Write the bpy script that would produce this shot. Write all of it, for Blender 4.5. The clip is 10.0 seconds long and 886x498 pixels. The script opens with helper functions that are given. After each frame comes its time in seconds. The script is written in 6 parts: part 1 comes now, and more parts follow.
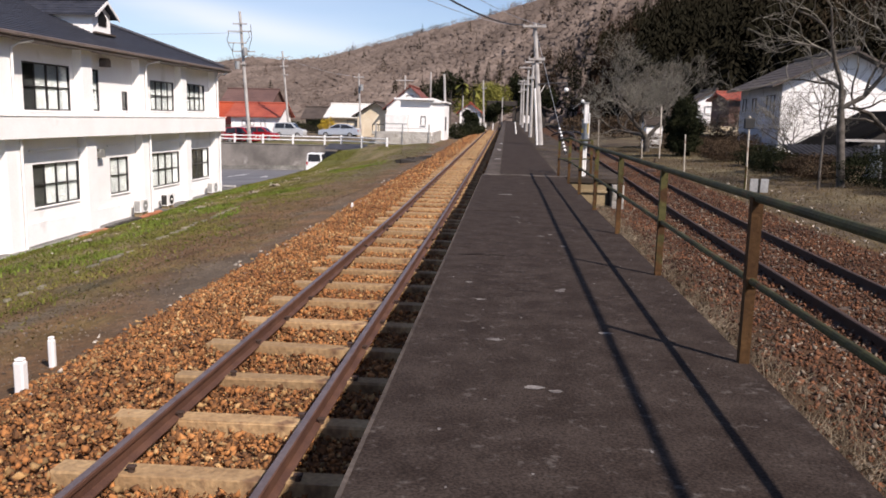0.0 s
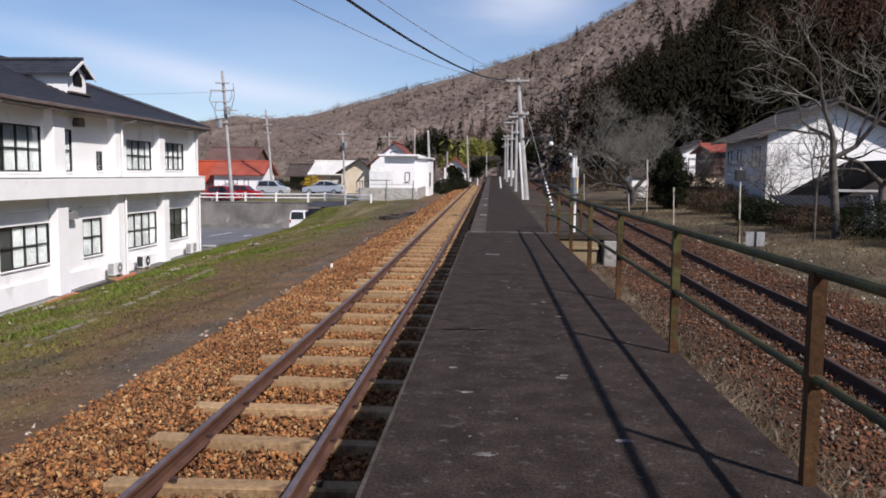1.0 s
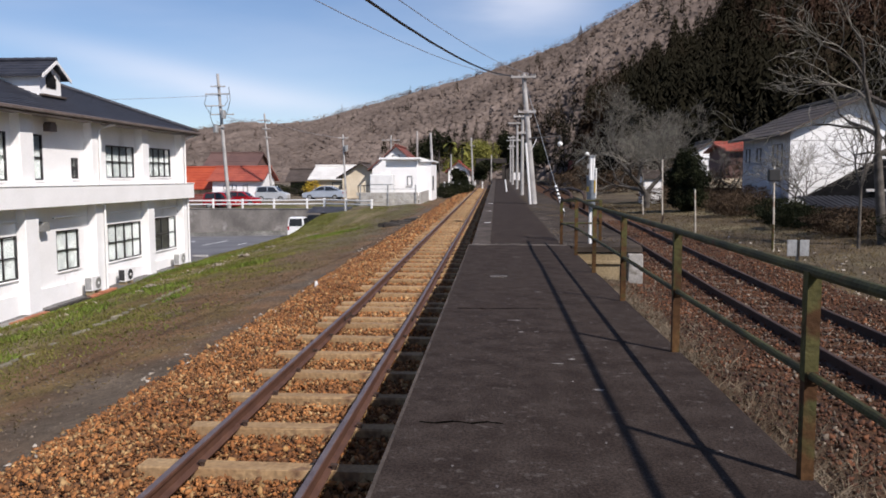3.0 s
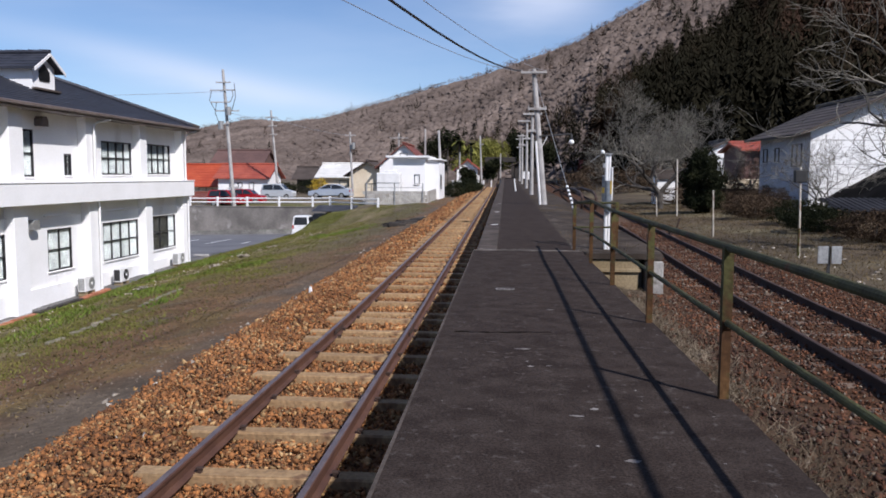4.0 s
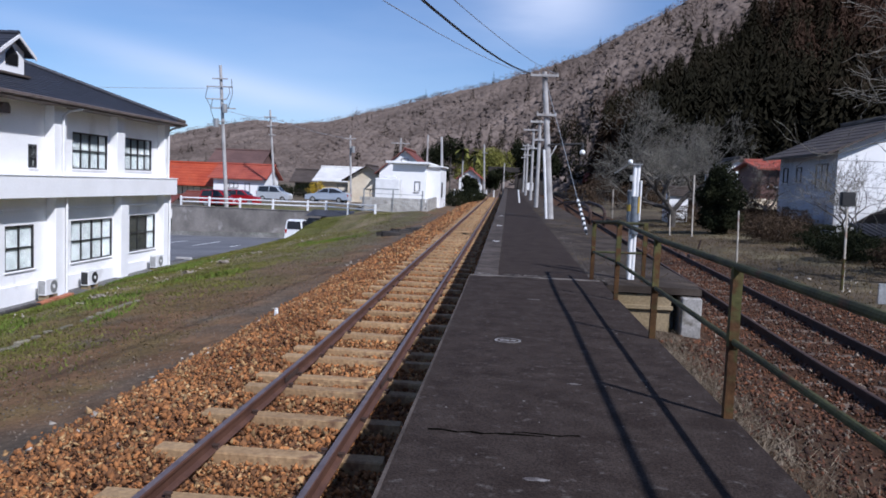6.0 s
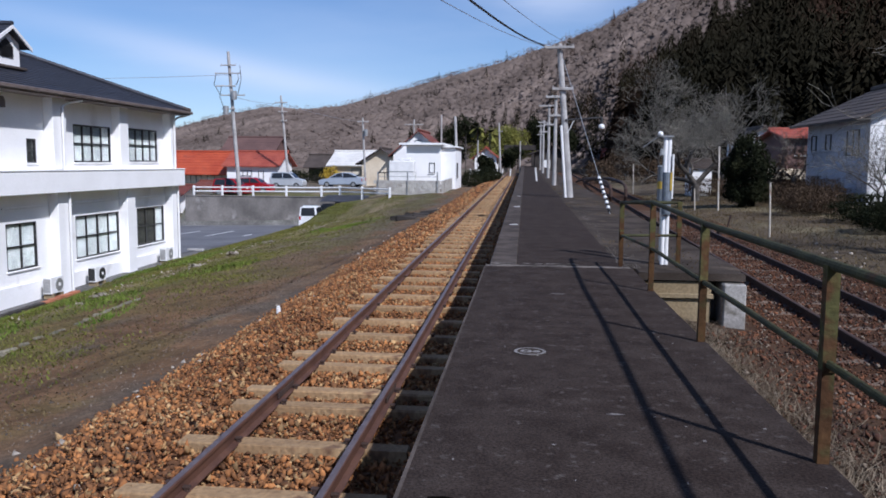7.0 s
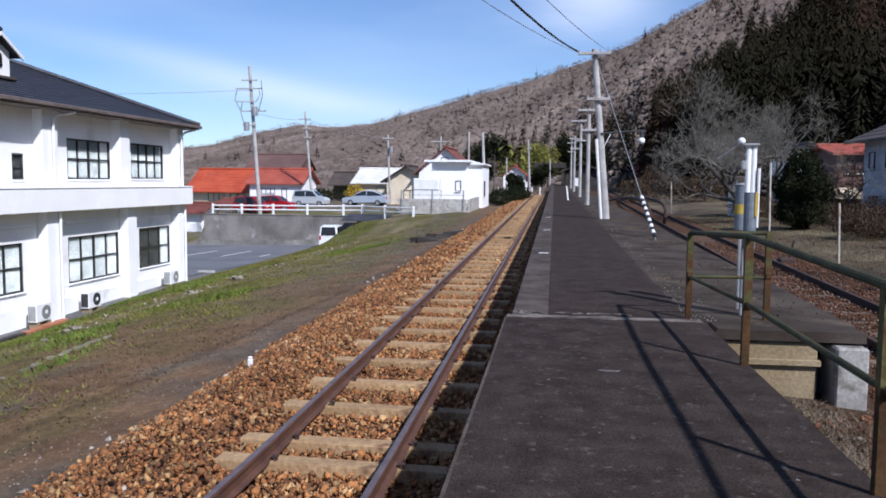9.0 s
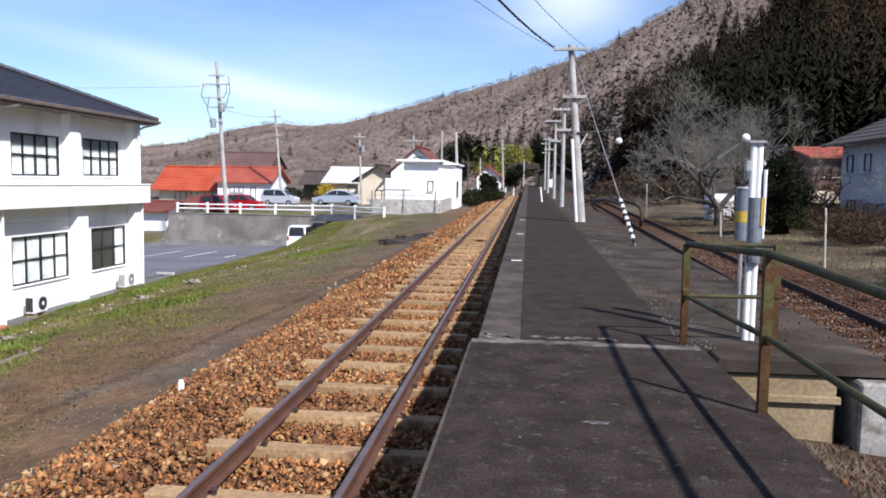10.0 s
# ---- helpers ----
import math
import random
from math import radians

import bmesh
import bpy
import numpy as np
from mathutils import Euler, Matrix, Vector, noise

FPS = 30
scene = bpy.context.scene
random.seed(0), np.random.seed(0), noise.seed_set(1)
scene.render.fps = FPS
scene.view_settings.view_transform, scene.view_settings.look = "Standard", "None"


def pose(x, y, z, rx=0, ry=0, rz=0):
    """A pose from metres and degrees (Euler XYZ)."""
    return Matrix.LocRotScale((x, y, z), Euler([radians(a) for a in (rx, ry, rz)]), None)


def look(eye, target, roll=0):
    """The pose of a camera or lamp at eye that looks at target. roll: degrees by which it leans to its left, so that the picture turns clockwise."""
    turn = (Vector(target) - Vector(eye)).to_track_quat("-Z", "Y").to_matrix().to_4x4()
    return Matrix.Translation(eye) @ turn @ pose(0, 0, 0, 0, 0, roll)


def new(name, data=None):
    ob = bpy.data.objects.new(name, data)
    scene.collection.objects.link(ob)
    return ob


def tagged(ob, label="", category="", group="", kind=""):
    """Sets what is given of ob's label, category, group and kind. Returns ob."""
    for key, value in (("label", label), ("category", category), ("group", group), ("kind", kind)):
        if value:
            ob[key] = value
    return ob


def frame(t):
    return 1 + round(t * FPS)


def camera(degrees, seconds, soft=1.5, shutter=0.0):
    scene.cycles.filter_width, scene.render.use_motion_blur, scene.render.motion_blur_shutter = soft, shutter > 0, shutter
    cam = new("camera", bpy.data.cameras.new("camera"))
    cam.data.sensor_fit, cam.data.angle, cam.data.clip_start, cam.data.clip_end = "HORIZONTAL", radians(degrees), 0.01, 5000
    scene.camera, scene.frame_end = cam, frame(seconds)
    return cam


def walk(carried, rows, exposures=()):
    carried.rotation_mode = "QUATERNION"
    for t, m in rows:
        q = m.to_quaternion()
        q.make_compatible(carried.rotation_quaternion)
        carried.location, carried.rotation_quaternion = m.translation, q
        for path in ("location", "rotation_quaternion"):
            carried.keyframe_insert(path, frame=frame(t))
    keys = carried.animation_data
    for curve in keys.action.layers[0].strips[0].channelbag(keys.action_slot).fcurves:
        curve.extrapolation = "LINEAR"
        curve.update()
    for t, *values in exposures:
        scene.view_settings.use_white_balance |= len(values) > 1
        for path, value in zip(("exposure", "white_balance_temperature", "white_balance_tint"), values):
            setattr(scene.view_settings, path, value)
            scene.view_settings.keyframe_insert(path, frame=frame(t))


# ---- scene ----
cam = camera(58.0, 10.0, soft=1.75)
PATH = [
    (0, (-0.068, -0.371, 2.419), (-0.215, 1.597, 2.097), 1.4),
    (0.5, (-0.079, 0.086, 2.416), (-0.241, 2.064, 2.166), 2.0),
    (1, (-0.085, 0.699, 2.428), (-0.202, 2.687, 2.242), 0.6),
    (1.5, (-0.119, 1.287, 2.458), (-0.262, 3.274, 2.284), 1.9),
    (2, (-0.123, 1.967, 2.437), (-0.259, 3.954, 2.26), 0.4),
    (2.5, (-0.106, 2.608, 2.42), (-0.264, 4.59, 2.206), 1.5),
    (3, (-0.077, 3.301, 2.449), (-0.209, 5.288, 2.271), -0.1),
    (3.2, (-0.072, 3.585, 2.440), (-0.228, 5.572, 2.276), 0.9),
    (4.3, (-0.041, 4.982, 2.47), (-0.202, 6.967, 2.285), -0.5),
    (4.5, (-0.059, 5.242, 2.439), (-0.23, 7.226, 2.258), -1.3),
    (5, (-0.078, 5.936, 2.451), (-0.165, 7.928, 2.292), -0.9),
    (5.5, (-0.092, 6.591, 2.462), (-0.225, 8.58, 2.301), 0.0),
    (5.7, (-0.094, 6.905, 2.45), (-0.228, 8.894, 2.297), 1.8),
    (6.8, (-0.114, 8.324, 2.515), (-0.299, 10.305, 2.307), 2.2),
    (7, (-0.101, 8.56, 2.485), (-0.301, 10.538, 2.274), 0.4),
    (7.5, (-0.125, 9.2, 2.481), (-0.391, 11.169, 2.25), 0.7),
    (8, (-0.125, 9.978, 2.483), (-0.392, 11.951, 2.287), 0.6),
    (8.5, (-0.15, 10.641, 2.497), (-0.474, 12.606, 2.311), 0.4),
    (9, (-0.153, 11.406, 2.473), (-0.426, 13.38, 2.306), 0.5),
    (9.5, (-0.154, 12.034, 2.473), (-0.406, 14.013, 2.319), 1.0),
    (10, (-0.156, 12.736, 2.48), (-0.364, 14.719, 2.314), 1.0),
]
EXPOSURES = [(0, 0.18, 6850, 19), (0.5, 0.04, 6500, 18), (1.0, -0.08, 6350, 17), (2.5, -0.08, 6500, 16), (3.1, -0.05, 6400, 16), (4.5, -0.12, 5800, 16), (5.5, -0.16, 5550, 16), (7.5, -0.22, 5600, 16), (8.5, -0.18, 5600, 15), (9.0, 0.05, 5650, 15), (9.5, 0.30, 5800, 15), (10.0, 0.38, 6000, 15)]
walk(cam, [(t, look(eye, target, roll)) for t, eye, target, roll in PATH], EXPOSURES)

SUN_DIR = Vector((-0.74, 0.80, -0.99)).normalized()

# ---- world and sun ----
world = bpy.data.worlds.new("world")
scene.world = world
world.use_nodes = True
wn, wl = world.node_tree.nodes, world.node_tree.links
sky = wn.new("ShaderNodeTexSky")
sky.sky_type = "NISHITA"
sky.sun_disc = False
sky.sun_elevation = radians(42)
sky.sun_rotation = radians(137)
sky.altitude = 800
sky.air_density, sky.dust_density, sky.ozone_density = 1.0, 0.1, 4.0
coords = wn.new("ShaderNodeTexCoord")
stretch = wn.new("ShaderNodeMapping")
stretch.inputs["Scale"].default_value = (1.6, 1.6, 7.0)
stretch.inputs["Rotation"].default_value = (0.10, 0.16, 0.0)
cloud = wn.new("ShaderNodeTexNoise")
cloud.inputs["Scale"].default_value = 1.15
cloud.inputs["Detail"].default_value = 7
cloud.inputs["Roughness"].default_value = 0.52
cramp = wn.new("ShaderNodeValToRGB")
cramp.color_ramp.elements[0].position, cramp.color_ramp.elements[0].color = 0.43, (0, 0, 0, 1)
cramp.color_ramp.elements[1].position, cramp.color_ramp.elements[1].color = 0.80, (0.6, 0.6, 0.6, 1)
cmix = wn.new("ShaderNodeMix")
cmix.data_type = "RGBA"
cmix.inputs[7].default_value = (9.2, 9.6, 10.4, 1)
wl.new(coords.outputs["Generated"], stretch.inputs["Vector"])
wl.new(stretch.outputs["Vector"], cloud.inputs["Vector"])
wl.new(cloud.outputs["Fac"], cramp.inputs["Fac"])


def math_node(op, a, b=None, clamp=False):
    """One step of arithmetic on sockets or plain numbers."""
    nd = wn.new("ShaderNodeMath")
    nd.operation, nd.use_clamp = op, clamp
    for i, v in enumerate((a, b)):
        if v is None:
            continue
        if isinstance(v, (int, float)):
            nd.inputs[i].default_value = v
        else:
            wl.new(v, nd.inputs[i])
    return nd.outputs[0]


def bump_of(v, centre, width):
    """A soft bell round a centre."""
    q = math_node("DIVIDE", math_node("SUBTRACT", v, centre), width)
    return math_node("POWER", 2.718, math_node("MULTIPLY", math_node("MULTIPLY", q, q), -1.0))


# two thin spring clouds: a long low streak and a soft bank over the ridge
axes = wn.new("ShaderNodeSeparateXYZ")
wl.new(coords.outputs["Generated"], axes.inputs[0])
azim = math_node("MULTIPLY", math_node("ARCTAN2", axes.outputs[0], axes.outputs[1]), 57.2958)
elev = math_node("MULTIPLY", math_node("ARCSINE", axes.outputs[2]), 57.2958)
fray = math_node("MULTIPLY", math_node("SUBTRACT", cloud.outputs["Fac"], 0.5), 5.0)
streak_line = math_node("ADD", math_node("MULTIPLY", azim, -0.165), 3.45)
streak = math_node("MULTIPLY", bump_of(math_node("ADD", math_node("SUBTRACT", elev, streak_line), math_node("MULTIPLY", fray, 0.5)), 0.0, 1.0), bump_of(azim, -20.0, 12.0))
bank = math_node("MULTIPLY", bump_of(math_node("ADD", elev, fray), 13.0, 2.6), bump_of(math_node("ADD", azim, fray), 2.5, 4.0))
veil = math_node("ADD", math_node("MULTIPLY", streak, 0.36), math_node("MULTIPLY", bank, 0.60))
wl.new(math_node("ADD", math_node("ADD", math_node("MULTIPLY", cramp.outputs["Color"], 0.35), 0.07), veil, True), cmix.inputs[0])
deep = wn.new("ShaderNodeHueSaturation")
deep.inputs["Saturation"].default_value = 1.12
wl.new(sky.outputs["Color"], deep.inputs["Color"])
wl.new(deep.outputs["Color"], cmix.inputs[6])
wl.new(cmix.outputs[2], wn["Background"].inputs["Color"])
wn["Background"].inputs["Strength"].default_value = 0.104

sun_data = bpy.data.lights.new("sun", "SUN")
sun_data.energy, sun_data.angle, sun_data.color = 5.5, radians(1.4), (1.0, 0.95, 0.87)
sun = new("sun", sun_data)
sun.rotation_mode = "QUATERNION"
sun.rotation_quaternion = SUN_DIR.to_track_quat("-Z", "Y")
sun.location = (30, -30, 40)


# ---- materials ----
def material(name, a, b, scale=3.0, fine=40.0, rough=0.8, bump=0.2, metal=0.0, vary=0.0, island=0.0, dist=0.02, lo=0.35, hi=0.65, spec=0.5, stain=None, stain_scale=1.0, stain_at=0.6, grain=0.22):
    m = bpy.data.materials.new(name)
    m.use_nodes = True
    n, l = m.node_tree.nodes, m.node_tree.links
    bsdf = n["Principled BSDF"]
    tc = n.new("ShaderNodeTexCoord")
    big = n.new("ShaderNodeTexNoise")
    big.inputs["Scale"].default_value, big.inputs["Detail"].default_value = scale, 5
    ramp = n.new("ShaderNodeValToRGB")
    ramp.color_ramp.elements[0].position, ramp.color_ramp.elements[0].color = lo, (*a, 1)
    ramp.color_ramp.elements[1].position, ramp.color_ramp.elements[1].color = hi, (*b, 1)
    small = n.new("ShaderNodeTexNoise")
    small.inputs["Scale"].default_value, small.inputs["Detail"].default_value = fine, 4
    l.new(tc.outputs["Object"], big.inputs["Vector"])
    l.new(tc.outputs["Object"], small.inputs["Vector"])
    l.new(big.outputs["Fac"], ramp.inputs["Fac"])
    val = n.new("ShaderNodeMapRange")
    val.inputs["From Min"].default_value, val.inputs["From Max"].default_value = 0.3, 0.7
    val.inputs["To Min"].default_value, val.inputs["To Max"].default_value = 1 - grain, 1 + grain
    l.new(small.outputs["Fac"], val.inputs["Value"])
    hsv = n.new("ShaderNodeHueSaturation")
    colour = ramp.outputs["Color"]
    if stain:
        sn = n.new("ShaderNodeTexNoise")
        sn.inputs["Scale"].default_value, sn.inputs["Detail"].default_value = stain_scale, 6
        l.new(tc.outputs["Object"], sn.inputs["Vector"])
        sr = n.new("ShaderNodeMapRange")
        sr.inputs["From Min"].default_value, sr.inputs["From Max"].default_value = stain_at, stain_at + 0.1
        l.new(sn.outputs["Fac"], sr.inputs["Value"])
        sm = n.new("ShaderNodeMix")
        sm.data_type = "RGBA"
        sm.inputs[7].default_value = (*stain, 1)
        l.new(sr.outputs["Result"], sm.inputs[0])
        l.new(colour, sm.inputs[6])
        colour = sm.outputs[2]
    l.new(colour, hsv.inputs["Color"])
    last = val.outputs["Result"]
    for amount, node, out in ((vary, "ShaderNodeObjectInfo", "Random"), (island, "ShaderNodeNewGeometry", "Random Per Island")):
        if amount:
            info = n.new(node)
            mr = n.new("ShaderNodeMapRange")
            mr.inputs["To Min"].default_value, mr.inputs["To Max"].default_value = 1 - amount, 1 + amount
            l.new(info.outputs[out], mr.inputs["Value"])
            mu = n.new("ShaderNodeMath")
            mu.operation = "MULTIPLY"
            l.new(last, mu.inputs[0])
            l.new(mr.outputs["Result"], mu.inputs[1])
            last = mu.outputs["Value"]
    l.new(last, hsv.inputs["Value"])
    l.new(hsv.outputs["Color"], bsdf.inputs["Base Color"])
    bsdf.inputs["Roughness"].default_value = rough
    bsdf.inputs["Metallic"].default_value = metal
    bsdf.inputs["Specular IOR Level"].default_value = spec
    if bump:
        bp = n.new("ShaderNodeBump")
        bp.inputs["Strength"].default_value, bp.inputs["Distance"].default_value = bump, dist
        l.new(small.outputs["Fac"], bp.inputs["Height"])
        l.new(bp.outputs["Normal"], bsdf.inputs["Normal"])
    return m


def glass(name, tint=(0.8, 0.86, 0.86)):
    m = bpy.data.materials.new(name)
    m.use_nodes = True
    b = m.node_tree.nodes["Principled BSDF"]
    b.inputs["Base Color"].default_value = (*tint, 1)
    b.inputs["Transmission Weight"].default_value = 1.0
    b.inputs["Roughness"].default_value = 0.03
    b.inputs["IOR"].default_value = 1.35
    return m


M_ASPHALT = material("platform_asphalt", (0.028, 0.0200, 0.0165), (0.045, 0.0340, 0.0285), 4.0, 75, 0.95, 0.9, grain=0.5, dist=0.006, spec=0.10, stain=(0.074, 0.062, 0.055), stain_scale=16.0, stain_at=0.61)
M_ASPHALT_OLD = material("old_asphalt", (0.034, 0.026, 0.020), (0.074, 0.059, 0.048), 1.5, 60, 0.95, 0.5, dist=0.006, spec=0.1, stain=(0.10, 0.078, 0.058), stain_scale=2.2, stain_at=0.60)
M_COPING = material("weathered_concrete", (0.052, 0.042, 0.036), (0.100, 0.082, 0.071), 2.2, 45, 0.95, 0.4, dist=0.006, spec=0.1, stain=(0.04, 0.034, 0.033), stain_scale=3.0, stain_at=0.58)
M_CONCRETE = material("pale_concrete", (0.20, 0.148, 0.080), (0.29, 0.225, 0.135), 1.8, 30, 0.9, 0.25, spec=0.2, stain=(0.10, 0.074, 0.042), stain_scale=2.4, stain_at=0.58)
M_DARKCON = material("stained_concrete", (0.11, 0.10, 0.09), (0.22, 0.20, 0.18), 0.55, 14, 0.9, 0.3, stain=(0.30, 0.28, 0.26), stain_scale=0.9, stain_at=0.62)
M_RAILTOP = material("rail_steel", (0.078, 0.037, 0.026), (0.120, 0.058, 0.037), 4, 70, 0.6, 0.15, metal=0.1, spec=0.4)
M_RAILHEAD = material("worn_rail_head", (0.14, 0.105, 0.105), (0.20, 0.155, 0.15), 5, 80, 0.5, 0.08, metal=0.45)
M_RUSTRAIL = material("rusty_rail", (0.036, 0.020, 0.015), (0.058, 0.031, 0.021), 4, 60, 0.8, 0.3)
M_SLEEPER = material("timber_sleeper", (0.27, 0.166, 0.080), (0.37, 0.243, 0.122), 3, 26, 0.9, 0.5, vary=0.16, stain=(0.17, 0.095, 0.05), stain_scale=4, stain_at=0.6)
M_SLEEPER2 = material("dark_sleeper", (0.08, 0.055, 0.04), (0.14, 0.095, 0.065), 3, 26, 0.9, 0.5, vary=0.2)
M_STONE = material("rust_stained_ballast", (0.200, 0.075, 0.021), (0.320, 0.138, 0.044), 0.7, 25, 0.9, 0.3, island=0.55)
M_STONE_TAN = material("tan_ballast", (0.27, 0.148, 0.053), (0.38, 0.24, 0.108), 0.7, 25, 0.9, 0.3, island=0.5)
M_STONE_DARK = material("brown_ballast", (0.105, 0.043, 0.014), (0.180, 0.079, 0.028), 0.7, 25, 0.9, 0.3, island=0.5)
M_STONE2 = material("dull_ballast", (0.052, 0.019, 0.008), (0.118, 0.046, 0.019), 0.7, 25, 0.9, 0.3, island=0.7)
M_STONE_GREY = material("weathered_ballast", (0.11, 0.084, 0.059), (0.20, 0.158, 0.117), 0.7, 25, 0.9, 0.3, island=0.4)
M_PALESTONE = material("pale_stone", (0.30, 0.25, 0.19), (0.46, 0.41, 0.35), 4, 25, 0.9, 0.3, island=0.3)
M_FENCE = material("mossy_green_paint", (0.060, 0.057, 0.019), (0.092, 0.083, 0.029), 2.2, 35, 0.8, 0.35, vary=0.2, spec=0.2, stain=(0.070, 0.034, 0.014), stain_scale=6, stain_at=0.49)
M_FENCERUST = material("rusty_brown_paint", (0.050, 0.024, 0.011), (0.095, 0.050, 0.020), 3, 35, 0.85, 0.35, vary=0.2, spec=0.15, stain=(0.050, 0.047, 0.018), stain_scale=5, stain_at=0.56)
M_PIPE = material("mossy_pipe", (0.028, 0.027, 0.012), (0.064, 0.064, 0.025), 3, 40, 0.75, 0.3, spec=0.25, stain=(0.07, 0.032, 0.015), stain_scale=5, stain_at=0.60)
M_WHITE = material("white_render", (0.83, 0.82, 0.80), (0.89, 0.88, 0.865), 0.8, 18, 0.85, 0.05, grain=0.03, stain=(0.70, 0.68, 0.65), stain_scale=0.7, stain_at=0.64)
M_WHITEPAINT = material("white_paint", (0.72, 0.71, 0.69), (0.82, 0.81, 0.79), 2, 25, 0.6, 0.08, grain=0.04)
M_ROOF = material("dark_roof_tile", (0.022, 0.024, 0.034), (0.040, 0.042, 0.054), 2.5, 14, 0.55, 0.2, island=0.15)
M_FRAME = material("black_window_frame", (0.012, 0.012, 0.013), (0.022, 0.021, 0.021), 4, 40, 0.45, 0.05)
M_CURTAIN = material("pale_curtain", (0.52, 0.53, 0.53), (0.70, 0.70, 0.69), 1.5, 9, 0.9, 0.3, vary=0.12, dist=0.05)
# near-black that stands in for the shade of unlit rooms
M_DARKROOM = material("unlit_room_black", (0.015, 0.015, 0.016), (0.03, 0.03, 0.03), 1.5, 9, 0.9, 0)
M_KERBSTONE = material("mossy_kerb_stone", (0.11, 0.10, 0.065), (0.20, 0.175, 0.125), 3.0, 30, 0.9, 0.3, vary=0.2)
M_GLASS = glass("window_glass")
M_GUTTER = material("brown_gutter", (0.11, 0.085, 0.075), (0.17, 0.135, 0.12), 3, 25, 0.5, 0.05)
M_METAL = material("grey_metal", (0.30, 0.30, 0.29), (0.42, 0.42, 0.41), 3, 30, 0.45, 0.1, metal=0.5)
M_DARKMETAL = material("dark_metal", (0.03, 0.03, 0.032), (0.06, 0.058, 0.055), 3, 30, 0.5, 0.1, metal=0.4)
M_POLE = material("pale_concrete_pole", (0.29, 0.275, 0.26), (0.44, 0.42, 0.40), 1.2, 22, 0.8, 0.15, stain=(0.24, 0.21, 0.19), stain_scale=1.4, stain_at=0.6)
M_WIRE = material("black_cable", (0.02, 0.02, 0.022), (0.035, 0.035, 0.04), 3, 30, 0.6, 0)
M_WIRETHIN = material("grey_cable", (0.22, 0.24, 0.28), (0.30, 0.32, 0.36), 3, 30, 0.6, 0)
M_REDROOF = material("red_roof_tile", (0.33, 0.048, 0.018), (0.42, 0.075, 0.028), 0.6, 8, 0.6, 0.3, stain=(0.30, 0.06, 0.03), stain_scale=0.7, stain_at=0.6)
M_REDROOF2 = material("faded_red_roof", (0.27, 0.055, 0.035), (0.36, 0.085, 0.05), 0.6, 8, 0.6, 0.3)
M_MAROON = material("maroon_sheet", (0.14, 0.040, 0.03), (0.20, 0.06, 0.04), 0.6, 8, 0.7, 0.2)
M_BROWNWALL = material("brown_cladding", (0.095, 0.052, 0.045), (0.14, 0.078, 0.066), 0.5, 8, 0.8, 0.2)
M_GREYROOF = material("grey_brown_roof", (0.050, 0.037, 0.030), (0.080, 0.061, 0.050), 0.8, 10, 0.75, 0.3)
M_PALEROOF = material("pale_metal_roof", (0.62, 0.60, 0.56), (0.72, 0.70, 0.66), 0.8, 10, 0.5, 0.1)
M_CREAM = material("cream_wall", (0.60, 0.50, 0.36), (0.72, 0.63, 0.48), 0.8, 12, 0.85, 0.1)
# blue-grey of a wall in shade, put into the siding's colour
M_BLUEWALL = material("shaded_blue_siding", (0.46, 0.49, 0.56), (0.58, 0.60, 0.66), 0.9, 14, 0.8, 0.1, stain=(0.36, 0.38, 0.44), stain_scale=0.8, stain_at=0.62)
M_DARKWOOD = material("dark_boards", (0.020, 0.017, 0.015), (0.045, 0.036, 0.030), 1.2, 14, 0.85, 0.3)
M_LOT = material("car_park_asphalt", (0.105, 0.105, 0.115), (0.15, 0.15, 0.16), 0.5, 20, 0.9, 0.2)
M_PATH = material("grey_path", (0.21, 0.20, 0.19), (0.29, 0.275, 0.26), 0.9, 18, 0.9, 0.2)
M_BRICKEDGE = material("orange_edging", (0.30, 0.10, 0.05), (0.42, 0.17, 0.09), 2, 20, 0.9, 0.3, vary=0.2)
M_RED = material("red_car_paint", (0.30, 0.010, 0.016), (0.34, 0.014, 0.020), 1, 20, 0.25, 0)
M_SILVER = material("silver_blue_car_paint", (0.42, 0.47, 0.55), (0.46, 0.51, 0.58), 1, 20, 0.28, 0, metal=0.3)
M_SILVER2 = material("silver_car_paint", (0.50, 0.52, 0.54), (0.54, 0.56, 0.58), 1, 20, 0.28, 0, metal=0.25)
M_WHITECAR = material("white_car_paint", (0.76, 0.76, 0.75), (0.80, 0.80, 0.79), 1, 20, 0.3, 0)
M_CARGLASS = material("dark_car_glass", (0.02, 0.022, 0.026), (0.03, 0.032, 0.036), 1, 20, 0.08, 0)
M_TYRE = material("tyre_rubber", (0.015, 0.015, 0.015), (0.03, 0.03, 0.03), 5, 40, 0.85, 0.2)
M_LAMPRED = material("red_lamp_lens", (0.35, 0.02, 0.02), (0.4, 0.03, 0.03), 5, 40, 0.25, 0)
M_OPAL = material("opal_globe", (0.78, 0.78, 0.76), (0.84, 0.84, 0.82), 5, 40, 0.3, 0)
M_YELLOW = material("yellow_band", (0.38, 0.26, 0.03), (0.46, 0.31, 0.04), 5, 40, 0.6, 0)
M_BLACK = material("black_paint", (0.012, 0.012, 0.012), (0.022, 0.021, 0.02), 5, 40, 0.6, 0)
M_CABIN = material("grey_blue_steel", (0.11, 0.13, 0.15), (0.17, 0.19, 0.21), 2, 25, 0.6, 0.1)
M_BARK = material("lichen_bark", (0.040, 0.033, 0.027), (0.12, 0.105, 0.088), 4, 30, 0.9, 0.5)
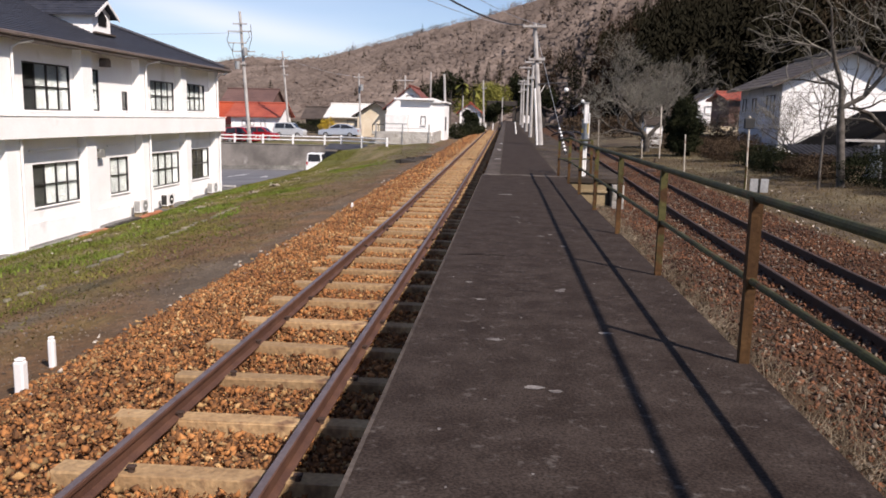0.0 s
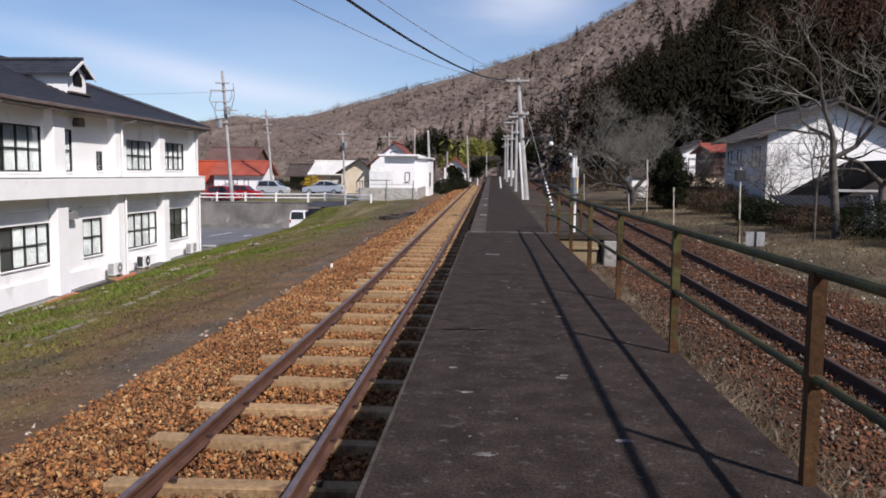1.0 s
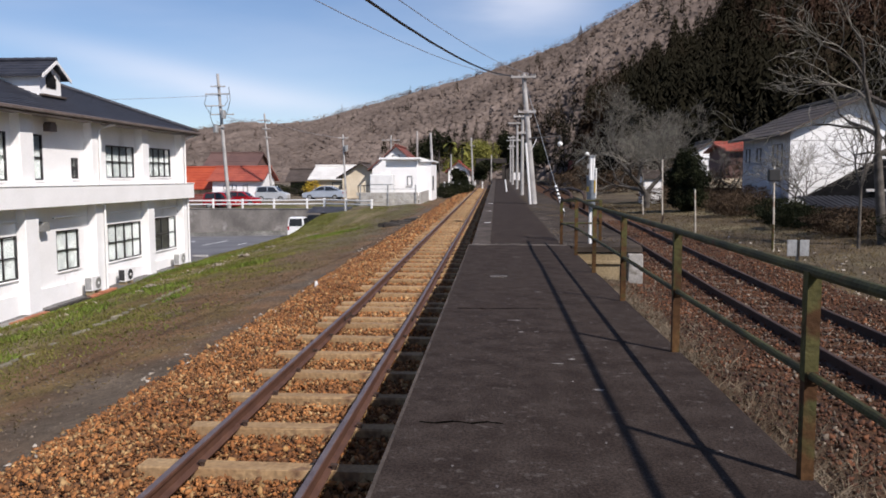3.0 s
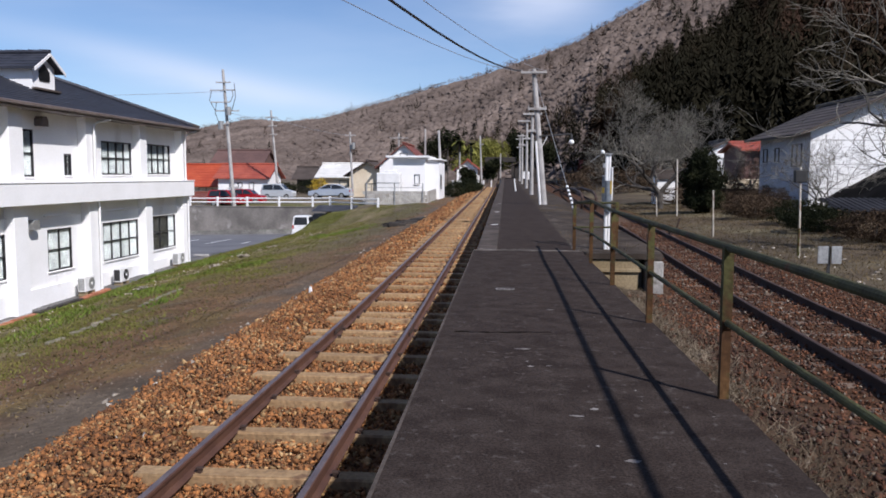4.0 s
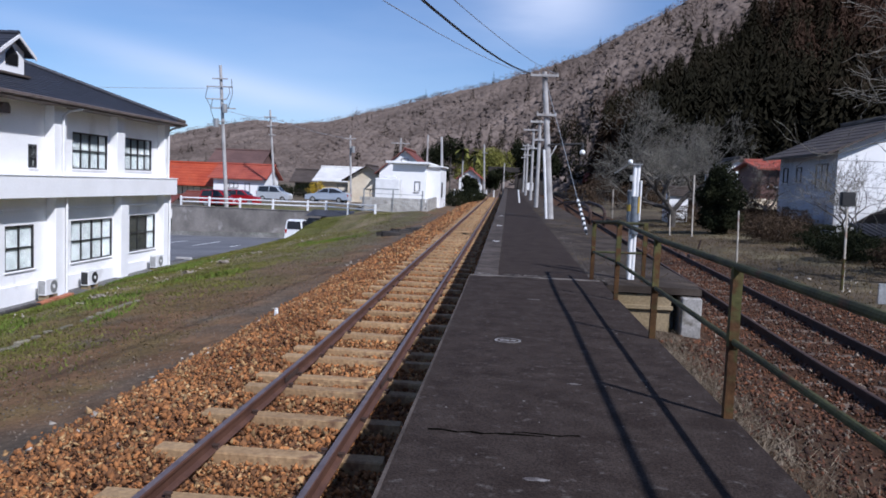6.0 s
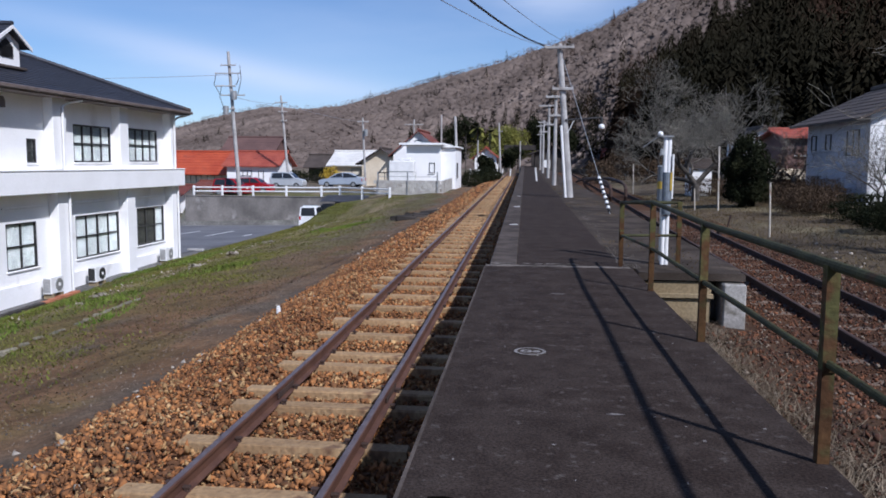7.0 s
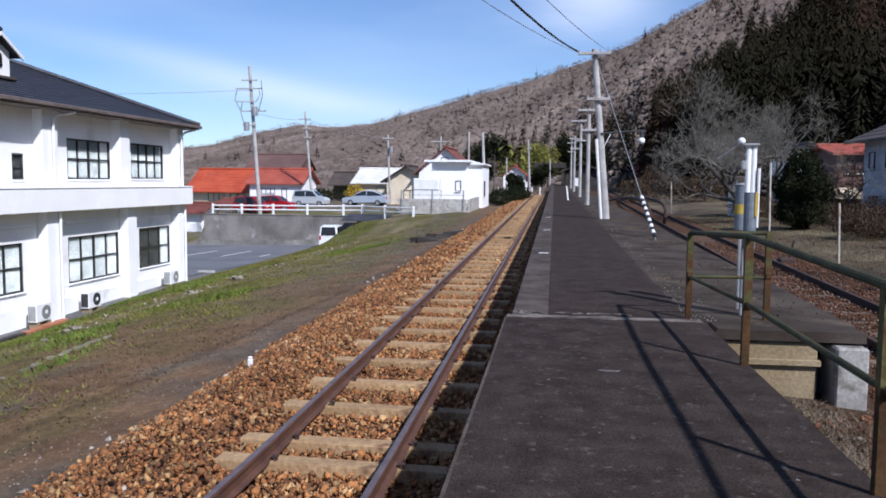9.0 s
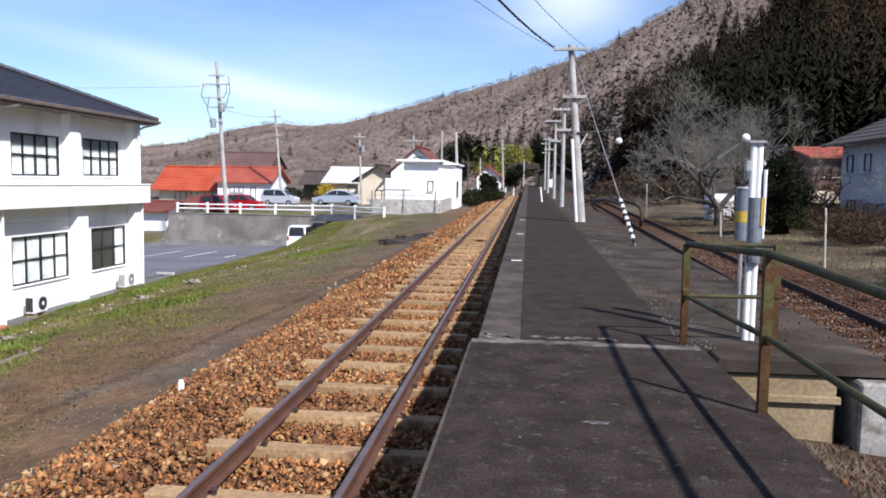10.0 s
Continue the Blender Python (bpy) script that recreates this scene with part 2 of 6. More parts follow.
M_TWIG = material("grey_twigs", (0.120, 0.108, 0.086), (0.215, 0.195, 0.160), 2, 20, 0.9, 0, island=0.3)
M_LEAFDARK = material("dark_leaves", (0.010, 0.013, 0.007), (0.026, 0.028, 0.013), 1, 8, 0.9, 0, island=0.4, spec=0.05)
M_LEAFBROWN = material("brown_hedge_leaves", (0.055, 0.037, 0.024), (0.092, 0.064, 0.041), 1, 8, 0.9, 0, island=0.4, spec=0.05)
M_LEAFGREEN = material("yellow_green_leaves", (0.12, 0.125, 0.030), (0.22, 0.21, 0.055), 0.4, 5, 0.9, 0, island=0.35, spec=0.05)
M_GRASS = material("short_green_grass", (0.082, 0.094, 0.019), (0.168, 0.156, 0.042), 0.5, 5, 0.9, 0, island=0.35, spec=0.05)
M_STRAW = material("dry_straw_grass", (0.100, 0.077, 0.052), (0.230, 0.185, 0.132), 1.6, 8, 0.9, 0, island=0.35, spec=0.05)
# wood colour paled and greyed, with distance haze put into it
M_FOREST = material("hazed_bare_woodland", (0.102, 0.081, 0.070), (0.180, 0.143, 0.123), 0.016, 0.10, 0.95, 0, island=0.10, spec=0.0, lo=0.36, hi=0.64, grain=0.16)
# lighter copy of the wood colour, sunlight painted in against dark self-shadow
M_HILLTWIG = material("sunlit_twigs", (0.125, 0.098, 0.083), (0.175, 0.138, 0.118), 0.016, 0.10, 0.95, 0, island=0.12, spec=0.0, grain=0.1)
M_CEDAR = material("dark_cedar", (0.011, 0.011, 0.0075), (0.025, 0.021, 0.013), 0.02, 0.2, 0.9, 0, island=0.35, spec=0.0, stain=(0.050, 0.030, 0.021), stain_scale=0.022, stain_at=0.52)
M_HILL = material("leaf_litter_hillside", (0.098, 0.074, 0.061), (0.165, 0.125, 0.104), 0.018, 0.09, 0.95, 0.3, dist=1.5, spec=0.0, lo=0.40, hi=0.60)
M_YELLOWBUSH = material("yellow_blossom", (0.42, 0.28, 0.02), (0.52, 0.36, 0.03), 1, 8, 0.8, 0, island=0.25)


def ground_material():
    m = bpy.data.materials.new("ground_soil")
    m.use_nodes = True
    n, l = m.node_tree.nodes, m.node_tree.links
    bsdf = n["Principled BSDF"]
    at = n.new("ShaderNodeVertexColor")
    at.layer_name = "soil"
    tc = n.new("ShaderNodeTexCoord")
    hsv = n.new("ShaderNodeHueSaturation")
    last = None
    for sc, lo, hi in ((1.1, 0.70, 1.28), (9.0, 0.72, 1.28), (45.0, 0.68, 1.32)):
        t = n.new("ShaderNodeTexNoise")
        t.inputs["Scale"].default_value, t.inputs["Detail"].default_value = sc, 5
        l.new(tc.outputs["Object"], t.inputs["Vector"])
        r = n.new("ShaderNodeMapRange")
        r.inputs["From Min"].default_value, r.inputs["From Max"].default_value = 0.3, 0.7
        r.inputs["To Min"].default_value, r.inputs["To Max"].default_value = lo, hi
        l.new(t.outputs["Fac"], r.inputs["Value"])
        if last:
            mu = n.new("ShaderNodeMath")
            mu.operation = "MULTIPLY"
            l.new(last, mu.inputs[0])
            l.new(r.outputs["Result"], mu.inputs[1])
            last = mu.outputs["Value"]
        else:
            last = r.outputs["Result"]
        grain = t
    l.new(at.outputs["Color"], hsv.inputs["Color"])
    l.new(last, hsv.inputs["Value"])
    l.new(hsv.outputs["Color"], bsdf.inputs["Base Color"])
    bsdf.inputs["Roughness"].default_value = 0.95
    bsdf.inputs["Specular IOR Level"].default_value = 0.2
    bp = n.new("ShaderNodeBump")
    bp.inputs["Strength"].default_value, bp.inputs["Distance"].default_value = 0.6, 0.03
    l.new(grain.outputs["Fac"], bp.inputs["Height"])
    l.new(bp.outputs["Normal"], bsdf.inputs["Normal"])
    return m


M_GROUND = ground_material()


# ---- builders ----
def root_of(ob):
    v = Vector((0, 0, 0))
    while ob:
        v += ob.location
        ob = ob.parent
    return v


def thing(name, at=(0, 0, 0), label="", category="", group="", kind=""):
    e = new(name)
    e.location = at
    e.empty_display_size = 0.2
    return tagged(e, label, category, group, kind)


def part(name, bm, mat, parent=None, label="", smooth=False):
    """Links a bmesh, given in world places, as one mesh under a thing or part."""
    if parent:
        bmesh.ops.translate(bm, verts=bm.verts, vec=-root_of(parent))
    me = bpy.data.meshes.new(name)
    bmesh.ops.recalc_face_normals(bm, faces=bm.faces)
    bm.to_mesh(me)
    bm.free()
    me.materials.append(mat)
    if smooth:
        me.polygons.foreach_set("use_smooth", [True] * len(me.polygons))
    ob = new(name, me)
    ob.parent = parent
    if label:
        ob["label"] = label
    return ob


def soup(name, verts, faces, mat, parent=None):
    """One mesh out of arrays of places and of triangles or quads."""
    verts, faces = np.asarray(verts, np.float32), np.asarray(faces, np.int32)
    if parent:
        verts = verts - np.array(root_of(parent), np.float32)
    me = bpy.data.meshes.new(name)
    k = faces.shape[1]
    me.vertices.add(len(verts))
    me.vertices.foreach_set("co", verts.ravel())
    me.loops.add(faces.size)
    me.loops.foreach_set("vertex_index", faces.ravel())
    me.polygons.add(len(faces))
    me.polygons.foreach_set("loop_start", np.arange(0, faces.size, k, dtype=np.int32))
    me.update(calc_edges=True)
    me.materials.append(mat)
    ob = new(name, me)
    ob.parent = parent
    return ob


def box(bm, x0, x1, y0, y1, z0, z1, bevel=0.0):
    g = bmesh.ops.create_cube(bm, size=1.0)
    for v in g["verts"]:
        v.co = ((x0 + x1) / 2 + v.co.x * (x1 - x0), (y0 + y1) / 2 + v.co.y * (y1 - y0), (z0 + z1) / 2 + v.co.z * (z1 - z0))
    if bevel:
        es = list({e for v in g["verts"] for e in v.link_edges})
        bmesh.ops.bevel(bm, geom=es, offset=bevel, segments=1, affect="EDGES")
    return bm


def Box(*a, bevel=0.0):
    return box(bmesh.new(), *a, bevel=bevel)


def tube(bm, p, q, r0, r1=None, n=8, cap=True):
    p, q = Vector(p), Vector(q)
    r1 = r0 if r1 is None else r1
    d = (q - p).normalized()
    u = d.orthogonal().normalized()
    w = d.cross(u)
    rings = []
    for c, r in ((p, r0), (q, r1)):
        rings.append([bm.verts.new(c + r * (math.cos(2 * math.pi * i / n) * u + math.sin(2 * math.pi * i / n) * w)) for i in range(n)])
    for i in range(n):
        bm.faces.new((rings[0][i], rings[0][(i + 1) % n], rings[1][(i + 1) % n], rings[1][i]))
    if cap:
        bm.faces.new(rings[0][::-1])
        bm.faces.new(rings[1])
    return bm


def Tube(*a, **k):
    return tube(bmesh.new(), *a, **k)


def pipe(bm, pts, r, n=6):
    """One bent round bar through the places given."""
    pts = [Vector(p) for p in pts]
    rings, u = [], None
    for i, p in enumerate(pts):
        d = (pts[min(i + 1, len(pts) - 1)] - pts[max(i - 1, 0)]).normalized()
        u = d.orthogonal().normalized() if u is None else (u - d * u.dot(d)).normalized()
        w = d.cross(u)
        rings.append([bm.verts.new(p + r * (math.cos(2 * math.pi * k / n) * u + math.sin(2 * math.pi * k / n) * w)) for k in range(n)])
    for a, b in zip(rings[:-1], rings[1:]):
        for k in range(n):
            bm.faces.new((a[k], a[(k + 1) % n], b[(k + 1) % n], b[k]))
    bm.faces.new(rings[0][::-1])
    bm.faces.new(rings[-1])
    return bm


def prism(bm, outline, a, b, axis="y"):
    """An outline of (u, z) drawn out from a to b along an axis: u is x for axis y, and y for axis x."""
    put = (lambda u, z, s: (u, s, z)) if axis == "y" else (lambda u, z, s: (s, u, z))
    r0 = [bm.verts.new(put(u, z, a)) for u, z in outline]
    r1 = [bm.verts.new(put(u, z, b)) for u, z in outline]
    n = len(outline)
    for i in range(n):
        bm.faces.new((r0[i], r0[(i + 1) % n], r1[(i + 1) % n], r1[i]))
    bm.faces.new(r0[::-1])
    bm.faces.new(r1)
    return bm


def ball(bm, c, r, u=12, v=8, squash=1.0):
    g = bmesh.ops.create_uvsphere(bm, u_segments=u, v_segments=v, radius=r)
    for w in g["verts"]:
        w.co = Vector((w.co.x, w.co.y, w.co.z * squash)) + Vector(c)
    return bm


def rise(y):
    """The whole valley floor climbs gently beyond the fence."""
    return 0.01 * max(0.0, min(y, 170.0) - 18.0)


# ---- the ground ----
def lerp(x, table):
    for (a, u), (b, v) in zip(table[:-1], table[1:]):
        if x <= b:
            return u + (v - u) * (max(x, a) - a) / (b - a)
    return table[-1][1]


def smooth(a, b, x):
    s = max(0.0, min(1.0, (x - a) / (b - a)))
    return s * s * (3 - 2 * s)


LEFT = [(-60, -2.5), (-17.0, -2.35), (-16.3, -2.15), (-15.2, -1.75), (-13, -1.38), (-11, -1.12), (-9, -0.85), (-7, -0.60), (-5.0, -0.42), (-4.1, -0.17), (-3.4, -0.10), (0, -0.10)]
RIGHT = [(0, 0.30), (1.5, 0.42), (2.6, 0.34), (3.1, 0.26), (6.4, 0.26), (7.2, 0.14), (9.0, 0.30), (11, 0.42), (20, 0.55), (60, 2.0), (400, 20)]


def lot_edge(y):
    return lerp(y, [(46.5, -16.9), (60, -16.2), (68, -15.4), (75, -14.0), (76, -13.5)])


def ground_z(x, y):
    r = rise(y)
    if x >= -0.3:
        return lerp(x, RIGHT) + r
    near = lerp(x, LEFT) + r * (1 - smooth(-6, -14, x) * (1 - smooth(60, 76, y)))
    if y > 46.2:
        near = near * (1 - smooth(62, 76, y)) + (max(lerp(x, LEFT), -0.85 - 0.012 * max(0, -8 - x)) + r) * smooth(60, 76, y)
        if y < 75.1:
            lot = -2.25 - 0.018 * (y - 46) - 0.018 * max(0, -17 - x)
            near = lot + (near - lot) * smooth(lot_edge(y) - 1.6, lot_edge(y), x)
        else:
            near += 0.018 * max(0, min(y, 110) - 78) * (1 - smooth(-8.0, -4.8, x))
            near = -2.8 + (near + 2.8) * max(smooth(-30.2, -29.3, x), smooth(95, 99, y))
    elif x < -16.2:
        near = lerp(y, [(20, -2.62), (28, -2.55), (46, -2.15)]) - 0.02
    if x > -16.2:
        near -= 0.42 * smooth(44, 27, y) * smooth(-11.5, -15.5, x)
    near += 0.35 * smooth(60, 69, y) * smooth(-14.0, -10.5, x) * (1 - smooth(78, 90, y)) * (1 - smooth(-8.0, -4.8, x))
    return near + 0.03 * noise.noise(Vector((x * 0.6, y * 0.6, 0))) * (1 if x < -4.8 or x > 6.5 else 0)


def soil(x, y):
    """Which soil lies where: dry gravel by the tracks, bare earth, turf by the building, dry verge on the other side."""
    gravel, earth, turf, dry = np.array((0.106, 0.081, 0.058)), np.array((0.146, 0.083, 0.042)), np.array((0.104, 0.102, 0.028)), np.array((0.090, 0.067, 0.043))
    rusty = np.array((0.17, 0.082, 0.040))
    w = noise.noise(Vector((x * 0.35, y * 0.18, 3))) + 0.5 * noise.noise(Vector((x * 1.3, y * 0.9, 7)))
    if -4.3 < x < 0:
        return rusty + (np.array((0.125, 0.092, 0.064)) - rusty) * max(smooth(40, 66, y), smooth(-3.9, -4.3, x))
    if x <= -4.3:
        if lot_edge(y) - 1.0 > x and 46.4 < y < 75.2 or x < -16.3 and y < 60:
            return np.array((0.15, 0.145, 0.14))
        k = -x + 2.2 * w
        if k < 6.0:
            return gravel + (earth - gravel) * smooth(4.7, 6.0, k)
        mossy = smooth(-0.25, 0.3, noise.noise(Vector((x * 0.5, y * 0.28, 11)))) * 0.5
        earth = earth + (np.array((0.118, 0.096, 0.068)) - earth) * max(smooth(24, 44, y), smooth(0.15, 0.6, noise.noise(Vector((x * 0.8, y * 0.5, 31)))))
        c = earth + (turf - earth) * max(mossy, smooth(7.9, 9.8, k)) * (1 - smooth(75, 90, y))
        trodden = math.exp(-((x + 11.6 + 0.25 * math.sin(y * 0.4)) / 0.38) ** 2) * (1 - smooth(46, 52, y)) * (0.75 + 0.5 * w)
        bare = (smooth(0.0, 0.4, noise.noise(Vector((x * 0.45, y * 0.16, 23)))) * 0.6 + 0.35 * smooth(28, 42, y) * (1 - smooth(12.6, 13.6, -x))) * smooth(7.5, 9.5, -x)
        return c + (np.array((0.215, 0.165, 0.105)) - c) * max(0.0, min(0.85, max(trodden, bare)))
    if x < 2.9:
        return np.array((0.062, 0.036, 0.020))
    if x < 6.9 + 0.6 * w:
        return rusty * 0.4
    return dry + (np.array((0.15, 0.125, 0.075)) - dry) * smooth(-0.1, 0.5, w)


def axis(stops):
    out = []
    for (a, step), (b, _) in zip(stops[:-1], stops[1:]):
        k = max(1, round((b - a) / step))
        out += [a + (b - a) * i / k for i in range(k)]
    return out + [stops[-1][0]]


GX = axis([(-2500, 600), (-700, 150), (-100, 8), (-42, 1.0), (-20, 0.4), (12, 0.9), (24, 6), (90, 90), (700, 600), (2500, 0)])
GY = axis([(-2500, 600), (-700, 150), (-100, 16), (-20, 1.0), (0, 0.5), (80, 1.5), (120, 10), (220, 90), (800, 500), (2500, 0)])
gv = np.array([(x, y, ground_z(x, y)) for y in GY for x in GX])
nx = len(GX)
gf = np.array([(j * nx + i, j * nx + i + 1, (j + 1) * nx + i + 1, (j + 1) * nx + i) for j in range(len(GY) - 1) for i in range(nx - 1)])
ground = tagged(soup("ground", gv, gf, M_GROUND), "earth, gravel and thin turf beside the railway", "ground", kind="structure")
layer = ground.data.color_attributes.new("soil", "FLOAT_COLOR", "POINT")
layer.data.foreach_set("color", np.array([(*soil(x, y), 1.0) for x, y, _ in gv], np.float32).ravel())
ground.data.polygons.foreach_set("use_smooth", [True] * len(ground.data.polygons))

# ---- the platform ----
EDGE_L, EDGE_R, WIDE_R, PZ, SPLIT = -0.645, 1.44, 2.92, 1.03, 19.95


def slab(name, x0, x1, ys, z0, z1, mat, parent, label="", lip=0.0):
    """A long slab that follows the climb of the line."""
    bm = bmesh.new()
    rows = []
    for y in ys:
        r = rise(y)
        out = [(x0, z0 + r), (x1, z0 + r), (x1, z1 + r - lip), (x1 - lip, z1 + r), (x0 + lip, z1 + r), (x0, z1 + r - lip)] if lip else [(x0, z0 + r), (x1, z0 + r), (x1, z1 + r), (x0, z1 + r)]
        rows.append([bm.verts.new((u, y, v)) for u, v in out])
    n = len(rows[0])
    for a, b in zip(rows[:-1], rows[1:]):
        for i in range(n):
            bm.faces.new((a[i], a[(i + 1) % n], b[(i + 1) % n], b[i]))
    bm.faces.new(rows[0][::-1])
    bm.faces.new(rows[-1])
    return part(name, bm, mat, parent, label)


platform = thing("platform", (0.4, 19.0, 0.0), "dark asphalt railway platform with worn concrete edges", "platform", kind="structure")
slab("paving", EDGE_L, EDGE_R, [-14, 18, SPLIT - 0.02], 0.78, PZ, M_ASPHALT, platform, "narrow dark asphalt extension", lip=0.015)
slab("retaining_wall", EDGE_L + 0.16, EDGE_R - 0.06, [-14, 18, SPLIT - 0.02], -0.3, 0.776, M_DARKCON, platform, "shaded concrete side wall")
far_ys = [SPLIT, 30, 45, 60, 80, 110, 140]
slab("edge_coping", -0.59, -0.19, far_ys, 0.70, PZ, M_COPING, platform, "pale worn concrete coping", lip=0.015)
slab("paving", -0.187, 1.27, far_ys, 0.70, PZ - 0.004, M_ASPHALT, platform, "patched dark asphalt strip")
slab("verge", 1.273, WIDE_R, far_ys, 0.70, PZ - 0.012, M_ASPHALT_OLD, platform, "bare gritty old surface with moss")
slab("retaining_wall", EDGE_L + 0.12, WIDE_R - 0.05, far_ys, -0.3, 0.697, M_DARKCON, platform)
M_KERB = material("crumbled_concrete", (0.030, 0.024, 0.020), (0.20, 0.172, 0.15), 4, 45, 0.9, 0.4, dist=0.006, spec=0.2)
# the pale transverse kerb where the old platform begins
slab("kerb", EDGE_L + 0.004, 1.40, [SPLIT - 0.09, SPLIT + 0.05], 0.8, PZ + 0.006, M_KERB, platform, "pale crumbling concrete kerb", lip=0.01)
slab("kerb", 1.46, WIDE_R - 0.05, [SPLIT - 0.42, SPLIT - 0.03], 0.93, PZ + 0.002, M_ASPHALT_OLD, platform, lip=0.02)
part("end_wall", Box(1.47, 2.44, SPLIT - 0.38, SPLIT - 0.03, 0.28, 0.926, bevel=0.012), M_CONCRETE, platform, "cream stained concrete end wall")
M_PILLAR = material("grey_concrete", (0.24, 0.225, 0.205), (0.36, 0.34, 0.31), 2.2, 30, 0.9, 0.25, spec=0.2, stain=(0.15, 0.135, 0.11), stain_scale=3.0, stain_at=0.58)
part("ledge", Box(1.462, 2.46, SPLIT - 0.43, SPLIT - 0.384, 0.70, 0.765, bevel=0.008), M_CONCRETE, platform)
part("pillar", Box(2.56, 2.86, SPLIT - 0.55, SPLIT - 0.05, 0.30, 0.92, bevel=0.02), M_PILLAR, platform, "pale concrete pillar")
slab("worn_arris", EDGE_L - 0.004, EDGE_L + 0.016, [-14, 18, SPLIT - 0.12], PZ - 0.05, PZ + 0.003, M_COPING, platform, "thin pale worn edge")
# joints, cracks and flat marks of the asphalt
M_CRACK = material("open_crack", (0.004, 0.0035, 0.003), (0.008, 0.007, 0.006), 9, 60, 1.0, 0, spec=0.0)
rnd = random.Random(4)
for y, x0, x1 in ((7.84, -0.52, -0.12), (11.9, -0.50, 0.16), (11.94, 0.0, 0.34)):
    bm = bmesh.new()
    px, py = x0, y
    while px < x1:
        qx, qy = px + rnd.uniform(0.04, 0.10), y + rnd.uniform(-0.025, 0.025)
        w = rnd.uniform(0.006, 0.020)
        bm.faces.new([bm.verts.new(p) for p in ((px, py - w, PZ + 0.002), (qx, qy - w, PZ + 0.002), (qx, qy + w, PZ + 0.002), (px, py + w, PZ + 0.002))])
        px, py = qx, qy
    part("crack", bm, M_CRACK, platform)


def blot(name, cx, cy, rx, ry, z, mat, parent, seed):
    g = random.Random(seed)
    bm = bmesh.new()
    ring = [(cx + rx * math.cos(a) * g.uniform(0.6, 1.1), cy + ry * math.sin(a) * g.uniform(0.6, 1.1)) for a in [2 * math.pi * i / 14 for i in range(14)]]
    bm.faces.new([bm.verts.new((x, y, z)) for x, y in ring])
    return part(name, bm, mat, parent)


M_CRUMB = material("crumbled_mortar", (0.07, 0.060, 0.053), (0.25, 0.225, 0.20), 12, 60, 0.9, 0.4, lo=0.42, hi=0.60, spec=0.1)
M_SCUFF = material("pale_scuff", (0.075, 0.062, 0.058), (0.215, 0.195, 0.18), 16, 70, 0.9, 0.3, lo=0.40, hi=0.62)
for i, (x, y, rx, ry) in enumerate(((0.13, 3.70, 0.06, 0.035), (0.24, 3.65, 0.045, 0.03), (-0.10, 4.60, 0.06, 0.04), (0.65, 4.87, 0.06, 0.03), (0.45, 6.24, 0.04, 0.03), (-0.22, 5.74, 0.05, 0.03), (0.16, 10.59, 0.03, 0.025), (0.30, 10.62, 0.03, 0.02), (0.42, 6.17, 0.06, 0.04), (-0.34, 6.4, 0.04, 0.03),
                                    (0.40, 9.35, 0.05, 0.02), (0.52, 9.5, 0.03, 0.03), (0.1, 11.2, 0.09, 0.03), (0.3, 17.6, 0.1, 0.04), (0.62, 8.6, 0.05, 0.03), (0.45, 13.2, 0.06, 0.02))):
    blot("scuff", x, y, rx, ry, PZ + 0.003, M_SCUFF, platform, i)
for i in range(34):
    blot("crumbled_patch", rnd.uniform(-0.55, 0.72), SPLIT + rnd.uniform(-0.06, 0.30), rnd.uniform(0.03, 0.12), rnd.uniform(0.02, 0.06), PZ + 0.0245, M_CRUMB, platform, 200 + i)
for i in range(90):
    blot("pebble_mark", rnd.uniform(-0.5, 1.38), rnd.uniform(1.0, 19), rnd.uniform(0.004, 0.013), rnd.uniform(0.005, 0.018), PZ + 0.003, M_SCUFF, platform, 50 + i)
# painted number in a ring, its unread figure reduced to a loop and dab
cover = thing("number_marker", (-0.04, 14.73, PZ), "small round number marker in worn pale paint on the asphalt", "manhole cover")
CX, CY = -0.035, 14.73


def ring(r0, r1, z, n=30, dx=0.0):
    bm = bmesh.new()
    a = [bm.verts.new((CX + dx + r0 * math.cos(2 * math.pi * i / n), CY + r0 * math.sin(2 * math.pi * i / n), z)) for i in range(n)]
    b = [bm.verts.new((CX + dx + r1 * math.cos(2 * math.pi * i / n), CY + r1 * math.sin(2 * math.pi * i / n), z)) for i in range(n)]
    for i in range(n):
        bm.faces.new((a[i], a[(i + 1) % n], b[(i + 1) % n], b[i]))
    return bm


M_DISC = material("worn_pale_paint", (0.11, 0.102, 0.096), (0.27, 0.255, 0.245), 20, 70, 0.85, 0.2)
part("plate", Tube((CX, CY, PZ - 0.01), (CX, CY, PZ + 0.004), 0.128, 0.126, n=30), M_ASPHALT_OLD, cover)
part("outer_ring", ring(0.100, 0.124, PZ + 0.0065), M_DISC, cover, "pale worn ring")
part("inner_loop", ring(0.020, 0.048, PZ + 0.0065, 24, -0.030), M_DISC, cover, "pale worn loop")
part("dab", ring(0.004, 0.030, PZ + 0.0065, 14, 0.050), M_DISC, cover, "pale worn dab")
# white platform edge ticks far along the coping
for y in (26.9, 33.5, 40.2):
    tick = Box(-0.42, -0.24, y, y + 0.10, PZ + rise(y) - 0.01, PZ + rise(y) + 0.005)
    part("edge_mark", tick, M_WHITEPAINT, platform, "white painted tick")


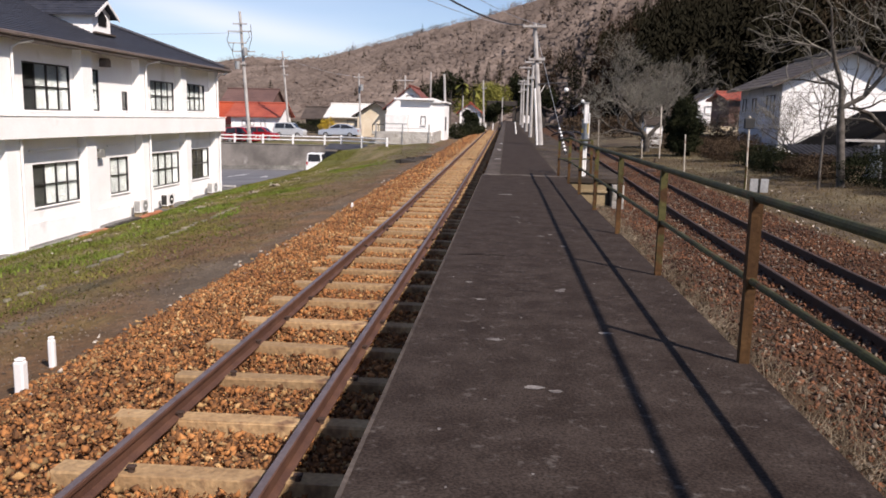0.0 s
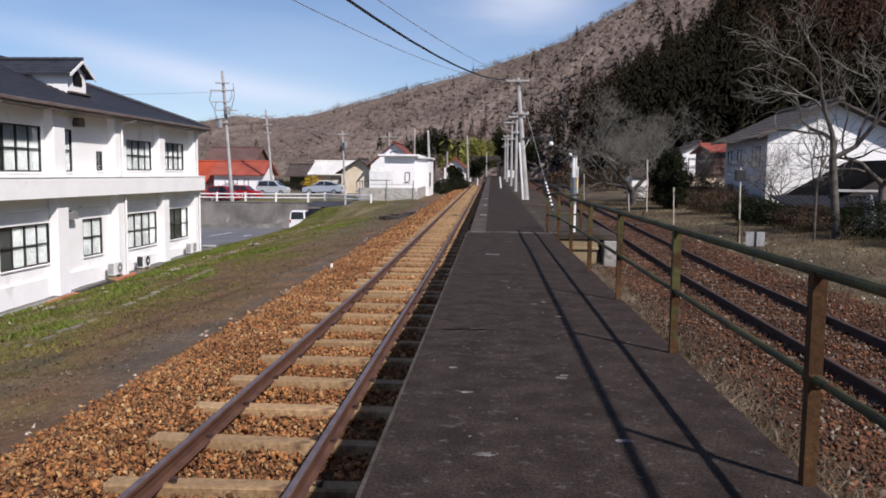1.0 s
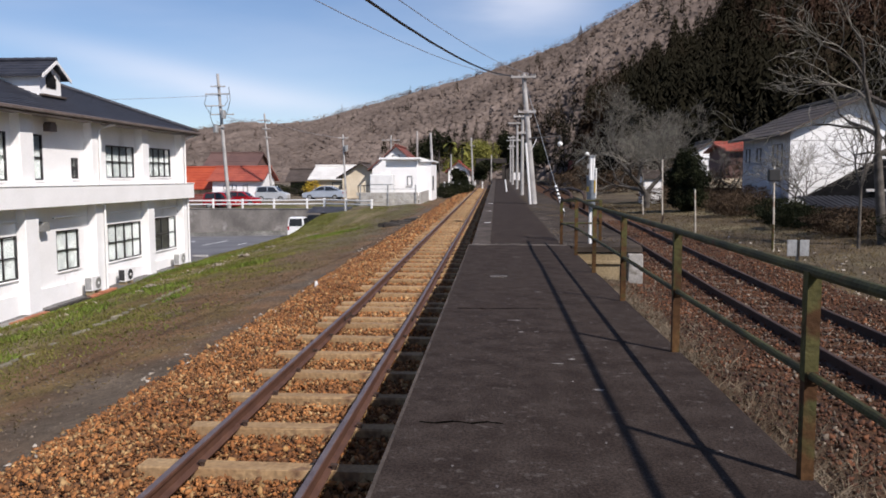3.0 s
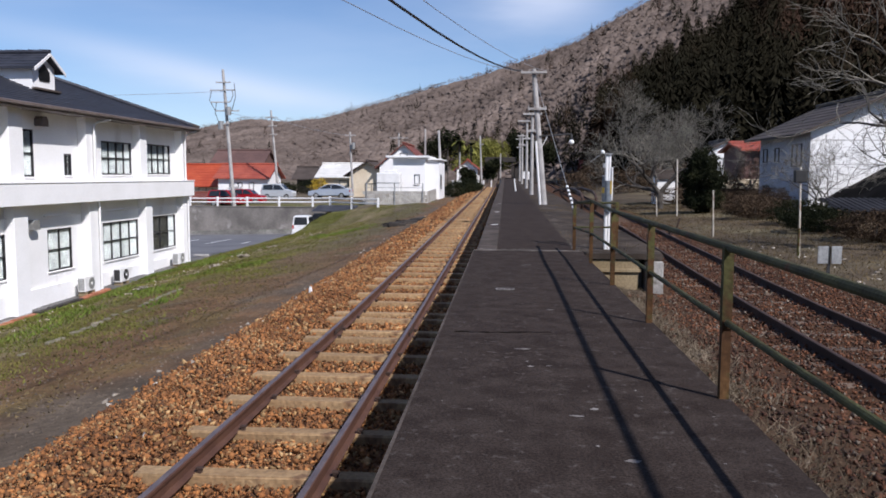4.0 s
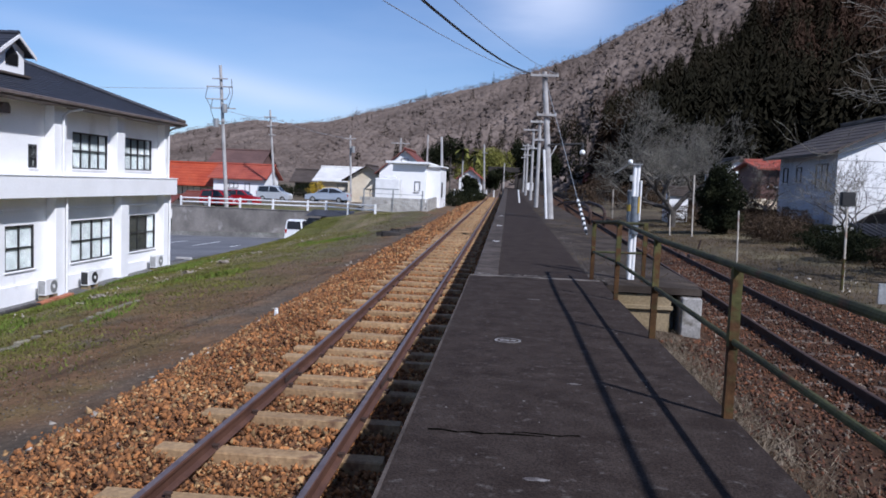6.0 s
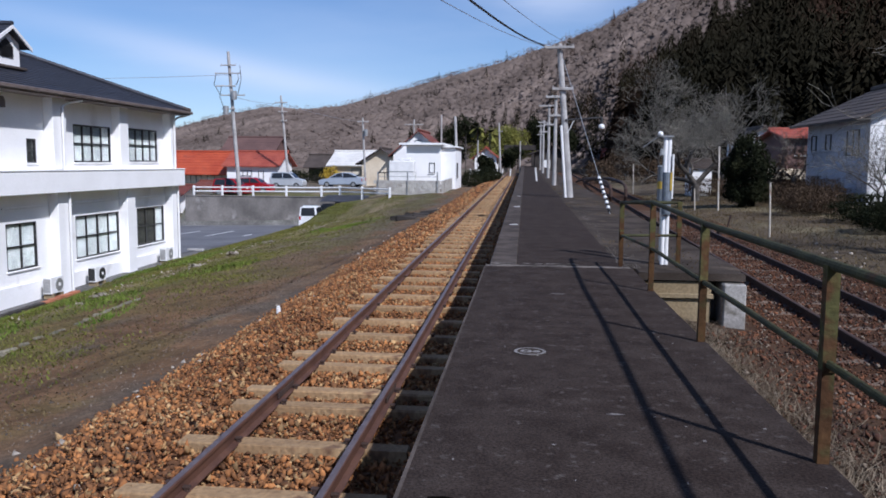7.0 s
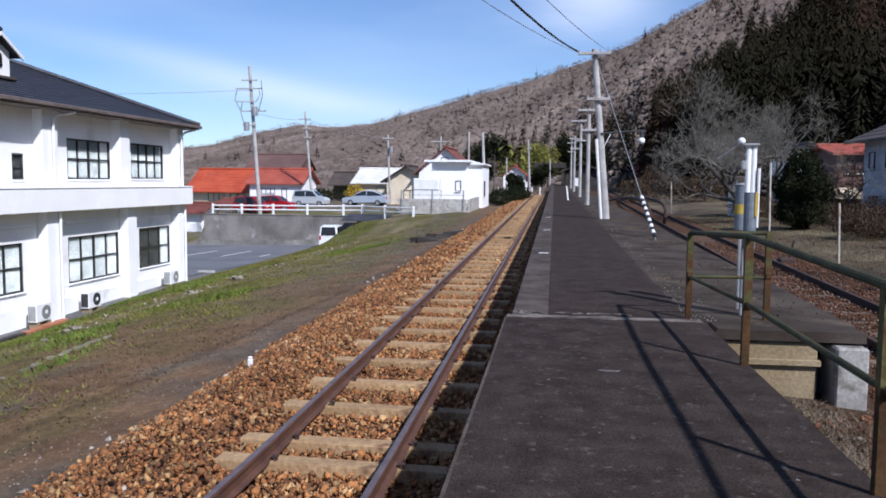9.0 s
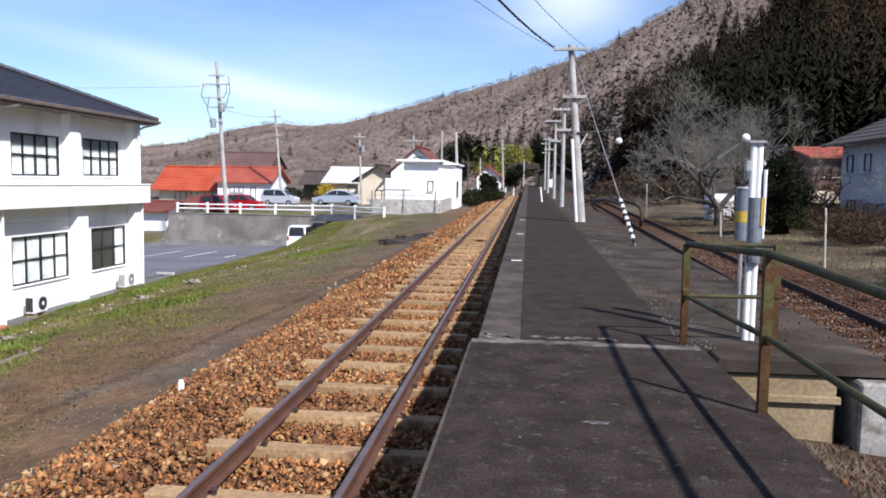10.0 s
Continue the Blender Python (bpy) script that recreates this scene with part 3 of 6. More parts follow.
# ---- the tracks ----
def rail_section(bm, path, lean=0.0):
    """A rail with foot, web and head along a path of (x, y, z of the top)."""
    half = [(0.061, -0.145), (0.061, -0.135), (0.012, -0.118), (0.009, -0.045), (0.0325, -0.034), (0.0325, -0.008), (0.024, 0.0)]
    out = half + [(-a, b) for a, b in half[::-1]]
    rows = []
    for x, y, z in path:
        rows.append([bm.verts.new((x + a, y, z + b)) for a, b in out])
    n = len(out)
    for a, b in zip(rows[:-1], rows[1:]):
        for i in range(n):
            bm.faces.new((a[i], a[(i + 1) % n], b[(i + 1) % n], b[i]))
    bm.faces.new(rows[0][::-1])
    bm.faces.new(rows[-1])
    return bm


T1, RAILZ = -2.054, 0.165
track = thing("railway_track", (T1, 10.0, 0.0), "narrow gauge railway track with tan timber sleepers in rusty ballast", "railway track")
for sx in (-0.566, 0.566):
    path = [(T1 + sx, y, RAILZ + rise(y)) for y in (-14, 0, 18, 30, 45, 60, 80, 110, 150, 190)]
    rail = part("rail", rail_section(bmesh.new(), path), M_RAILTOP, track, "brown steel running rail")
    bm = bmesh.new()
    rows = [[bm.verts.new((x + a, y, z + b)) for a, b in ((-0.026, 0.0015), (-0.012, 0.003), (0.012, 0.003), (0.026, 0.0015))] for x, y, z in path]
    for a, b in zip(rows[:-1], rows[1:]):
        for i in range(3):
            bm.faces.new((a[i], a[i + 1], b[i + 1], b[i]))
    part("running_surface", bm, M_RAILHEAD, rail, "polished rail head")
    for y in (16.68, 18.36 + 23):
        for side in (-1, 1):
            part("fishplate", Box(T1 + sx + side * 0.014, T1 + sx + side * 0.034, y - 0.28, y + 0.28, 0.055 + rise(y), 0.118 + rise(y), bevel=0.006), M_RUSTRAIL, rail)
SLEEPERS = [-5.75, -4.7, -3.65, -2.6, -1.55, -0.5, 0.55, 1.6, 2.6, 3.6, 4.55, 5.55, 6.6, 7.62, 8.66, 9.74, 10.85, 11.95, 13.03, 14.14, 15.22, 16.36, 16.92, 18.0, 18.58, 19.7, 20.75, 21.9, 23.0, 24.05]
while SLEEPERS[-1] < 112:
    SLEEPERS.append(SLEEPERS[-1] + (0.56 if len(SLEEPERS) % 22 == 0 else rnd.uniform(1.0, 1.12)))


def sleeper_mesh(seed, length=2.06):
    g = random.Random(seed)
    bm = Box(-length / 2, length / 2, -0.10, 0.10, -0.14, 0.030, bevel=0.014)
    for v in bm.verts:
        v.co += Vector((g.uniform(-0.015, 0.015), g.uniform(-0.008, 0.008), g.uniform(-0.006, 0.006)))
    me = bpy.data.meshes.new("sleeper")
    bm.to_mesh(me)
    bm.free()
    me.materials.append(M_SLEEPER)
    return me


def spike_mesh():
    bm = Box(-0.018, 0.018, -0.018, 0.018, 0.0, 0.05, bevel=0.004)
    box(bm, -0.03, 0.03, -0.022, 0.022, 0.035, 0.055, bevel=0.004)
    me = bpy.data.meshes.new("spike")
    bm.to_mesh(me)
    bm.free()
    me.materials.append(M_RUSTRAIL)
    return me


SLEEPER_KINDS, SPIKE = [sleeper_mesh(i) for i in range(5)], spike_mesh()
base = root_of(track)
for i, y in enumerate(SLEEPERS):
    s = new("sleeper", SLEEPER_KINDS[i % 5])
    s.parent = track
    s.location = Vector((T1 + rnd.uniform(-0.05, 0.05), y, rise(y))) - base
    s.rotation_euler = (0, 0, rnd.uniform(-0.02, 0.02))
    if y < 30:
        for sx in (-0.566, 0.566):
            for side, dy in ((-1, 0.04), (1, -0.04)):
                k = new("spike", SPIKE)
                k.parent = s
                k.location = (sx + side * 0.085, dy, 0.024)


def second_x(y):
    return 4.45 + 0.025 * (y - 15) if y < 45 else 5.2 + 0.020 * (y - 45)


track2 = thing("siding_track", (4.4, 12.0, 0.2), "rusty little-used siding track in dull ballast", "railway track")
R2 = 0.40
for sx in (-0.566, 0.566):
    path = [(second_x(y) + sx, y, R2 + rise(y)) for y in (-14, 0, 10, 18, 26, 34, 45, 60, 80, 110, 150)]
    part("rail", rail_section(bmesh.new(), path), M_RUSTRAIL, track2, "dark rusty rail")
base = root_of(track2)
me2 = SLEEPER_KINDS[0].copy()
me2.materials[0] = M_SLEEPER2
for i in range(53):
    y = -5.75 + i * 0.95
    s = new("sleeper", me2)
    s.parent = track2
    s.location = Vector((second_x(y), y, 0.235 + rise(y))) - base

# ---- ballast stones ----
ICO = bmesh.new()
bmesh.ops.create_icosphere(ICO, subdivisions=1, radius=1.0)
ICO_V = np.array([v.co[:] for v in ICO.verts])
ICO_F = np.array([[v.index for v in f.verts] for f in ICO.faces])
ICO.free()
OCT_V = np.array([(1, 0, 0), (-1, 0, 0), (0, 1, 0), (0, -1, 0), (0, 0, 1), (0, 0, -1)], float)
OCT_F = np.array([(0, 2, 4), (2, 1, 4), (1, 3, 4), (3, 0, 4), (2, 0, 5), (1, 2, 5), (3, 1, 5), (0, 3, 5)])


def scatter_solid(name, places, sizes, mat, parent=None, rng=None, base_v=OCT_V, base_f=OCT_F):
    """Many small angular solids in one mesh."""
    n = len(places)
    a = rng.normal(size=(n, 3, 3))
    q, _ = np.linalg.qr(a)
    jit = 1 + rng.uniform(-0.6, 0.5, size=(n, len(base_v), 1))
    v = base_v[None] * jit * (sizes[:, None, None] * rng.uniform(0.35, 1.6, size=(n, 1, 3)))
    v = np.einsum("nij,nkj->nki", q, v) + places[:, None, :]
    f = base_f[None] + (np.arange(n) * len(base_v))[:, None, None]
    return soup(name, v.reshape(-1, 3), f.reshape(-1, 3), mat, parent)


def bed_z(x):
    return np.interp(x, [-5.3, -4.9, -4.1, -3.3, -0.6], [-0.43, -0.40, -0.10, -0.02, -0.02])


rng = np.random.default_rng(3)
bands = []
for y0, y1, per, s0, s1 in ((-6, 0.5, 500, 0.018, 0.040), (0.5, 14, 1050, 0.013, 0.034), (14, 30, 650, 0.018, 0.040), (30, 62, 110, 0.035, 0.065), (62, 115, 26, 0.06, 0.10)):
    n = int((y1 - y0) * 4.35 * per)
    x = rng.uniform(-5.0, -0.62, n)
    y = rng.uniform(y0, y1, n)
    keep = (x > -4.55) | (rng.uniform(size=n) < np.clip((x + 5.1) / 0.55, 0, 1) ** 2)
    x, y = x[keep], y[keep]
    s = s0 * 0.75 + (s1 * 1.15 - s0 * 0.75) * rng.uniform(0, 1, len(x)) ** 1.7
    z = bed_z(x) + 0.01 * np.maximum(0, y - 18) + rng.uniform(-0.012, 0.020, len(x))
    z = np.where((x > -3.0) & (x < -1.05), z - 0.040, z)
    bands.append((np.stack([x, y, z], 1), s))
P = np.concatenate([b[0] for b in bands])
S = np.concatenate([b[1] for b in bands])
bed = scatter_solid("ballast", P, S * 0.88, M_STONE, None, rng)
bed.data.materials.append(M_STONE_TAN)
bed.data.materials.append(M_STONE_DARK)
bed.data.polygons.foreach_set("material_index", np.repeat(rng.choice([0, 1, 2], len(P), p=[0.60, 0.17, 0.23]), len(OCT_F)).astype(np.int32))
tagged(bed, "rust-orange crushed stone ballast", "ballast", kind="stuff")
n = 60000
y = 1 + 39 * rng.uniform(0, 1, n) ** 1.7
x = 4.35 + 0.025 * (y - 15) + rng.uniform(-2.6, 2.1, n)
keep = (x > 1.85 + 0.9 * rng.uniform(0, 1, n) ** 1.5) & ((y < SPLIT - 0.7) | (x > 3.0))
x, y = x[keep], y[keep]
z = np.interp(x, [1.6, 2.6, 3.1, 6.4, 7.2], [0.42, 0.345, 0.275, 0.275, 0.16]) + 0.01 * np.maximum(0, y - 18) + rng.uniform(-0.01, 0.02, len(x))
siding_bed = scatter_solid("siding_ballast", np.stack([x, y, z], 1), rng.uniform(0.010, 0.029, len(x)), M_STONE2, None, rng)
siding_bed.data.materials.append(M_STONE_GREY)
siding_bed.data.polygons.foreach_set("material_index", np.repeat(rng.choice([0, 1], len(x), p=[0.86, 0.14]), len(OCT_F)).astype(np.int32))
tagged(siding_bed, "dull brown crushed stone ballast", "ballast", kind="stuff")
n = 560
x = np.concatenate([rng.uniform(-5.2, -3.0, 160), rng.uniform(-13.5, -11.2, 260), rng.uniform(6.6, 9.0, 140)])
y = np.concatenate([rng.uniform(2, 40, 160), rng.uniform(18, 60, 260), rng.uniform(6, 32, 140)])
z = np.array([ground_z(a, b) + 0.005 for a, b in zip(x, y)]) + np.where((x > -4.6) & (x < 0), 0.04, 0)
tagged(scatter_solid("pale_stones", np.stack([x, y, z], 1), rng.uniform(0.02, 0.055, n), M_PALESTONE, None, rng), "scattered pale stones among the gravel", "stones", kind="stuff")
n = 14000
x = -4.6 - 3.2 * rng.uniform(0, 1, n) ** 1.6
y = rng.uniform(2, 45, n)
z = np.array([ground_z(a, b) for a, b in zip(x, y)])
tagged(scatter_solid("grey_gravel", np.stack([x, y, z], 1), rng.uniform(0.006, 0.021, n), material("grey_grit", (0.080, 0.058, 0.040), (0.165, 0.128, 0.095), 0.7, 25, 0.9, 0.2, island=0.55), None, rng), "fine grey gravel at the foot of the ballast", "gravel", kind="stuff")


# ---- grass ----
M_LUSH = material("fresh_green_grass", (0.078, 0.122, 0.020), (0.150, 0.185, 0.038), 0.7, 6, 0.9, 0, island=0.3, spec=0.05)
M_DRYTURF = material("dull_dry_turf", (0.085, 0.062, 0.030), (0.150, 0.112, 0.058), 0.8, 8, 0.9, 0, island=0.3, spec=0.05)

def blades(name, places, heights, width, mat, lean, rng, label):
    n = len(places)
    a = rng.uniform(0, 2 * math.pi, n)
    t = rng.normal(0, lean, (n, 2)) * heights[:, None]
    side = np.stack([np.cos(a), np.sin(a), np.zeros(n)], 1) * (width * rng.uniform(0.6, 1.4, n))[:, None]
    tip = places + np.stack([t[:, 0], t[:, 1], heights], 1)
    v = np.stack([places - side, places + side, tip], 1).reshape(-1, 3)
    return tagged(soup(name, v, np.arange(3 * n).reshape(-1, 3), mat), label, "grass", kind="stuff")


n = 370000
x = rng.uniform(-16.3, -6.4, n)
y = -3 + 74 * rng.uniform(0, 1, n) ** 1.25
clump = np.array([noise.noise(Vector((a * 0.35, b * 0.18, 3))) + 0.5 * noise.noise(Vector((a * 1.3, b * 0.9, 7))) for a, b in zip(x, y)])
dens = np.clip((-x + 2.2 * clump - 7.3) / 2.4, 0.03, 1) * np.clip(0.50 + 0.9 * clump, 0.08, 1) * (1 - 0.75 * np.exp(-((x + 11.6) / 0.4) ** 2)) * np.where(x > -13.2, np.clip(1.1 - (y - 24) / 36, 0.3, 1), 1)
keep = rng.uniform(size=n) < dens
x, y = x[keep], y[keep]
pl = np.stack([x, y, [ground_z(a, b) - 0.01 for a, b in zip(x, y)]], 1)
blades("green_turf", pl, rng.uniform(0.025, 0.075, len(x)), 0.018, M_GRASS, 0.7, rng, "short patchy green turf on the bank")
n = 42000
x = np.concatenate([rng.uniform(-15.6, -12.6, 22000), rng.uniform(-12.4, -8.6, 15000), rng.normal(-9.2, 0.7, 5000)])
y = np.concatenate([rng.uniform(21, 46, 22000), rng.uniform(9, 34, 15000), rng.normal(48.2, 1.6, 5000)])
lush = np.array([noise.noise(Vector((a * 0.7, b * 0.35, 41))) for a, b in zip(x, y)])
keep = rng.uniform(size=n) < np.clip(0.1 + 2.2 * lush, 0, 1)
x, y = x[keep], y[keep]
pl = np.stack([x, y, [ground_z(a, b) - 0.01 for a, b in zip(x, y)]], 1)
blades("lush_turf", pl, rng.uniform(0.05, 0.14, len(x)), 0.020, M_LUSH, 0.7, rng, "taller fresh green grass in tufts on the bank")
n = 60000
x = rng.uniform(-15.5, -5.6, n)
y = 4 + 66 * rng.uniform(0, 1, n) ** 1.35
pl = np.stack([x, y, [ground_z(a, b) - 0.01 for a, b in zip(x, y)]], 1)
blades("dry_turf", pl, rng.uniform(0.02, 0.05, n), 0.020, M_DRYTURF, 1.2, rng, "thin dry grass on bare earth")
n = 95000
y = rng.uniform(0.3, 22, n)
x = 1.46 + np.abs(rng.normal(0, 0.42, n))
patch = np.array([noise.noise(Vector((a * 1.6, b * 0.9, 5))) for a, b in zip(x, y)])
keep = (x < 3.2) & ((y < SPLIT - 0.6) | (x > 2.95)) & (rng.uniform(size=n) < np.clip(0.70 + 1.5 * patch, 0.12, 1))
x, y = x[keep], y[keep]
pl = np.stack([x, y, [ground_z(a, b) - 0.01 for a, b in zip(x, y)]], 1)
blades("dry_verge_grass", pl, rng.uniform(0.03, 0.13, len(x)), 0.0050, M_STRAW, 1.0, rng, "matted dry straw grass beside the platform")
n = 40000
x = rng.uniform(6.6, 14, n)
y = rng.uniform(6, 60, n)
pl = np.stack([x, y, [ground_z(a, b) - 0.01 for a, b in zip(x, y)]], 1)
blades("dry_field_grass", pl, rng.uniform(0.03, 0.10, n), 0.012, M_DRYTURF, 0.8, rng, "dry winter grass along the siding")
n = 6000
x = rng.uniform(1.3, 2.85, n)
y = rng.uniform(20.1, 60, n)
keep = rng.uniform(size=n) < np.clip([noise.noise(Vector((a * 1.1, b * 0.5, 1))) * 2 for a, b in zip(x, y)], 0, 1)
x, y = x[keep], y[keep]
pl = np.stack([x, y, PZ - 0.014 + 0.01 * np.maximum(0, y - 18)], 1)
n = 1100
gy = 20.0 + 45 * rng.uniform(0, 1, n) ** 1.5
gx = 1.27 + 0.012 * (gy - 20) + np.abs(rng.normal(0, 0.16, n))
gz = PZ - 0.010 + 0.01 * np.maximum(0, gy - 18)
tagged(scatter_solid("platform_grit", np.stack([gx, gy, gz], 1), rng.uniform(0.005, 0.013, n), material("pale_grit", (0.075, 0.064, 0.054), (0.15, 0.132, 0.115), 0.9, 25, 0.9, 0.2, island=0.4), None, rng), "pale loose grit along the asphalt strip", "gravel", kind="stuff")
blades("platform_moss", pl, rng.uniform(0.010, 0.03, len(x)), 0.012, M_DRYTURF, 0.9, rng, "moss and small weeds on the old platform surface")


# ---- the platform fence ----
FX = 1.385
fence = thing("platform_fence", (FX, 10.0, PZ), "rusty green-stained steel pipe fence along the platform edge", "fence")


def fence_post(x, y, h=1.0, facing=0):
    w, g = 0.031, 0.007
    out = [(-w, -w), (w, -w), (w, -w + g), (-w + g, -w + g), (-w + g, w), (-w, w)]

    def angle(z0, z1, k):
        b = bmesh.new()
        lo = [b.verts.new((x + a * k, y + c * k, z0)) for a, c in out]
        hi = [b.verts.new((x + a * k, y + c * k, z1)) for a, c in out]
        for i in range(6):
            b.faces.new((lo[i], lo[(i + 1) % 6], hi[(i + 1) % 6], hi[i]))
        b.faces.new(hi)
        b.faces.new(lo[::-1])
        return b

    part("lower_post", angle(PZ - 0.25, PZ + 0.47, 0.94), M_FENCERUST, fence, "rust-brown steel angle")
    part("post", angle(PZ + 0.47, PZ + h, 1.0), M_FENCERUST if y < 5 else M_FENCE, fence, "rust-brown steel angle" if y < 5 else "moss-green stained steel angle")
    part("collar", Box(x - 0.030, x + 0.033, y - 0.042, y + 0.012, PZ + 0.455, PZ + 0.52, bevel=0.008), M_FENCERUST, fence)


for y in (-3.9, -1.15, 1.6, 4.345, 7.075, 9.84, 12.56, 15.30, 18.0):
    fence_post(FX, y, 1.04 if y == 18.0 else 0.985)
fence_post(1.29, 20.15, 0.93)
fence_post(2.10, 20.20, 0.95)
for h, r, drop in ((0.985, 0.026, 0.93), (0.50, 0.021, 0.46)):
    ys = [-5.2, -1.15, 4.345, 9.84, 15.3, 18.0]
    pts = [(FX, y, PZ + h + rnd.uniform(-0.004, 0.004) + (0.05 if y == 18.0 and h > 0.7 else 0.0)) for y in ys] + [(1.295, 20.15, PZ + drop)]
    part("top_rail" if h > 0.7 else "middle_rail", pipe(bmesh.new(), pts, r, 10), M_PIPE, fence, "mossy dark steel pipe", smooth=False)
    part("end_rail", pipe(bmesh.new(), [(1.28, 20.15, PZ + drop), (2.11, 20.20, PZ + drop + 0.005)], r * 0.9, 8), M_PIPE, fence)

# ---- lamp post by the fence end ----
LPX = 1.95
lamp = thing("lamp_post", (LPX, 20.48, PZ), "white twin pipe post with dark sleeve and small lamp on top", "lamp post")
for dx in (-0.028, 0.028):
    part("pipe", Tube((LPX + dx, 20.48, PZ - 0.02), (LPX + dx, 20.48, PZ + 1.86), 0.030, 0.030, 12), M_WHITEPAINT, lamp, smooth=False)
part("sleeve", Tube((LPX, 20.44, PZ + 0.75), (LPX, 20.44, PZ + 1.36), 0.066, 0.066, 14), M_CABIN, lamp, "dark grey metal sleeve")
part("label_plate", Box(LPX + 0.035, LPX + 0.065, 20.372, 20.40, PZ + 1.10, PZ + 1.36), M_YELLOW, lamp, "yellow strip")
part("side_conduit", Tube((LPX + 0.078, 20.44, PZ + 0.98), (LPX + 0.078, 20.44, PZ + 1.62), 0.013, 0.017, 8), M_WHITEPAINT, lamp)
part("top_plate", Box(LPX - 0.085, LPX + 0.075, 20.42, 20.54, PZ + 1.86, PZ + 1.885, bevel=0.005), M_METAL, lamp)
part("lamp_head", ball(bmesh.new(), (LPX - 0.11, 20.46, PZ + 1.91), 0.040), M_OPAL, lamp, "small round white lamp", smooth=True)
part("bracket", pipe(bmesh.new(), [(LPX - 0.13, 20.46, PZ + 1.88), (LPX - 0.34, 20.55, PZ + 1.72)], 0.008), M_METAL, lamp)
part("junction_box", Box(LPX - 0.105, LPX - 0.055, 20.42, 20.48, PZ + 1.60, PZ + 1.70, bevel=0.008), M_METAL, lamp)


# ---- poles ----
def line_pole(x, y, z0, z1, r0, r1, arms, name="utility_pole", label="tall pale concrete utility pole with cross arms", lean=(0, 0), mat=None):
    p = thing(name, (x, y, z0), label, "utility pole", "line of poles")
    part("shaft", Tube((x, y, z0 - 0.4), (x + lean[0], y + lean[1], z1), r0, r1, 12), mat or M_POLE, p, smooth=False)
    h = z1 - z0
    for zt, half, shift in arms:
        k = (zt - z0) / h
        cx, cy = x + lean[0] * k + shift, y + lean[1] * k
        arm = part("cross_arm", Box(cx - half, cx + half, cy - r0 - 0.07, cy - r0 + 0.02, zt - 0.05, zt + 0.05, bevel=0.01), M_POLE, p)
        for s in (-0.92, -0.35, 0.35, 0.92):
            bm = Tube((cx + s * half, cy - r0 - 0.02, zt + 0.05), (cx + s * half, cy - r0 - 0.02, zt + 0.13), 0.025, 0.018, 8)
            part("insulator", bm, M_POLE, arm)
    return p


def sag(a, b, drop, n=14):
    a, b = Vector(a), Vector(b)
    return [a.lerp(b, i / n) - Vector((0, 0, drop * 4 * (i / n) * (1 - i / n))) for i in range(n + 1)]


def wire(name, a, b, drop, r, mat, label):
    return tagged(part(name, pipe(bmesh.new(), sag(a, b, drop), r, 5), mat), label, "cable")


P1 = (1.68, 40.0)
pole = line_pole(*P1, PZ + rise(40), 7.10, 0.15, 0.10, [(6.93, 0.56, -0.02), (5.38, 0.40, 0.0)], "platform_pole", "pale concrete platform pole with lamp arm and guy wire", (-0.55, 0))
part("bracing_pipe", Tube((P1[0] - 0.19, 39.9, PZ + 0.1), (P1[0] - 0.42, 39.9, 4.0), 0.05, 0.05, 8), M_WHITEPAINT, pole)
arm = part("lamp_arm", Tube((1.42, 39.86, 4.20), (2.80, 39.86, 4.30), 0.035, 0.03, 8), M_DARKMETAL, pole, "dark steel lamp arm")
part("lamp_shade", Tube((2.79, 39.86, 4.06), (2.79, 39.86, 4.30), 0.07, 0.04, 12), M_DARKMETAL, arm)
part("lamp_globe", ball(bmesh.new(), (2.79, 39.86, 3.95), 0.115, 14, 10), M_OPAL, arm, "round white globe", smooth=True)
part("strut", pipe(bmesh.new(), [(1.50, 39.86, 3.7), (1.75, 39.86, 4.2)], 0.015), M_WHITEPAINT, pole)
guy = thing("guy_wire", (2.27, 30.9, PZ + 0.12), "steel guy wire with black and white striped sleeve", "guy wire")
ga, gb = Vector((2.27, 30.9, PZ + 0.10)), Vector((1.18, 39.9, 6.8))
gd = (gb - ga).normalized()
part("cable", pipe(bmesh.new(), [ga, gb], 0.012, 5), M_METAL, guy)
for i in range(14):
    part("sleeve_band", Tube(ga + gd * (0.15 + 0.125 * i), ga + gd * (0.15 + 0.125 * (i + 1) - 0.002), 0.045, 0.045, 10), M_WHITEPAINT if i % 2 else M_BLACK, guy, "white band" if i % 2 else "black band")
line_pole(1.52, 53.0, PZ + rise(53), 6.25, 0.12, 0.08, [(6.15, 0.55, 0), (5.15, 0.36, 0)], "platform_pole", "pale concrete platform pole with two cross arms")
line_pole(1.60, 68.0, PZ + rise(68), 6.85, 0.12, 0.08, [(6.75, 0.55, -0.2), (5.4, 0.36, 0)], "platform_pole", "pale concrete platform pole with two cross arms")
line_pole(1.62, 86.0, PZ + rise(86), 6.7, 0.12, 0.08, [(6.5, 0.5, 0), (5.6, 0.4, 0)], "platform_pole", "pale concrete platform pole with two cross arms")
line_pole(1.7, 104.0, PZ + rise(104), 7.3, 0.12, 0.08, [(7.0, 0.5, 0), (6.0, 0.4, 0)], "platform_pole", "pale concrete platform pole with two cross arms")
part_post = thing("short_post", (0.66, 60, PZ + rise(60)), "short white post on the platform", "post")
part("post", Tube((0.68, 60, PZ + 0.3), (0.56, 60, PZ + rise(60) + 0.85), 0.055, 0.05, 8), M_WHITEPAINT, part_post)
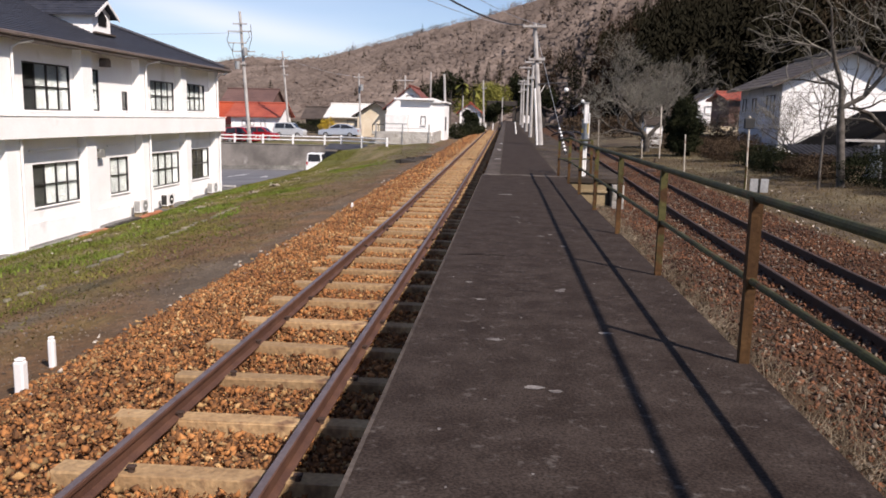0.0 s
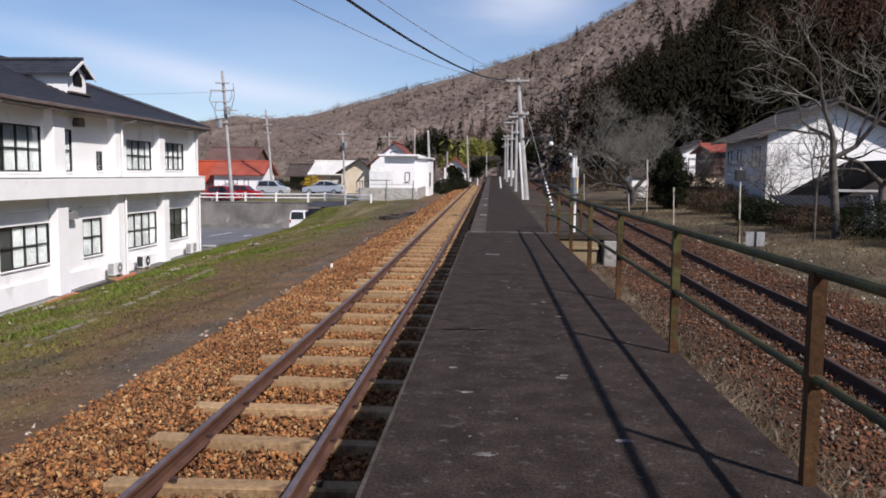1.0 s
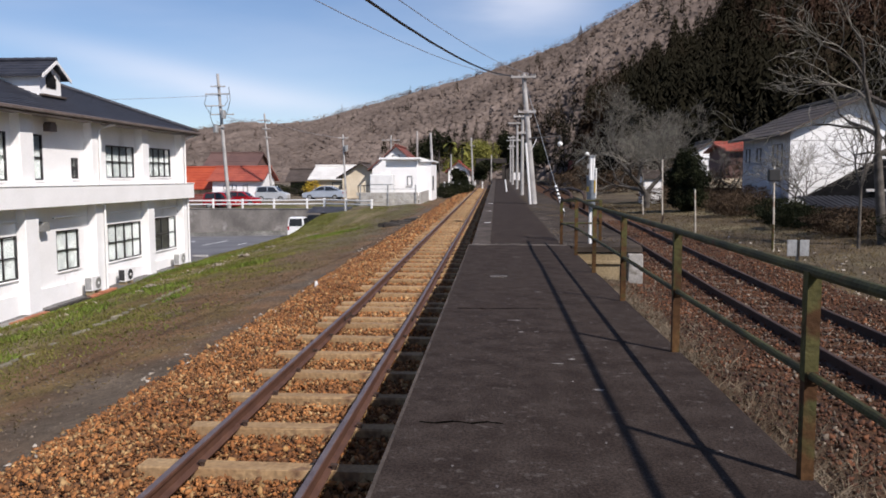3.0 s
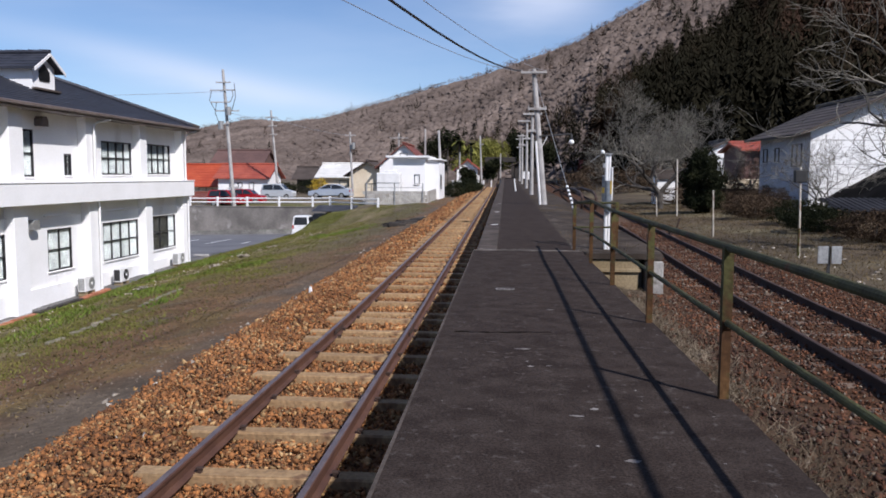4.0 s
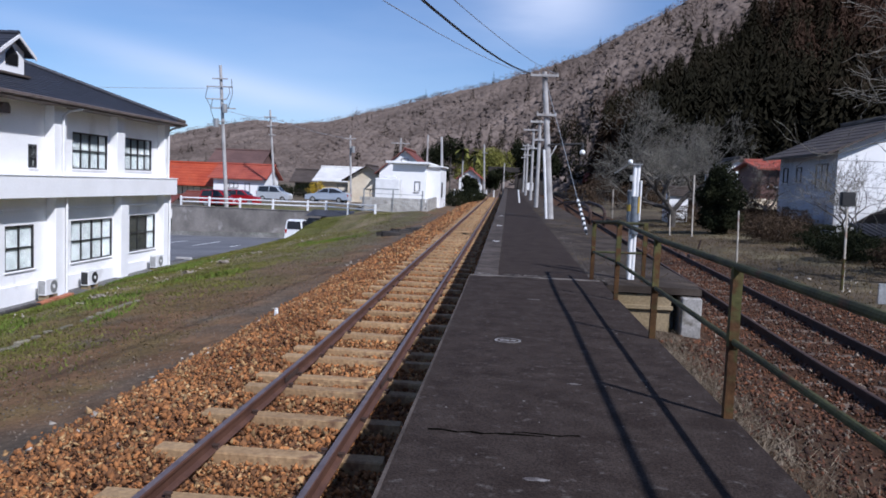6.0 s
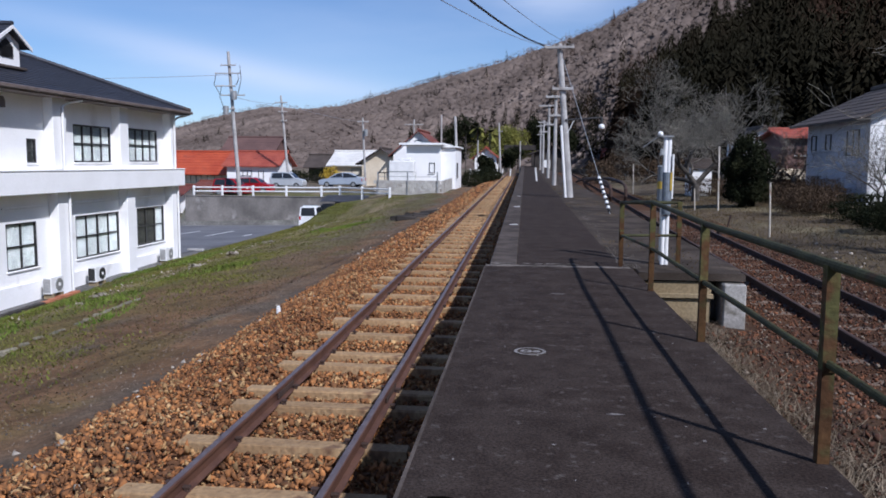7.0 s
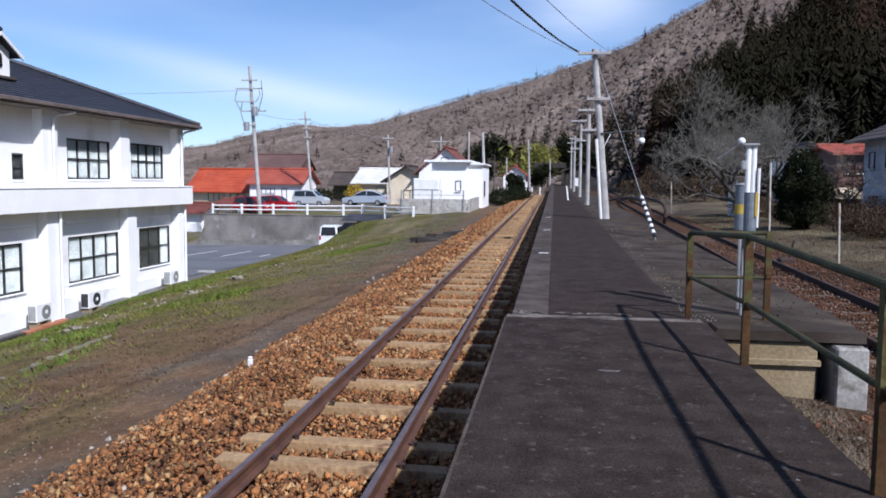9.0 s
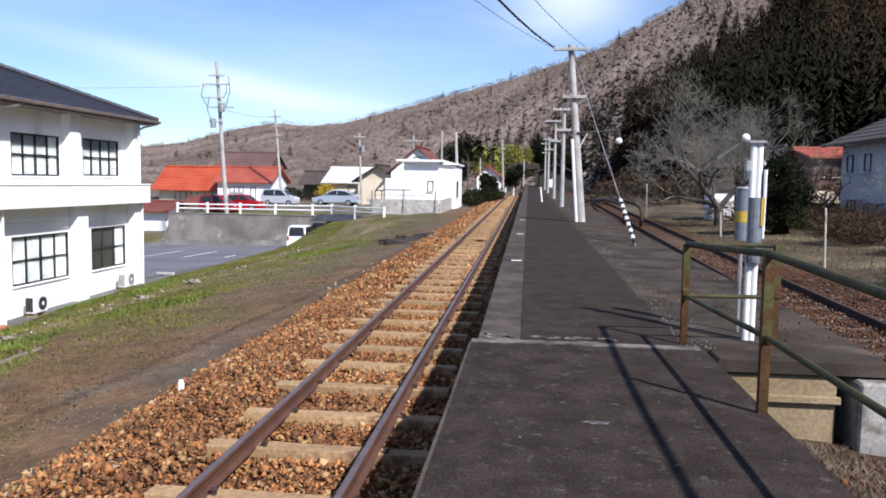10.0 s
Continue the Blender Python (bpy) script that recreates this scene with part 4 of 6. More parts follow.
tall_pole = line_pole(-25.4, 78.0, -0.6, 12.2, 0.19, 0.12, [(11.0, 0.7, 0.0), (10.3, 1.2, -0.1), (9.2, 0.9, -0.4), (8.4, 1.1, 0.2), (7.2, 0.6, -0.3)], "utility_pole", "tall pale utility pole with arms and transformer wires", (-0.85, 0))
line_pole(-26.6, 97.0, 0.2, 10.0, 0.16, 0.10, [(9.2, 0.7, 0), (8.2, 0.5, 0.1), (7.2, 0.4, 0.1)], lean=(-0.8, 0))
for dx, z0_, z1_ in ((-1.2, 8.45, 10.25), (0.95, 8.45, 10.95), (-0.75, 7.25, 9.2), (0.75, 9.25, 10.25)):
    part("jumper_wire", pipe(bmesh.new(), [(-26.05 + dx * 0.75, 77.7, z0_), (-26.05 + dx * 1.15, 77.6, (z0_ + z1_) / 2), (-26.05 + dx, 77.7, z1_)], 0.03, 5), M_DARKMETAL, tall_pole)
for dx, z in ((0.35, 8.0), (-0.4, 6.7)):
    part("transformer", Tube((-26.0 + dx, 77.6, z), (-26.0 + dx, 77.6, z + 0.75), 0.24, 0.24, 12), M_METAL, tall_pole)
lp = line_pole(-17.0, 93.0, 0.2, 7.3, 0.13, 0.09, [(6.9, 0.6, 0.05)], lean=(-0.3, 0))
part("transformer", Tube((-16.9, 92.8, 5.4), (-16.9, 92.8, 6.1), 0.2, 0.2, 10), M_METAL, lp)
line_pole(-12.9, 101.0, 0.3, 7.6, 0.12, 0.09, [(7.0, 1.1, 0)])
line_pole(-9.2, 96.0, 0.3, 7.8, 0.12, 0.09, [])
line_pole(-6.4, 85.0, 0.3, 7.0, 0.15, 0.11, [], lean=(-0.35, 0))
line_pole(-3.1, 110.0, 0.6, 7.7, 0.14, 0.10, [(6.6, 0.3, 0.1)], lean=(-0.3, 0))
line_pole(-0.9, 140.0, 0.9, 6.3, 0.14, 0.10, [])
line_pole(-6.9, 125.0, 0.6, 6.0, 0.12, 0.10, [])
# cables that cross over from behind the camera
wire("power_cable", (0.57, 39.8, 7.0), (-4.24, -4.0, 5.29), 0.90, 0.026, M_WIRE, "thick black overhead cable")
wire("thin_cable", (0.57, 39.8, 6.97), (-6.01, -4.0, 5.45), 0.88, 0.009, M_WIRETHIN, "thin grey overhead wire")
wire("thin_cable", (1.60, 39.8, 7.0), (-5.49, -4.0, 6.21), 0.90, 0.009, M_WIRETHIN, "thin grey overhead wire")
wire("thin_cable", (1.1, 39.8, 6.9), (1.5, 53, 6.2), 0.2, 0.012, M_WIRE, "thin black wire between platform poles")
wire("thin_cable", (-26.2, 78, 10.2), (-60, 60, 9.0), 0.6, 0.02, M_WIRETHIN, "thin grey overhead wire")
wire("thin_cable", (-26.1, 78, 8.4), (-27.2, 97, 9.2), 0.3, 0.02, M_WIRETHIN, "thin grey overhead wire")
wire("thin_cable", (-27.2, 97, 9.2), (-17.2, 93, 6.9), 0.3, 0.015, M_WIRETHIN, "thin grey overhead wire")
line_pole(-5.2, -4.3, ground_z(-5.2, -4.3), 6.9, 0.15, 0.10, [(6.1, 1.1, 0.0), (5.3, 1.1, 0.0)])


# ---- windows ----
def window(parent, plane, a0, a1, z0, z1, axis_="x", out=1, cols=4, rows=2, dark=(), frame_w=0.06, glass_on=True):
    """A framed window set in a wall at plane; out says to which side the wall faces. The span a0..a1 runs along the other axis."""
    def bx(d0, d1, u0, u1, w0, w1, bevel=0.0):
        lo, hi = sorted((plane + out * d0, plane + out * d1))
        return Box(lo, hi, u0, u1, w0, w1, bevel=bevel) if axis_ == "x" else Box(u0, u1, lo, hi, w0, w1, bevel=bevel)
    bm = bx(-0.04, 0.05, a0, a1, z0, z0 + frame_w)
    win = part("window", bm, M_FRAME, parent, "black framed window")
    part("window_frame", bx(-0.04, 0.05, a0, a1, z1 - frame_w, z1), M_FRAME, win)
    for k in (0, 1):
        u = a0 if k == 0 else a1 - frame_w
        part("window_frame", bx(-0.04, 0.05, u, u + frame_w, z0 + frame_w, z1 - frame_w), M_FRAME, win)
    for i in range(1, cols):
        u = a0 + (a1 - a0) * i / cols
        w = 0.045 if i % 2 == 0 else 0.03
        part("mullion", bx(-0.02, 0.035, u - w, u + w, z0 + frame_w, z1 - frame_w), M_FRAME, win)
    for j in range(1, rows):
        v = z0 + (z1 - z0) * j / rows
        part("glazing_bar", bx(-0.02, 0.030, a0 + frame_w, a1 - frame_w, v - 0.025, v + 0.025), M_FRAME, win)
    for i in range(cols):
        u0, u1 = a0 + (a1 - a0) * i / cols, a0 + (a1 - a0) * (i + 1) / cols
        # a dark bay gets a near-black sheet painted as the room's shade
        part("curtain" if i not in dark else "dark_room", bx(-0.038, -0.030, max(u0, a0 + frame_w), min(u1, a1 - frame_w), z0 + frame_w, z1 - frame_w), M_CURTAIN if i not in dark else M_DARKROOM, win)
    if glass_on:
        pane = part("pane", bx(0.0, 0.006, a0 + frame_w, a1 - frame_w, z0 + frame_w, z1 - frame_w), M_GLASS, win)
        pane.visible_shadow = False
    sill = bx(0.052, 0.13, a0 - 0.06, a1 + 0.06, z0 - 0.05, z0, bevel=0.01)
    part("window_sill", sill, M_WHITE, win)
    return win


# ---- the white two-storey hall ----
hall = thing("hall_building", (-17.2, 33, -2.4), "white two-storey hall with black windows and dark tiled hip roof", "building")
WX, PX, LX, EX = -17.38, -17.0, -16.68, -16.55
Y0, Y1 = 12.0, 46.25


def wall_with_holes(x0, x1, y0, y1, z0, z1, holes):
    """A wall along y with openings cut through, as boxes butted end to end."""
    bm = bmesh.new()
    ys = sorted({y0, y1, *(h[0] for h in holes), *(h[1] for h in holes)})
    zs = sorted({z0, z1, *(h[2] for h in holes), *(h[3] for h in holes)})
    grid = {(k, i, j): bm.verts.new((x, y, z)) for k, x in enumerate((x0, x1)) for i, y in enumerate(ys) for j, z in enumerate(zs)}
    ny, nz = len(ys) - 1, len(zs) - 1

    def solid(i, j):
        if not (0 <= i < ny and 0 <= j < nz):
            return False
        cy, cz = (ys[i] + ys[i + 1]) / 2, (zs[j] + zs[j + 1]) / 2
        return not any(a < cy < b and lo < cz < hi for a, b, lo, hi in holes)
    for i in range(ny):
        for j in range(nz):
            if not solid(i, j):
                continue
            for k in (0, 1):
                bm.faces.new([grid[k, i + a, j + b] for a, b in ((0, 0), (1, 0), (1, 1), (0, 1))])
            for di, dj, e in ((-1, 0, ((0, 0), (0, 1))), (1, 0, ((1, 0), (1, 1))), (0, -1, ((0, 0), (1, 0))), (0, 1, ((0, 1), (1, 1)))):
                if not solid(i + di, j + dj):
                    (a, b), (c, d) = e
                    bm.faces.new([grid[0, i + a, j + b], grid[0, i + c, j + d], grid[1, i + c, j + d], grid[1, i + a, j + b]])
    return bm


def shift(y):
    return (y + 0.37) * 1.0215 - 0.37


UP = [(shift(a), shift(b), lo, hi, c, d) for a, b, lo, hi, c, d in ((17.4, 20.4, 2.36, 4.10, 4, ()), (22.2, 25.1, 2.36, 4.10, 4, (0,)), (26.95, 30.05, 2.36, 4.10, 4, (0,)), (31.6, 32.28, 2.38, 4.10, 1, ()), (34.25, 34.80, 2.43, 3.28, 1, (0,)), (37.14, 39.88, 2.46, 3.92, 4, ()), (41.40, 44.07, 2.50, 3.96, 4, ()))]
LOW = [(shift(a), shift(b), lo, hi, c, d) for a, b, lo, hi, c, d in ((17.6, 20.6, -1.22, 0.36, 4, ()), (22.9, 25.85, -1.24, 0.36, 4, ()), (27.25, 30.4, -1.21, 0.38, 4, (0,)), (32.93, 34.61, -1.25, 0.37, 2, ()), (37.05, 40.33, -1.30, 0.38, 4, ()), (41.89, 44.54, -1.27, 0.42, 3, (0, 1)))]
part("upper_wall", wall_with_holes(WX - 0.25, WX, Y0, Y1, 1.75, 5.0, [(a, b, lo, hi) for a, b, lo, hi, *_ in UP]), M_WHITE, hall, "white rendered wall")
part("lower_wall", wall_with_holes(WX - 0.25, WX, Y0, Y1, -3.2, 1.745, [(a, b, lo, hi) for a, b, lo, hi, *_ in LOW]), M_WHITE, hall, "white rendered wall")
part("end_wall", Box(-29.0, WX - 0.002, Y1 + 0.002, Y1 + 0.25, -3.4, 5.0), M_WHITE, hall)
part("end_wall", Box(-29.0, WX - 0.002, Y0 - 0.25, Y0 - 0.002, -3.4, 5.0), M_WHITE, hall)
part("back_wall", Box(-29.25, -29.0, Y0, Y1, -3.4, 5.0), M_WHITE, hall)
# added slab and boards in the same near-black, as the unlit rooms' shade
part("floor_slab", Box(-28.9, WX - 0.3, Y0 + 0.1, Y1 - 0.1, 1.5, 1.74), M_DARKROOM, hall)
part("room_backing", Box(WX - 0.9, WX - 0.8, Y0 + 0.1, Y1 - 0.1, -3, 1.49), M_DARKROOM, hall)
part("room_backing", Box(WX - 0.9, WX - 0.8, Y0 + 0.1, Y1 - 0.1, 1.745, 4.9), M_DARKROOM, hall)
part("ledge", Box(WX + 0.002, LX, Y0, Y1 + 0.20, 1.36, 2.14, bevel=0.02), M_WHITE, hall, "deep white band between the storeys")
part("ledge_coping", Box(WX + 0.01, LX + 0.03, Y0, Y1 + 0.23, 2.143, 2.19, bevel=0.01), M_WHITE, hall)
part("plinth", Box(WX + 0.002, WX + 0.10, Y0, Y1, -3.2, -1.75, bevel=0.01), M_WHITE, hall)
for yc, w in ((16.2, 0.5), (21.4, 0.5), (26.15, 0.42), (31.45, 0.42), (36.55, 0.42), (41.62, 0.36), (45.96, 0.30)):
    up = 0.42 if yc == 41.62 else 0.02 if yc > 45 else 0.1
    part("pilaster", Box(WX + 0.003, PX, yc - w - up, yc + w - up, 2.195, 4.95, bevel=0.02), M_WHITE, hall)
    part("pilaster", Box(WX + 0.003, PX, yc - w, yc + w, -3.2, 1.355, bevel=0.02), M_WHITE, hall)
for yc in (26.5, 36.75, 46.12):
    dp = part("downpipe", pipe(bmesh.new(), [(PX + 0.09, yc, 1.36), (PX + 0.09, yc, -2.6)], 0.05, 8), M_WHITEPAINT, hall, "white rain downpipe")
    part("downpipe", pipe(bmesh.new(), [(PX + 0.09, yc - 0.25, 2.19), (PX + 0.09, yc - 0.25, 4.45), (PX + 0.16, yc, 4.62), (EX - 0.02, yc + 0.5, 4.76)], 0.05, 8), M_WHITEPAINT, hall)
for a, b, lo, hi, c, d in UP:
    window(hall, WX - 0.06, a, b, lo, hi, "x", 1, c, 2, d)
for a, b, lo, hi, c, d in LOW:
    window(hall, WX - 0.06, a, b, lo, hi, "x", 1, c, 2, d)
    bm = Box(WX + 0.002, WX + 0.10, a - 0.25, b + 0.35, 0.86, 0.93, bevel=0.01)
    part("shade_rail", bm, M_WHITE, hall)
for y, z in ((33.3, 4.42), (32.5, 0.62)):
    bm = bmesh.new()
    prism(bm, [(y - 0.22, z - 0.18), (y + 0.22, z - 0.18), (y + 0.22, z + 0.06), (y + 0.12, z + 0.18), (y - 0.12, z + 0.18), (y - 0.22, z + 0.06)], WX + 0.002, WX + 0.30, "x")
    part("vent_hood", bm, M_GUTTER if z > 2 else M_METAL, hall, "metal vent hood")
# hip roof in courses
EZ, SLOPE, RUN = 4.93, 0.40, 6.3
EYA, EYB, EXB = Y0 - 0.7, Y1 + 0.72, -29.8
bm = bmesh.new()
courses = 24
rings = []
for i in range(courses):
    s0, s1 = RUN * i / courses, RUN * (i + 1) / courses
    z0, z1 = EZ + SLOPE * s0, EZ + SLOPE * s1
    lift = 0.035
    for s_, z_ in ((s0, z0), (s0, z0 + lift), (s1, z1)):
        rings.append([bm.verts.new((*p, z_)) for p in ((EX - s_, EYA + s_), (EX - s_, EYB - s_), (EXB + s_, EYB - s_), (EXB + s_, EYA + s_))])
for a, b in zip(rings[:-1], rings[1:]):
    for i in range(4):
        bm.faces.new((a[i], a[(i + 1) % 4], b[(i + 1) % 4], b[i]))
roof = part("roof", bm, M_ROOF, hall, "dark blue-black tiled hip roof")
part("eave_soffit", Box(EXB, EX, EYA, EYB, EZ - 0.16, EZ - 0.012), M_GUTTER, hall, "brown boarded eave")
part("gutter", Box(EX + 0.002, EX + 0.11, EYA, EYB + 0.08, EZ - 0.10, EZ + 0.03, bevel=0.02), M_GUTTER, hall, "brown rain gutter")
part("gutter", Box(EXB, EX, EYB + 0.002, EYB + 0.11, EZ - 0.10, EZ + 0.03, bevel=0.02), M_GUTTER, hall)
for sx, sy, ex, ey in ((EX, EYB, EX - RUN, EYB - RUN), (EX, EYA, EX - RUN, EYA + RUN)):
    n = 22
    for i in range(n):
        t0, t1 = i / n, (i + 0.96) / n
        p0 = Vector((sx + (ex - sx) * t0, sy + (ey - sy) * t0, EZ + 0.08 + SLOPE * RUN * t0))
        p1 = Vector((sx + (ex - sx) * t1, sy + (ey - sy) * t1, EZ + 0.08 + SLOPE * RUN * t1))
        part("hip_tile", Tube(p0, p1, 0.11, 0.10, 8), M_GREYROOF if i == 0 else M_ROOF, roof)
part("ridge", Box(EX - RUN - 0.12, EX - RUN + 0.12, EYA + RUN, EYB - RUN, EZ + SLOPE * RUN - 0.02, EZ + SLOPE * RUN + 0.24, bevel=0.04), M_ROOF, roof)
# dormer with a louvred gable vent
DX, DY, DW, DZ = -18.75, 36.15, 0.78, 7.28


def roof_z(x):
    return EZ + SLOPE * (EX - x)


bm = bmesh.new()
top = [(DY - DW, 6.78), (DY, DZ - 0.08), (DY + DW, 6.78), (DY + DW, roof_z(DX) - 0.1), (DY - DW, roof_z(DX) - 0.1)]
prism(bm, top[::-1], DX - 3.9, DX, "x")
dormer = part("dormer", bm, M_WHITE, hall, "small white gabled roof dormer")
for s in (-1, 1):
    for i in range(5):
        u0, u1 = i / 5, (i + 1.02) / 5
        bm = bmesh.new()
        y0_, y1_ = DY + s * (DW + 0.30) * (1 - u0), DY + s * (DW + 0.30) * (1 - u1)
        z0_, z1_ = 6.60 + (DZ - 6.60) * u0, 6.60 + (DZ - 6.60) * u1
        prism(bm, [(y0_, z0_), (y1_, z1_), (y1_, z1_ + 0.07), (y0_, z0_ + 0.10)], DX - 4.0, DX + 0.28, "x")
        part("roof_course", bm, M_ROOF, dormer)
    bm = bmesh.new()
    prism(bm, [(DY + s * (DW + 0.32), 6.52), (DY, DZ - 0.06), (DY, DZ + 0.06), (DY + s * (DW + 0.32), 6.66)], DX + 0.282, DX + 0.33, "x")
    part("bargeboard", bm, M_WHITEPAINT, dormer)
for i in range(9):
    part("ridge_tile", Tube((DX - 3.9 + i * 0.47, DY, DZ + 0.12), (DX - 3.9 + i * 0.47 + 0.45, DY, DZ + 0.12), 0.10, 0.085, 8), M_ROOF, dormer)
bm = bmesh.new()
prism(bm, [(DY - 0.36, 6.22), (DY + 0.36, 6.22), (DY + 0.36, 6.62), (DY, 6.90), (DY - 0.36, 6.62)], DX + 0.002, DX + 0.04, "x")
vent = part("gable_vent", bm, M_BLACK, dormer, "dark pointed vent opening")
for i in range(5):
    part("slat", Box(DX + 0.045, DX + 0.07, DY - 0.34, DY + 0.34, 6.26 + i * 0.08, 6.30 + i * 0.08), M_FRAME, vent)
part("sill", Box(DX + 0.002, DX + 0.22, DY - DW - 0.12, DY + DW + 0.12, roof_z(DX) + 0.0, roof_z(DX) + 0.10, bevel=0.02), M_GREYROOF, dormer)


# outdoor units, each standing on its own feet
def condenser(y, dark_side, gz):
    x = WX + 0.55
    z = gz + 0.10
    u = thing("outdoor_unit", (x, y, gz), "white air conditioner outdoor unit standing by the wall", "air conditioner", "outdoor units")
    part("casing", Box(x - 0.16, x + 0.16, y - 0.40, y + 0.40, z, z + 0.60, bevel=0.02), M_WHITEPAINT, u)
    part("fan_guard", Tube((x + 0.16, y + 0.1, z + 0.30), (x + 0.175, y + 0.1, z + 0.30), 0.23, 0.23, 20), M_METAL if not dark_side else M_DARKMETAL, u, "round dark fan grille")
    part("hub", Tube((x + 0.175, y + 0.1, z + 0.30), (x + 0.185, y + 0.1, z + 0.30), 0.07, 0.07, 12), M_WHITEPAINT, u)
    part("side_grille", Box(x - 0.13, x + 0.13, y - 0.41, y - 0.402, z + 0.06, z + 0.54), M_DARKMETAL if dark_side else M_METAL, u)
    for s in (-0.28, 0.28):
        part("foot", Box(x - 0.18, x + 0.18, y + s - 0.04, y + s + 0.04, gz - 0.08, z), M_CONCRETE, u)


for y, d in ((23.9, False), (35.35, False), (38.3, True), (44.5, False)):
    condenser(y, d, max(ground_z(-16.5, y), -2.3))
# paved path and orange edging along the foot of the hall
path = slab("footpath", -16.35, -14.75, [8, 31], -2.9, -2.18, M_PATH, None)
for v in path.data.vertices:
    v.co.z += 0.02 * (v.co.y - 20) * 0.5 - 0.36
tagged(path, "grey concrete path beside the hall", "path", kind="structure")
edging = thing("brick_edging", (-16.2, 34, -2.2), "low orange brick edging at the foot of the wall", "edging")
for i in range(17):
    y = 28.2 + i * 0.42
    z = ground_z(-15.9, y)
    part("brick", Box(-16.02, -15.80, y, y + 0.40, z - 0.15, z + 0.17 + rnd.uniform(-0.02, 0.02), bevel=0.015), M_BRICKEDGE if not 4 < i < 12 else M_DARKWOOD, edging)
kerb = thing("broken_kerb", (-9.0, 18.0, -0.9), "half buried broken line of pale kerb stones in the turf", "kerb")
g = random.Random(31)
y = 12.0
while y < 27:
    step = g.uniform(0.16, 0.5)
    x = -8.35 - 0.085 * (y - 14) + g.uniform(-0.06, 0.06)
    if g.random() < 0.6:
        bm = Box(-0.05, 0.045, -step * 0.42, step * 0.42, -0.10, g.uniform(0.02, 0.06), bevel=0.02)
        bmesh.ops.transform(bm, matrix=pose(x, y, ground_z(x, y), g.uniform(-6, 6), g.uniform(-6, 6), g.uniform(-12, 12)), verts=bm.verts)
        part("kerb_stone", bm, M_KERBSTONE, kerb)
    y += step

def corrugated(x0, x1, ya, za, yb, zb, n):
    """A ribbed sheet that slopes from ya, za up to yb, zb."""
    bm = bmesh.new()
    w = (x1 - x0) / n
    prof = [(x0 + w * (i // 4) + w * (0, 0.3, 0.5, 0.8)[i % 4], (0, 0, 0.05, 0.05)[i % 4]) for i in range(4 * n)]
    rows = [[bm.verts.new((x, y, z + h + t)) for x, h in prof] for y, z, t in ((ya, za, 0), (yb, zb, 0), (yb, zb, 0.03), (ya, za, 0.03))]
    for a, b in zip(rows, rows[1:] + rows[:1]):
        for i in range(len(prof) - 1):
            bm.faces.new((a[i], a[i + 1], b[i + 1], b[i]))
    return bm


# ---- lower car park, retaining wall, upper lot ----
bm = bmesh.new()
rows = []
for y in axis([(46.6, 2.0), (75.0, 0)]):
    e = lot_edge(y) - 1.3
    xs = [-60, -45, -34, -26, -20, e]
    rows.append([bm.verts.new((x, y, ground_z(x, y) + 0.03)) for x in xs])
for a, b in zip(rows[:-1], rows[1:]):
    for i in range(5):
        bm.faces.new((a[i], a[i + 1], b[i + 1], b[i]))
lot = tagged(part("car_park", bm, M_LOT), "grey asphalt lower car park", "car park", kind="structure")
for x in (-27.5, -24.8, -22.1, -19.4):
    bm = bmesh.new()
    bm.faces.new([bm.verts.new((x + dx, y, ground_z(x, y) + 0.036)) for dx, y in ((-0.07, 62), (0.07, 62), (0.07, 67.5), (-0.07, 67.5))])
    part("bay_line", bm, M_WHITEPAINT, lot, "white bay line")
wall = thing("retaining_wall", (-22, 75, -2.7), "weathered grey concrete retaining wall below the upper lot", "retaining wall", kind="structure")
bm = bmesh.new()
prism(bm, [(75.0, -3.6), (75.5, -3.6), (75.5, -0.42), (75.25, -0.42)], -29.3, -13.8, "x")
part("wall_face", bm, M_DARKCON, wall)
bm = bmesh.new()
prism(bm, [(-29.3, -3.6), (-28.9, -3.6), (-29.05, -0.45), (-29.3, -0.45)], 75.502, 92, "y")
part("wall_face", bm, M_DARKCON, wall)
part("coping", Box(-29.35, -13.8, 75.2, 75.6, -0.415, -0.33, bevel=0.02), M_DARKCON, wall)

tagged(part("lot_kerb", Box(-18.5, -17.6, 50.6, 50.85, -2.6, -2.23, bevel=0.03), M_POLE), "short white concrete kerb at the lot corner", "kerb")

# white two-rail fence
wf = thing("white_fence", (-20, 74, -0.4), "low white two-rail guard fence", "fence")
FENCE = [(-28.8, 75.9, -0.42), (-26.2, 75.8, -0.40), (-23.4, 75.7, -0.38), (-20.4, 75.5, -0.36), (-17.3, 75.4, -0.34), (-15.6, 75.0, -0.30), (-13.2, 72.6, -0.28), (-10.5, 70.0, -0.26)]
for x, y, z in FENCE:
    part("post", Box(x - 0.09, x + 0.09, y - 0.07, y + 0.07, z - 0.35, z + 0.92, bevel=0.02), M_WHITEPAINT, wf)
for h in (0.42, 0.76):
    for a, b in zip(FENCE[:-1], FENCE[1:]):
        part("rail", pipe(bmesh.new(), [(a[0], a[1], a[2] + h), (b[0], b[1], b[2] + h)], 0.06, 8), M_WHITEPAINT, wf)
shed = thing("low_shed", (-15, 73.6, -2.4), "low shed with dark corrugated roof beside the bank", "shed")
part("roof", corrugated(-16.6, -12.9, 71.8, -0.62, 74.6, -0.20, 22), material("dark_corrugated", (0.025, 0.025, 0.03), (0.05, 0.05, 0.06), 1, 9, 0.5, 0.1), shed)
part("wall", Box(-15.4, -13.0, 72.3, 74.5, -2.9, -0.64), M_DARKWOOD, shed)


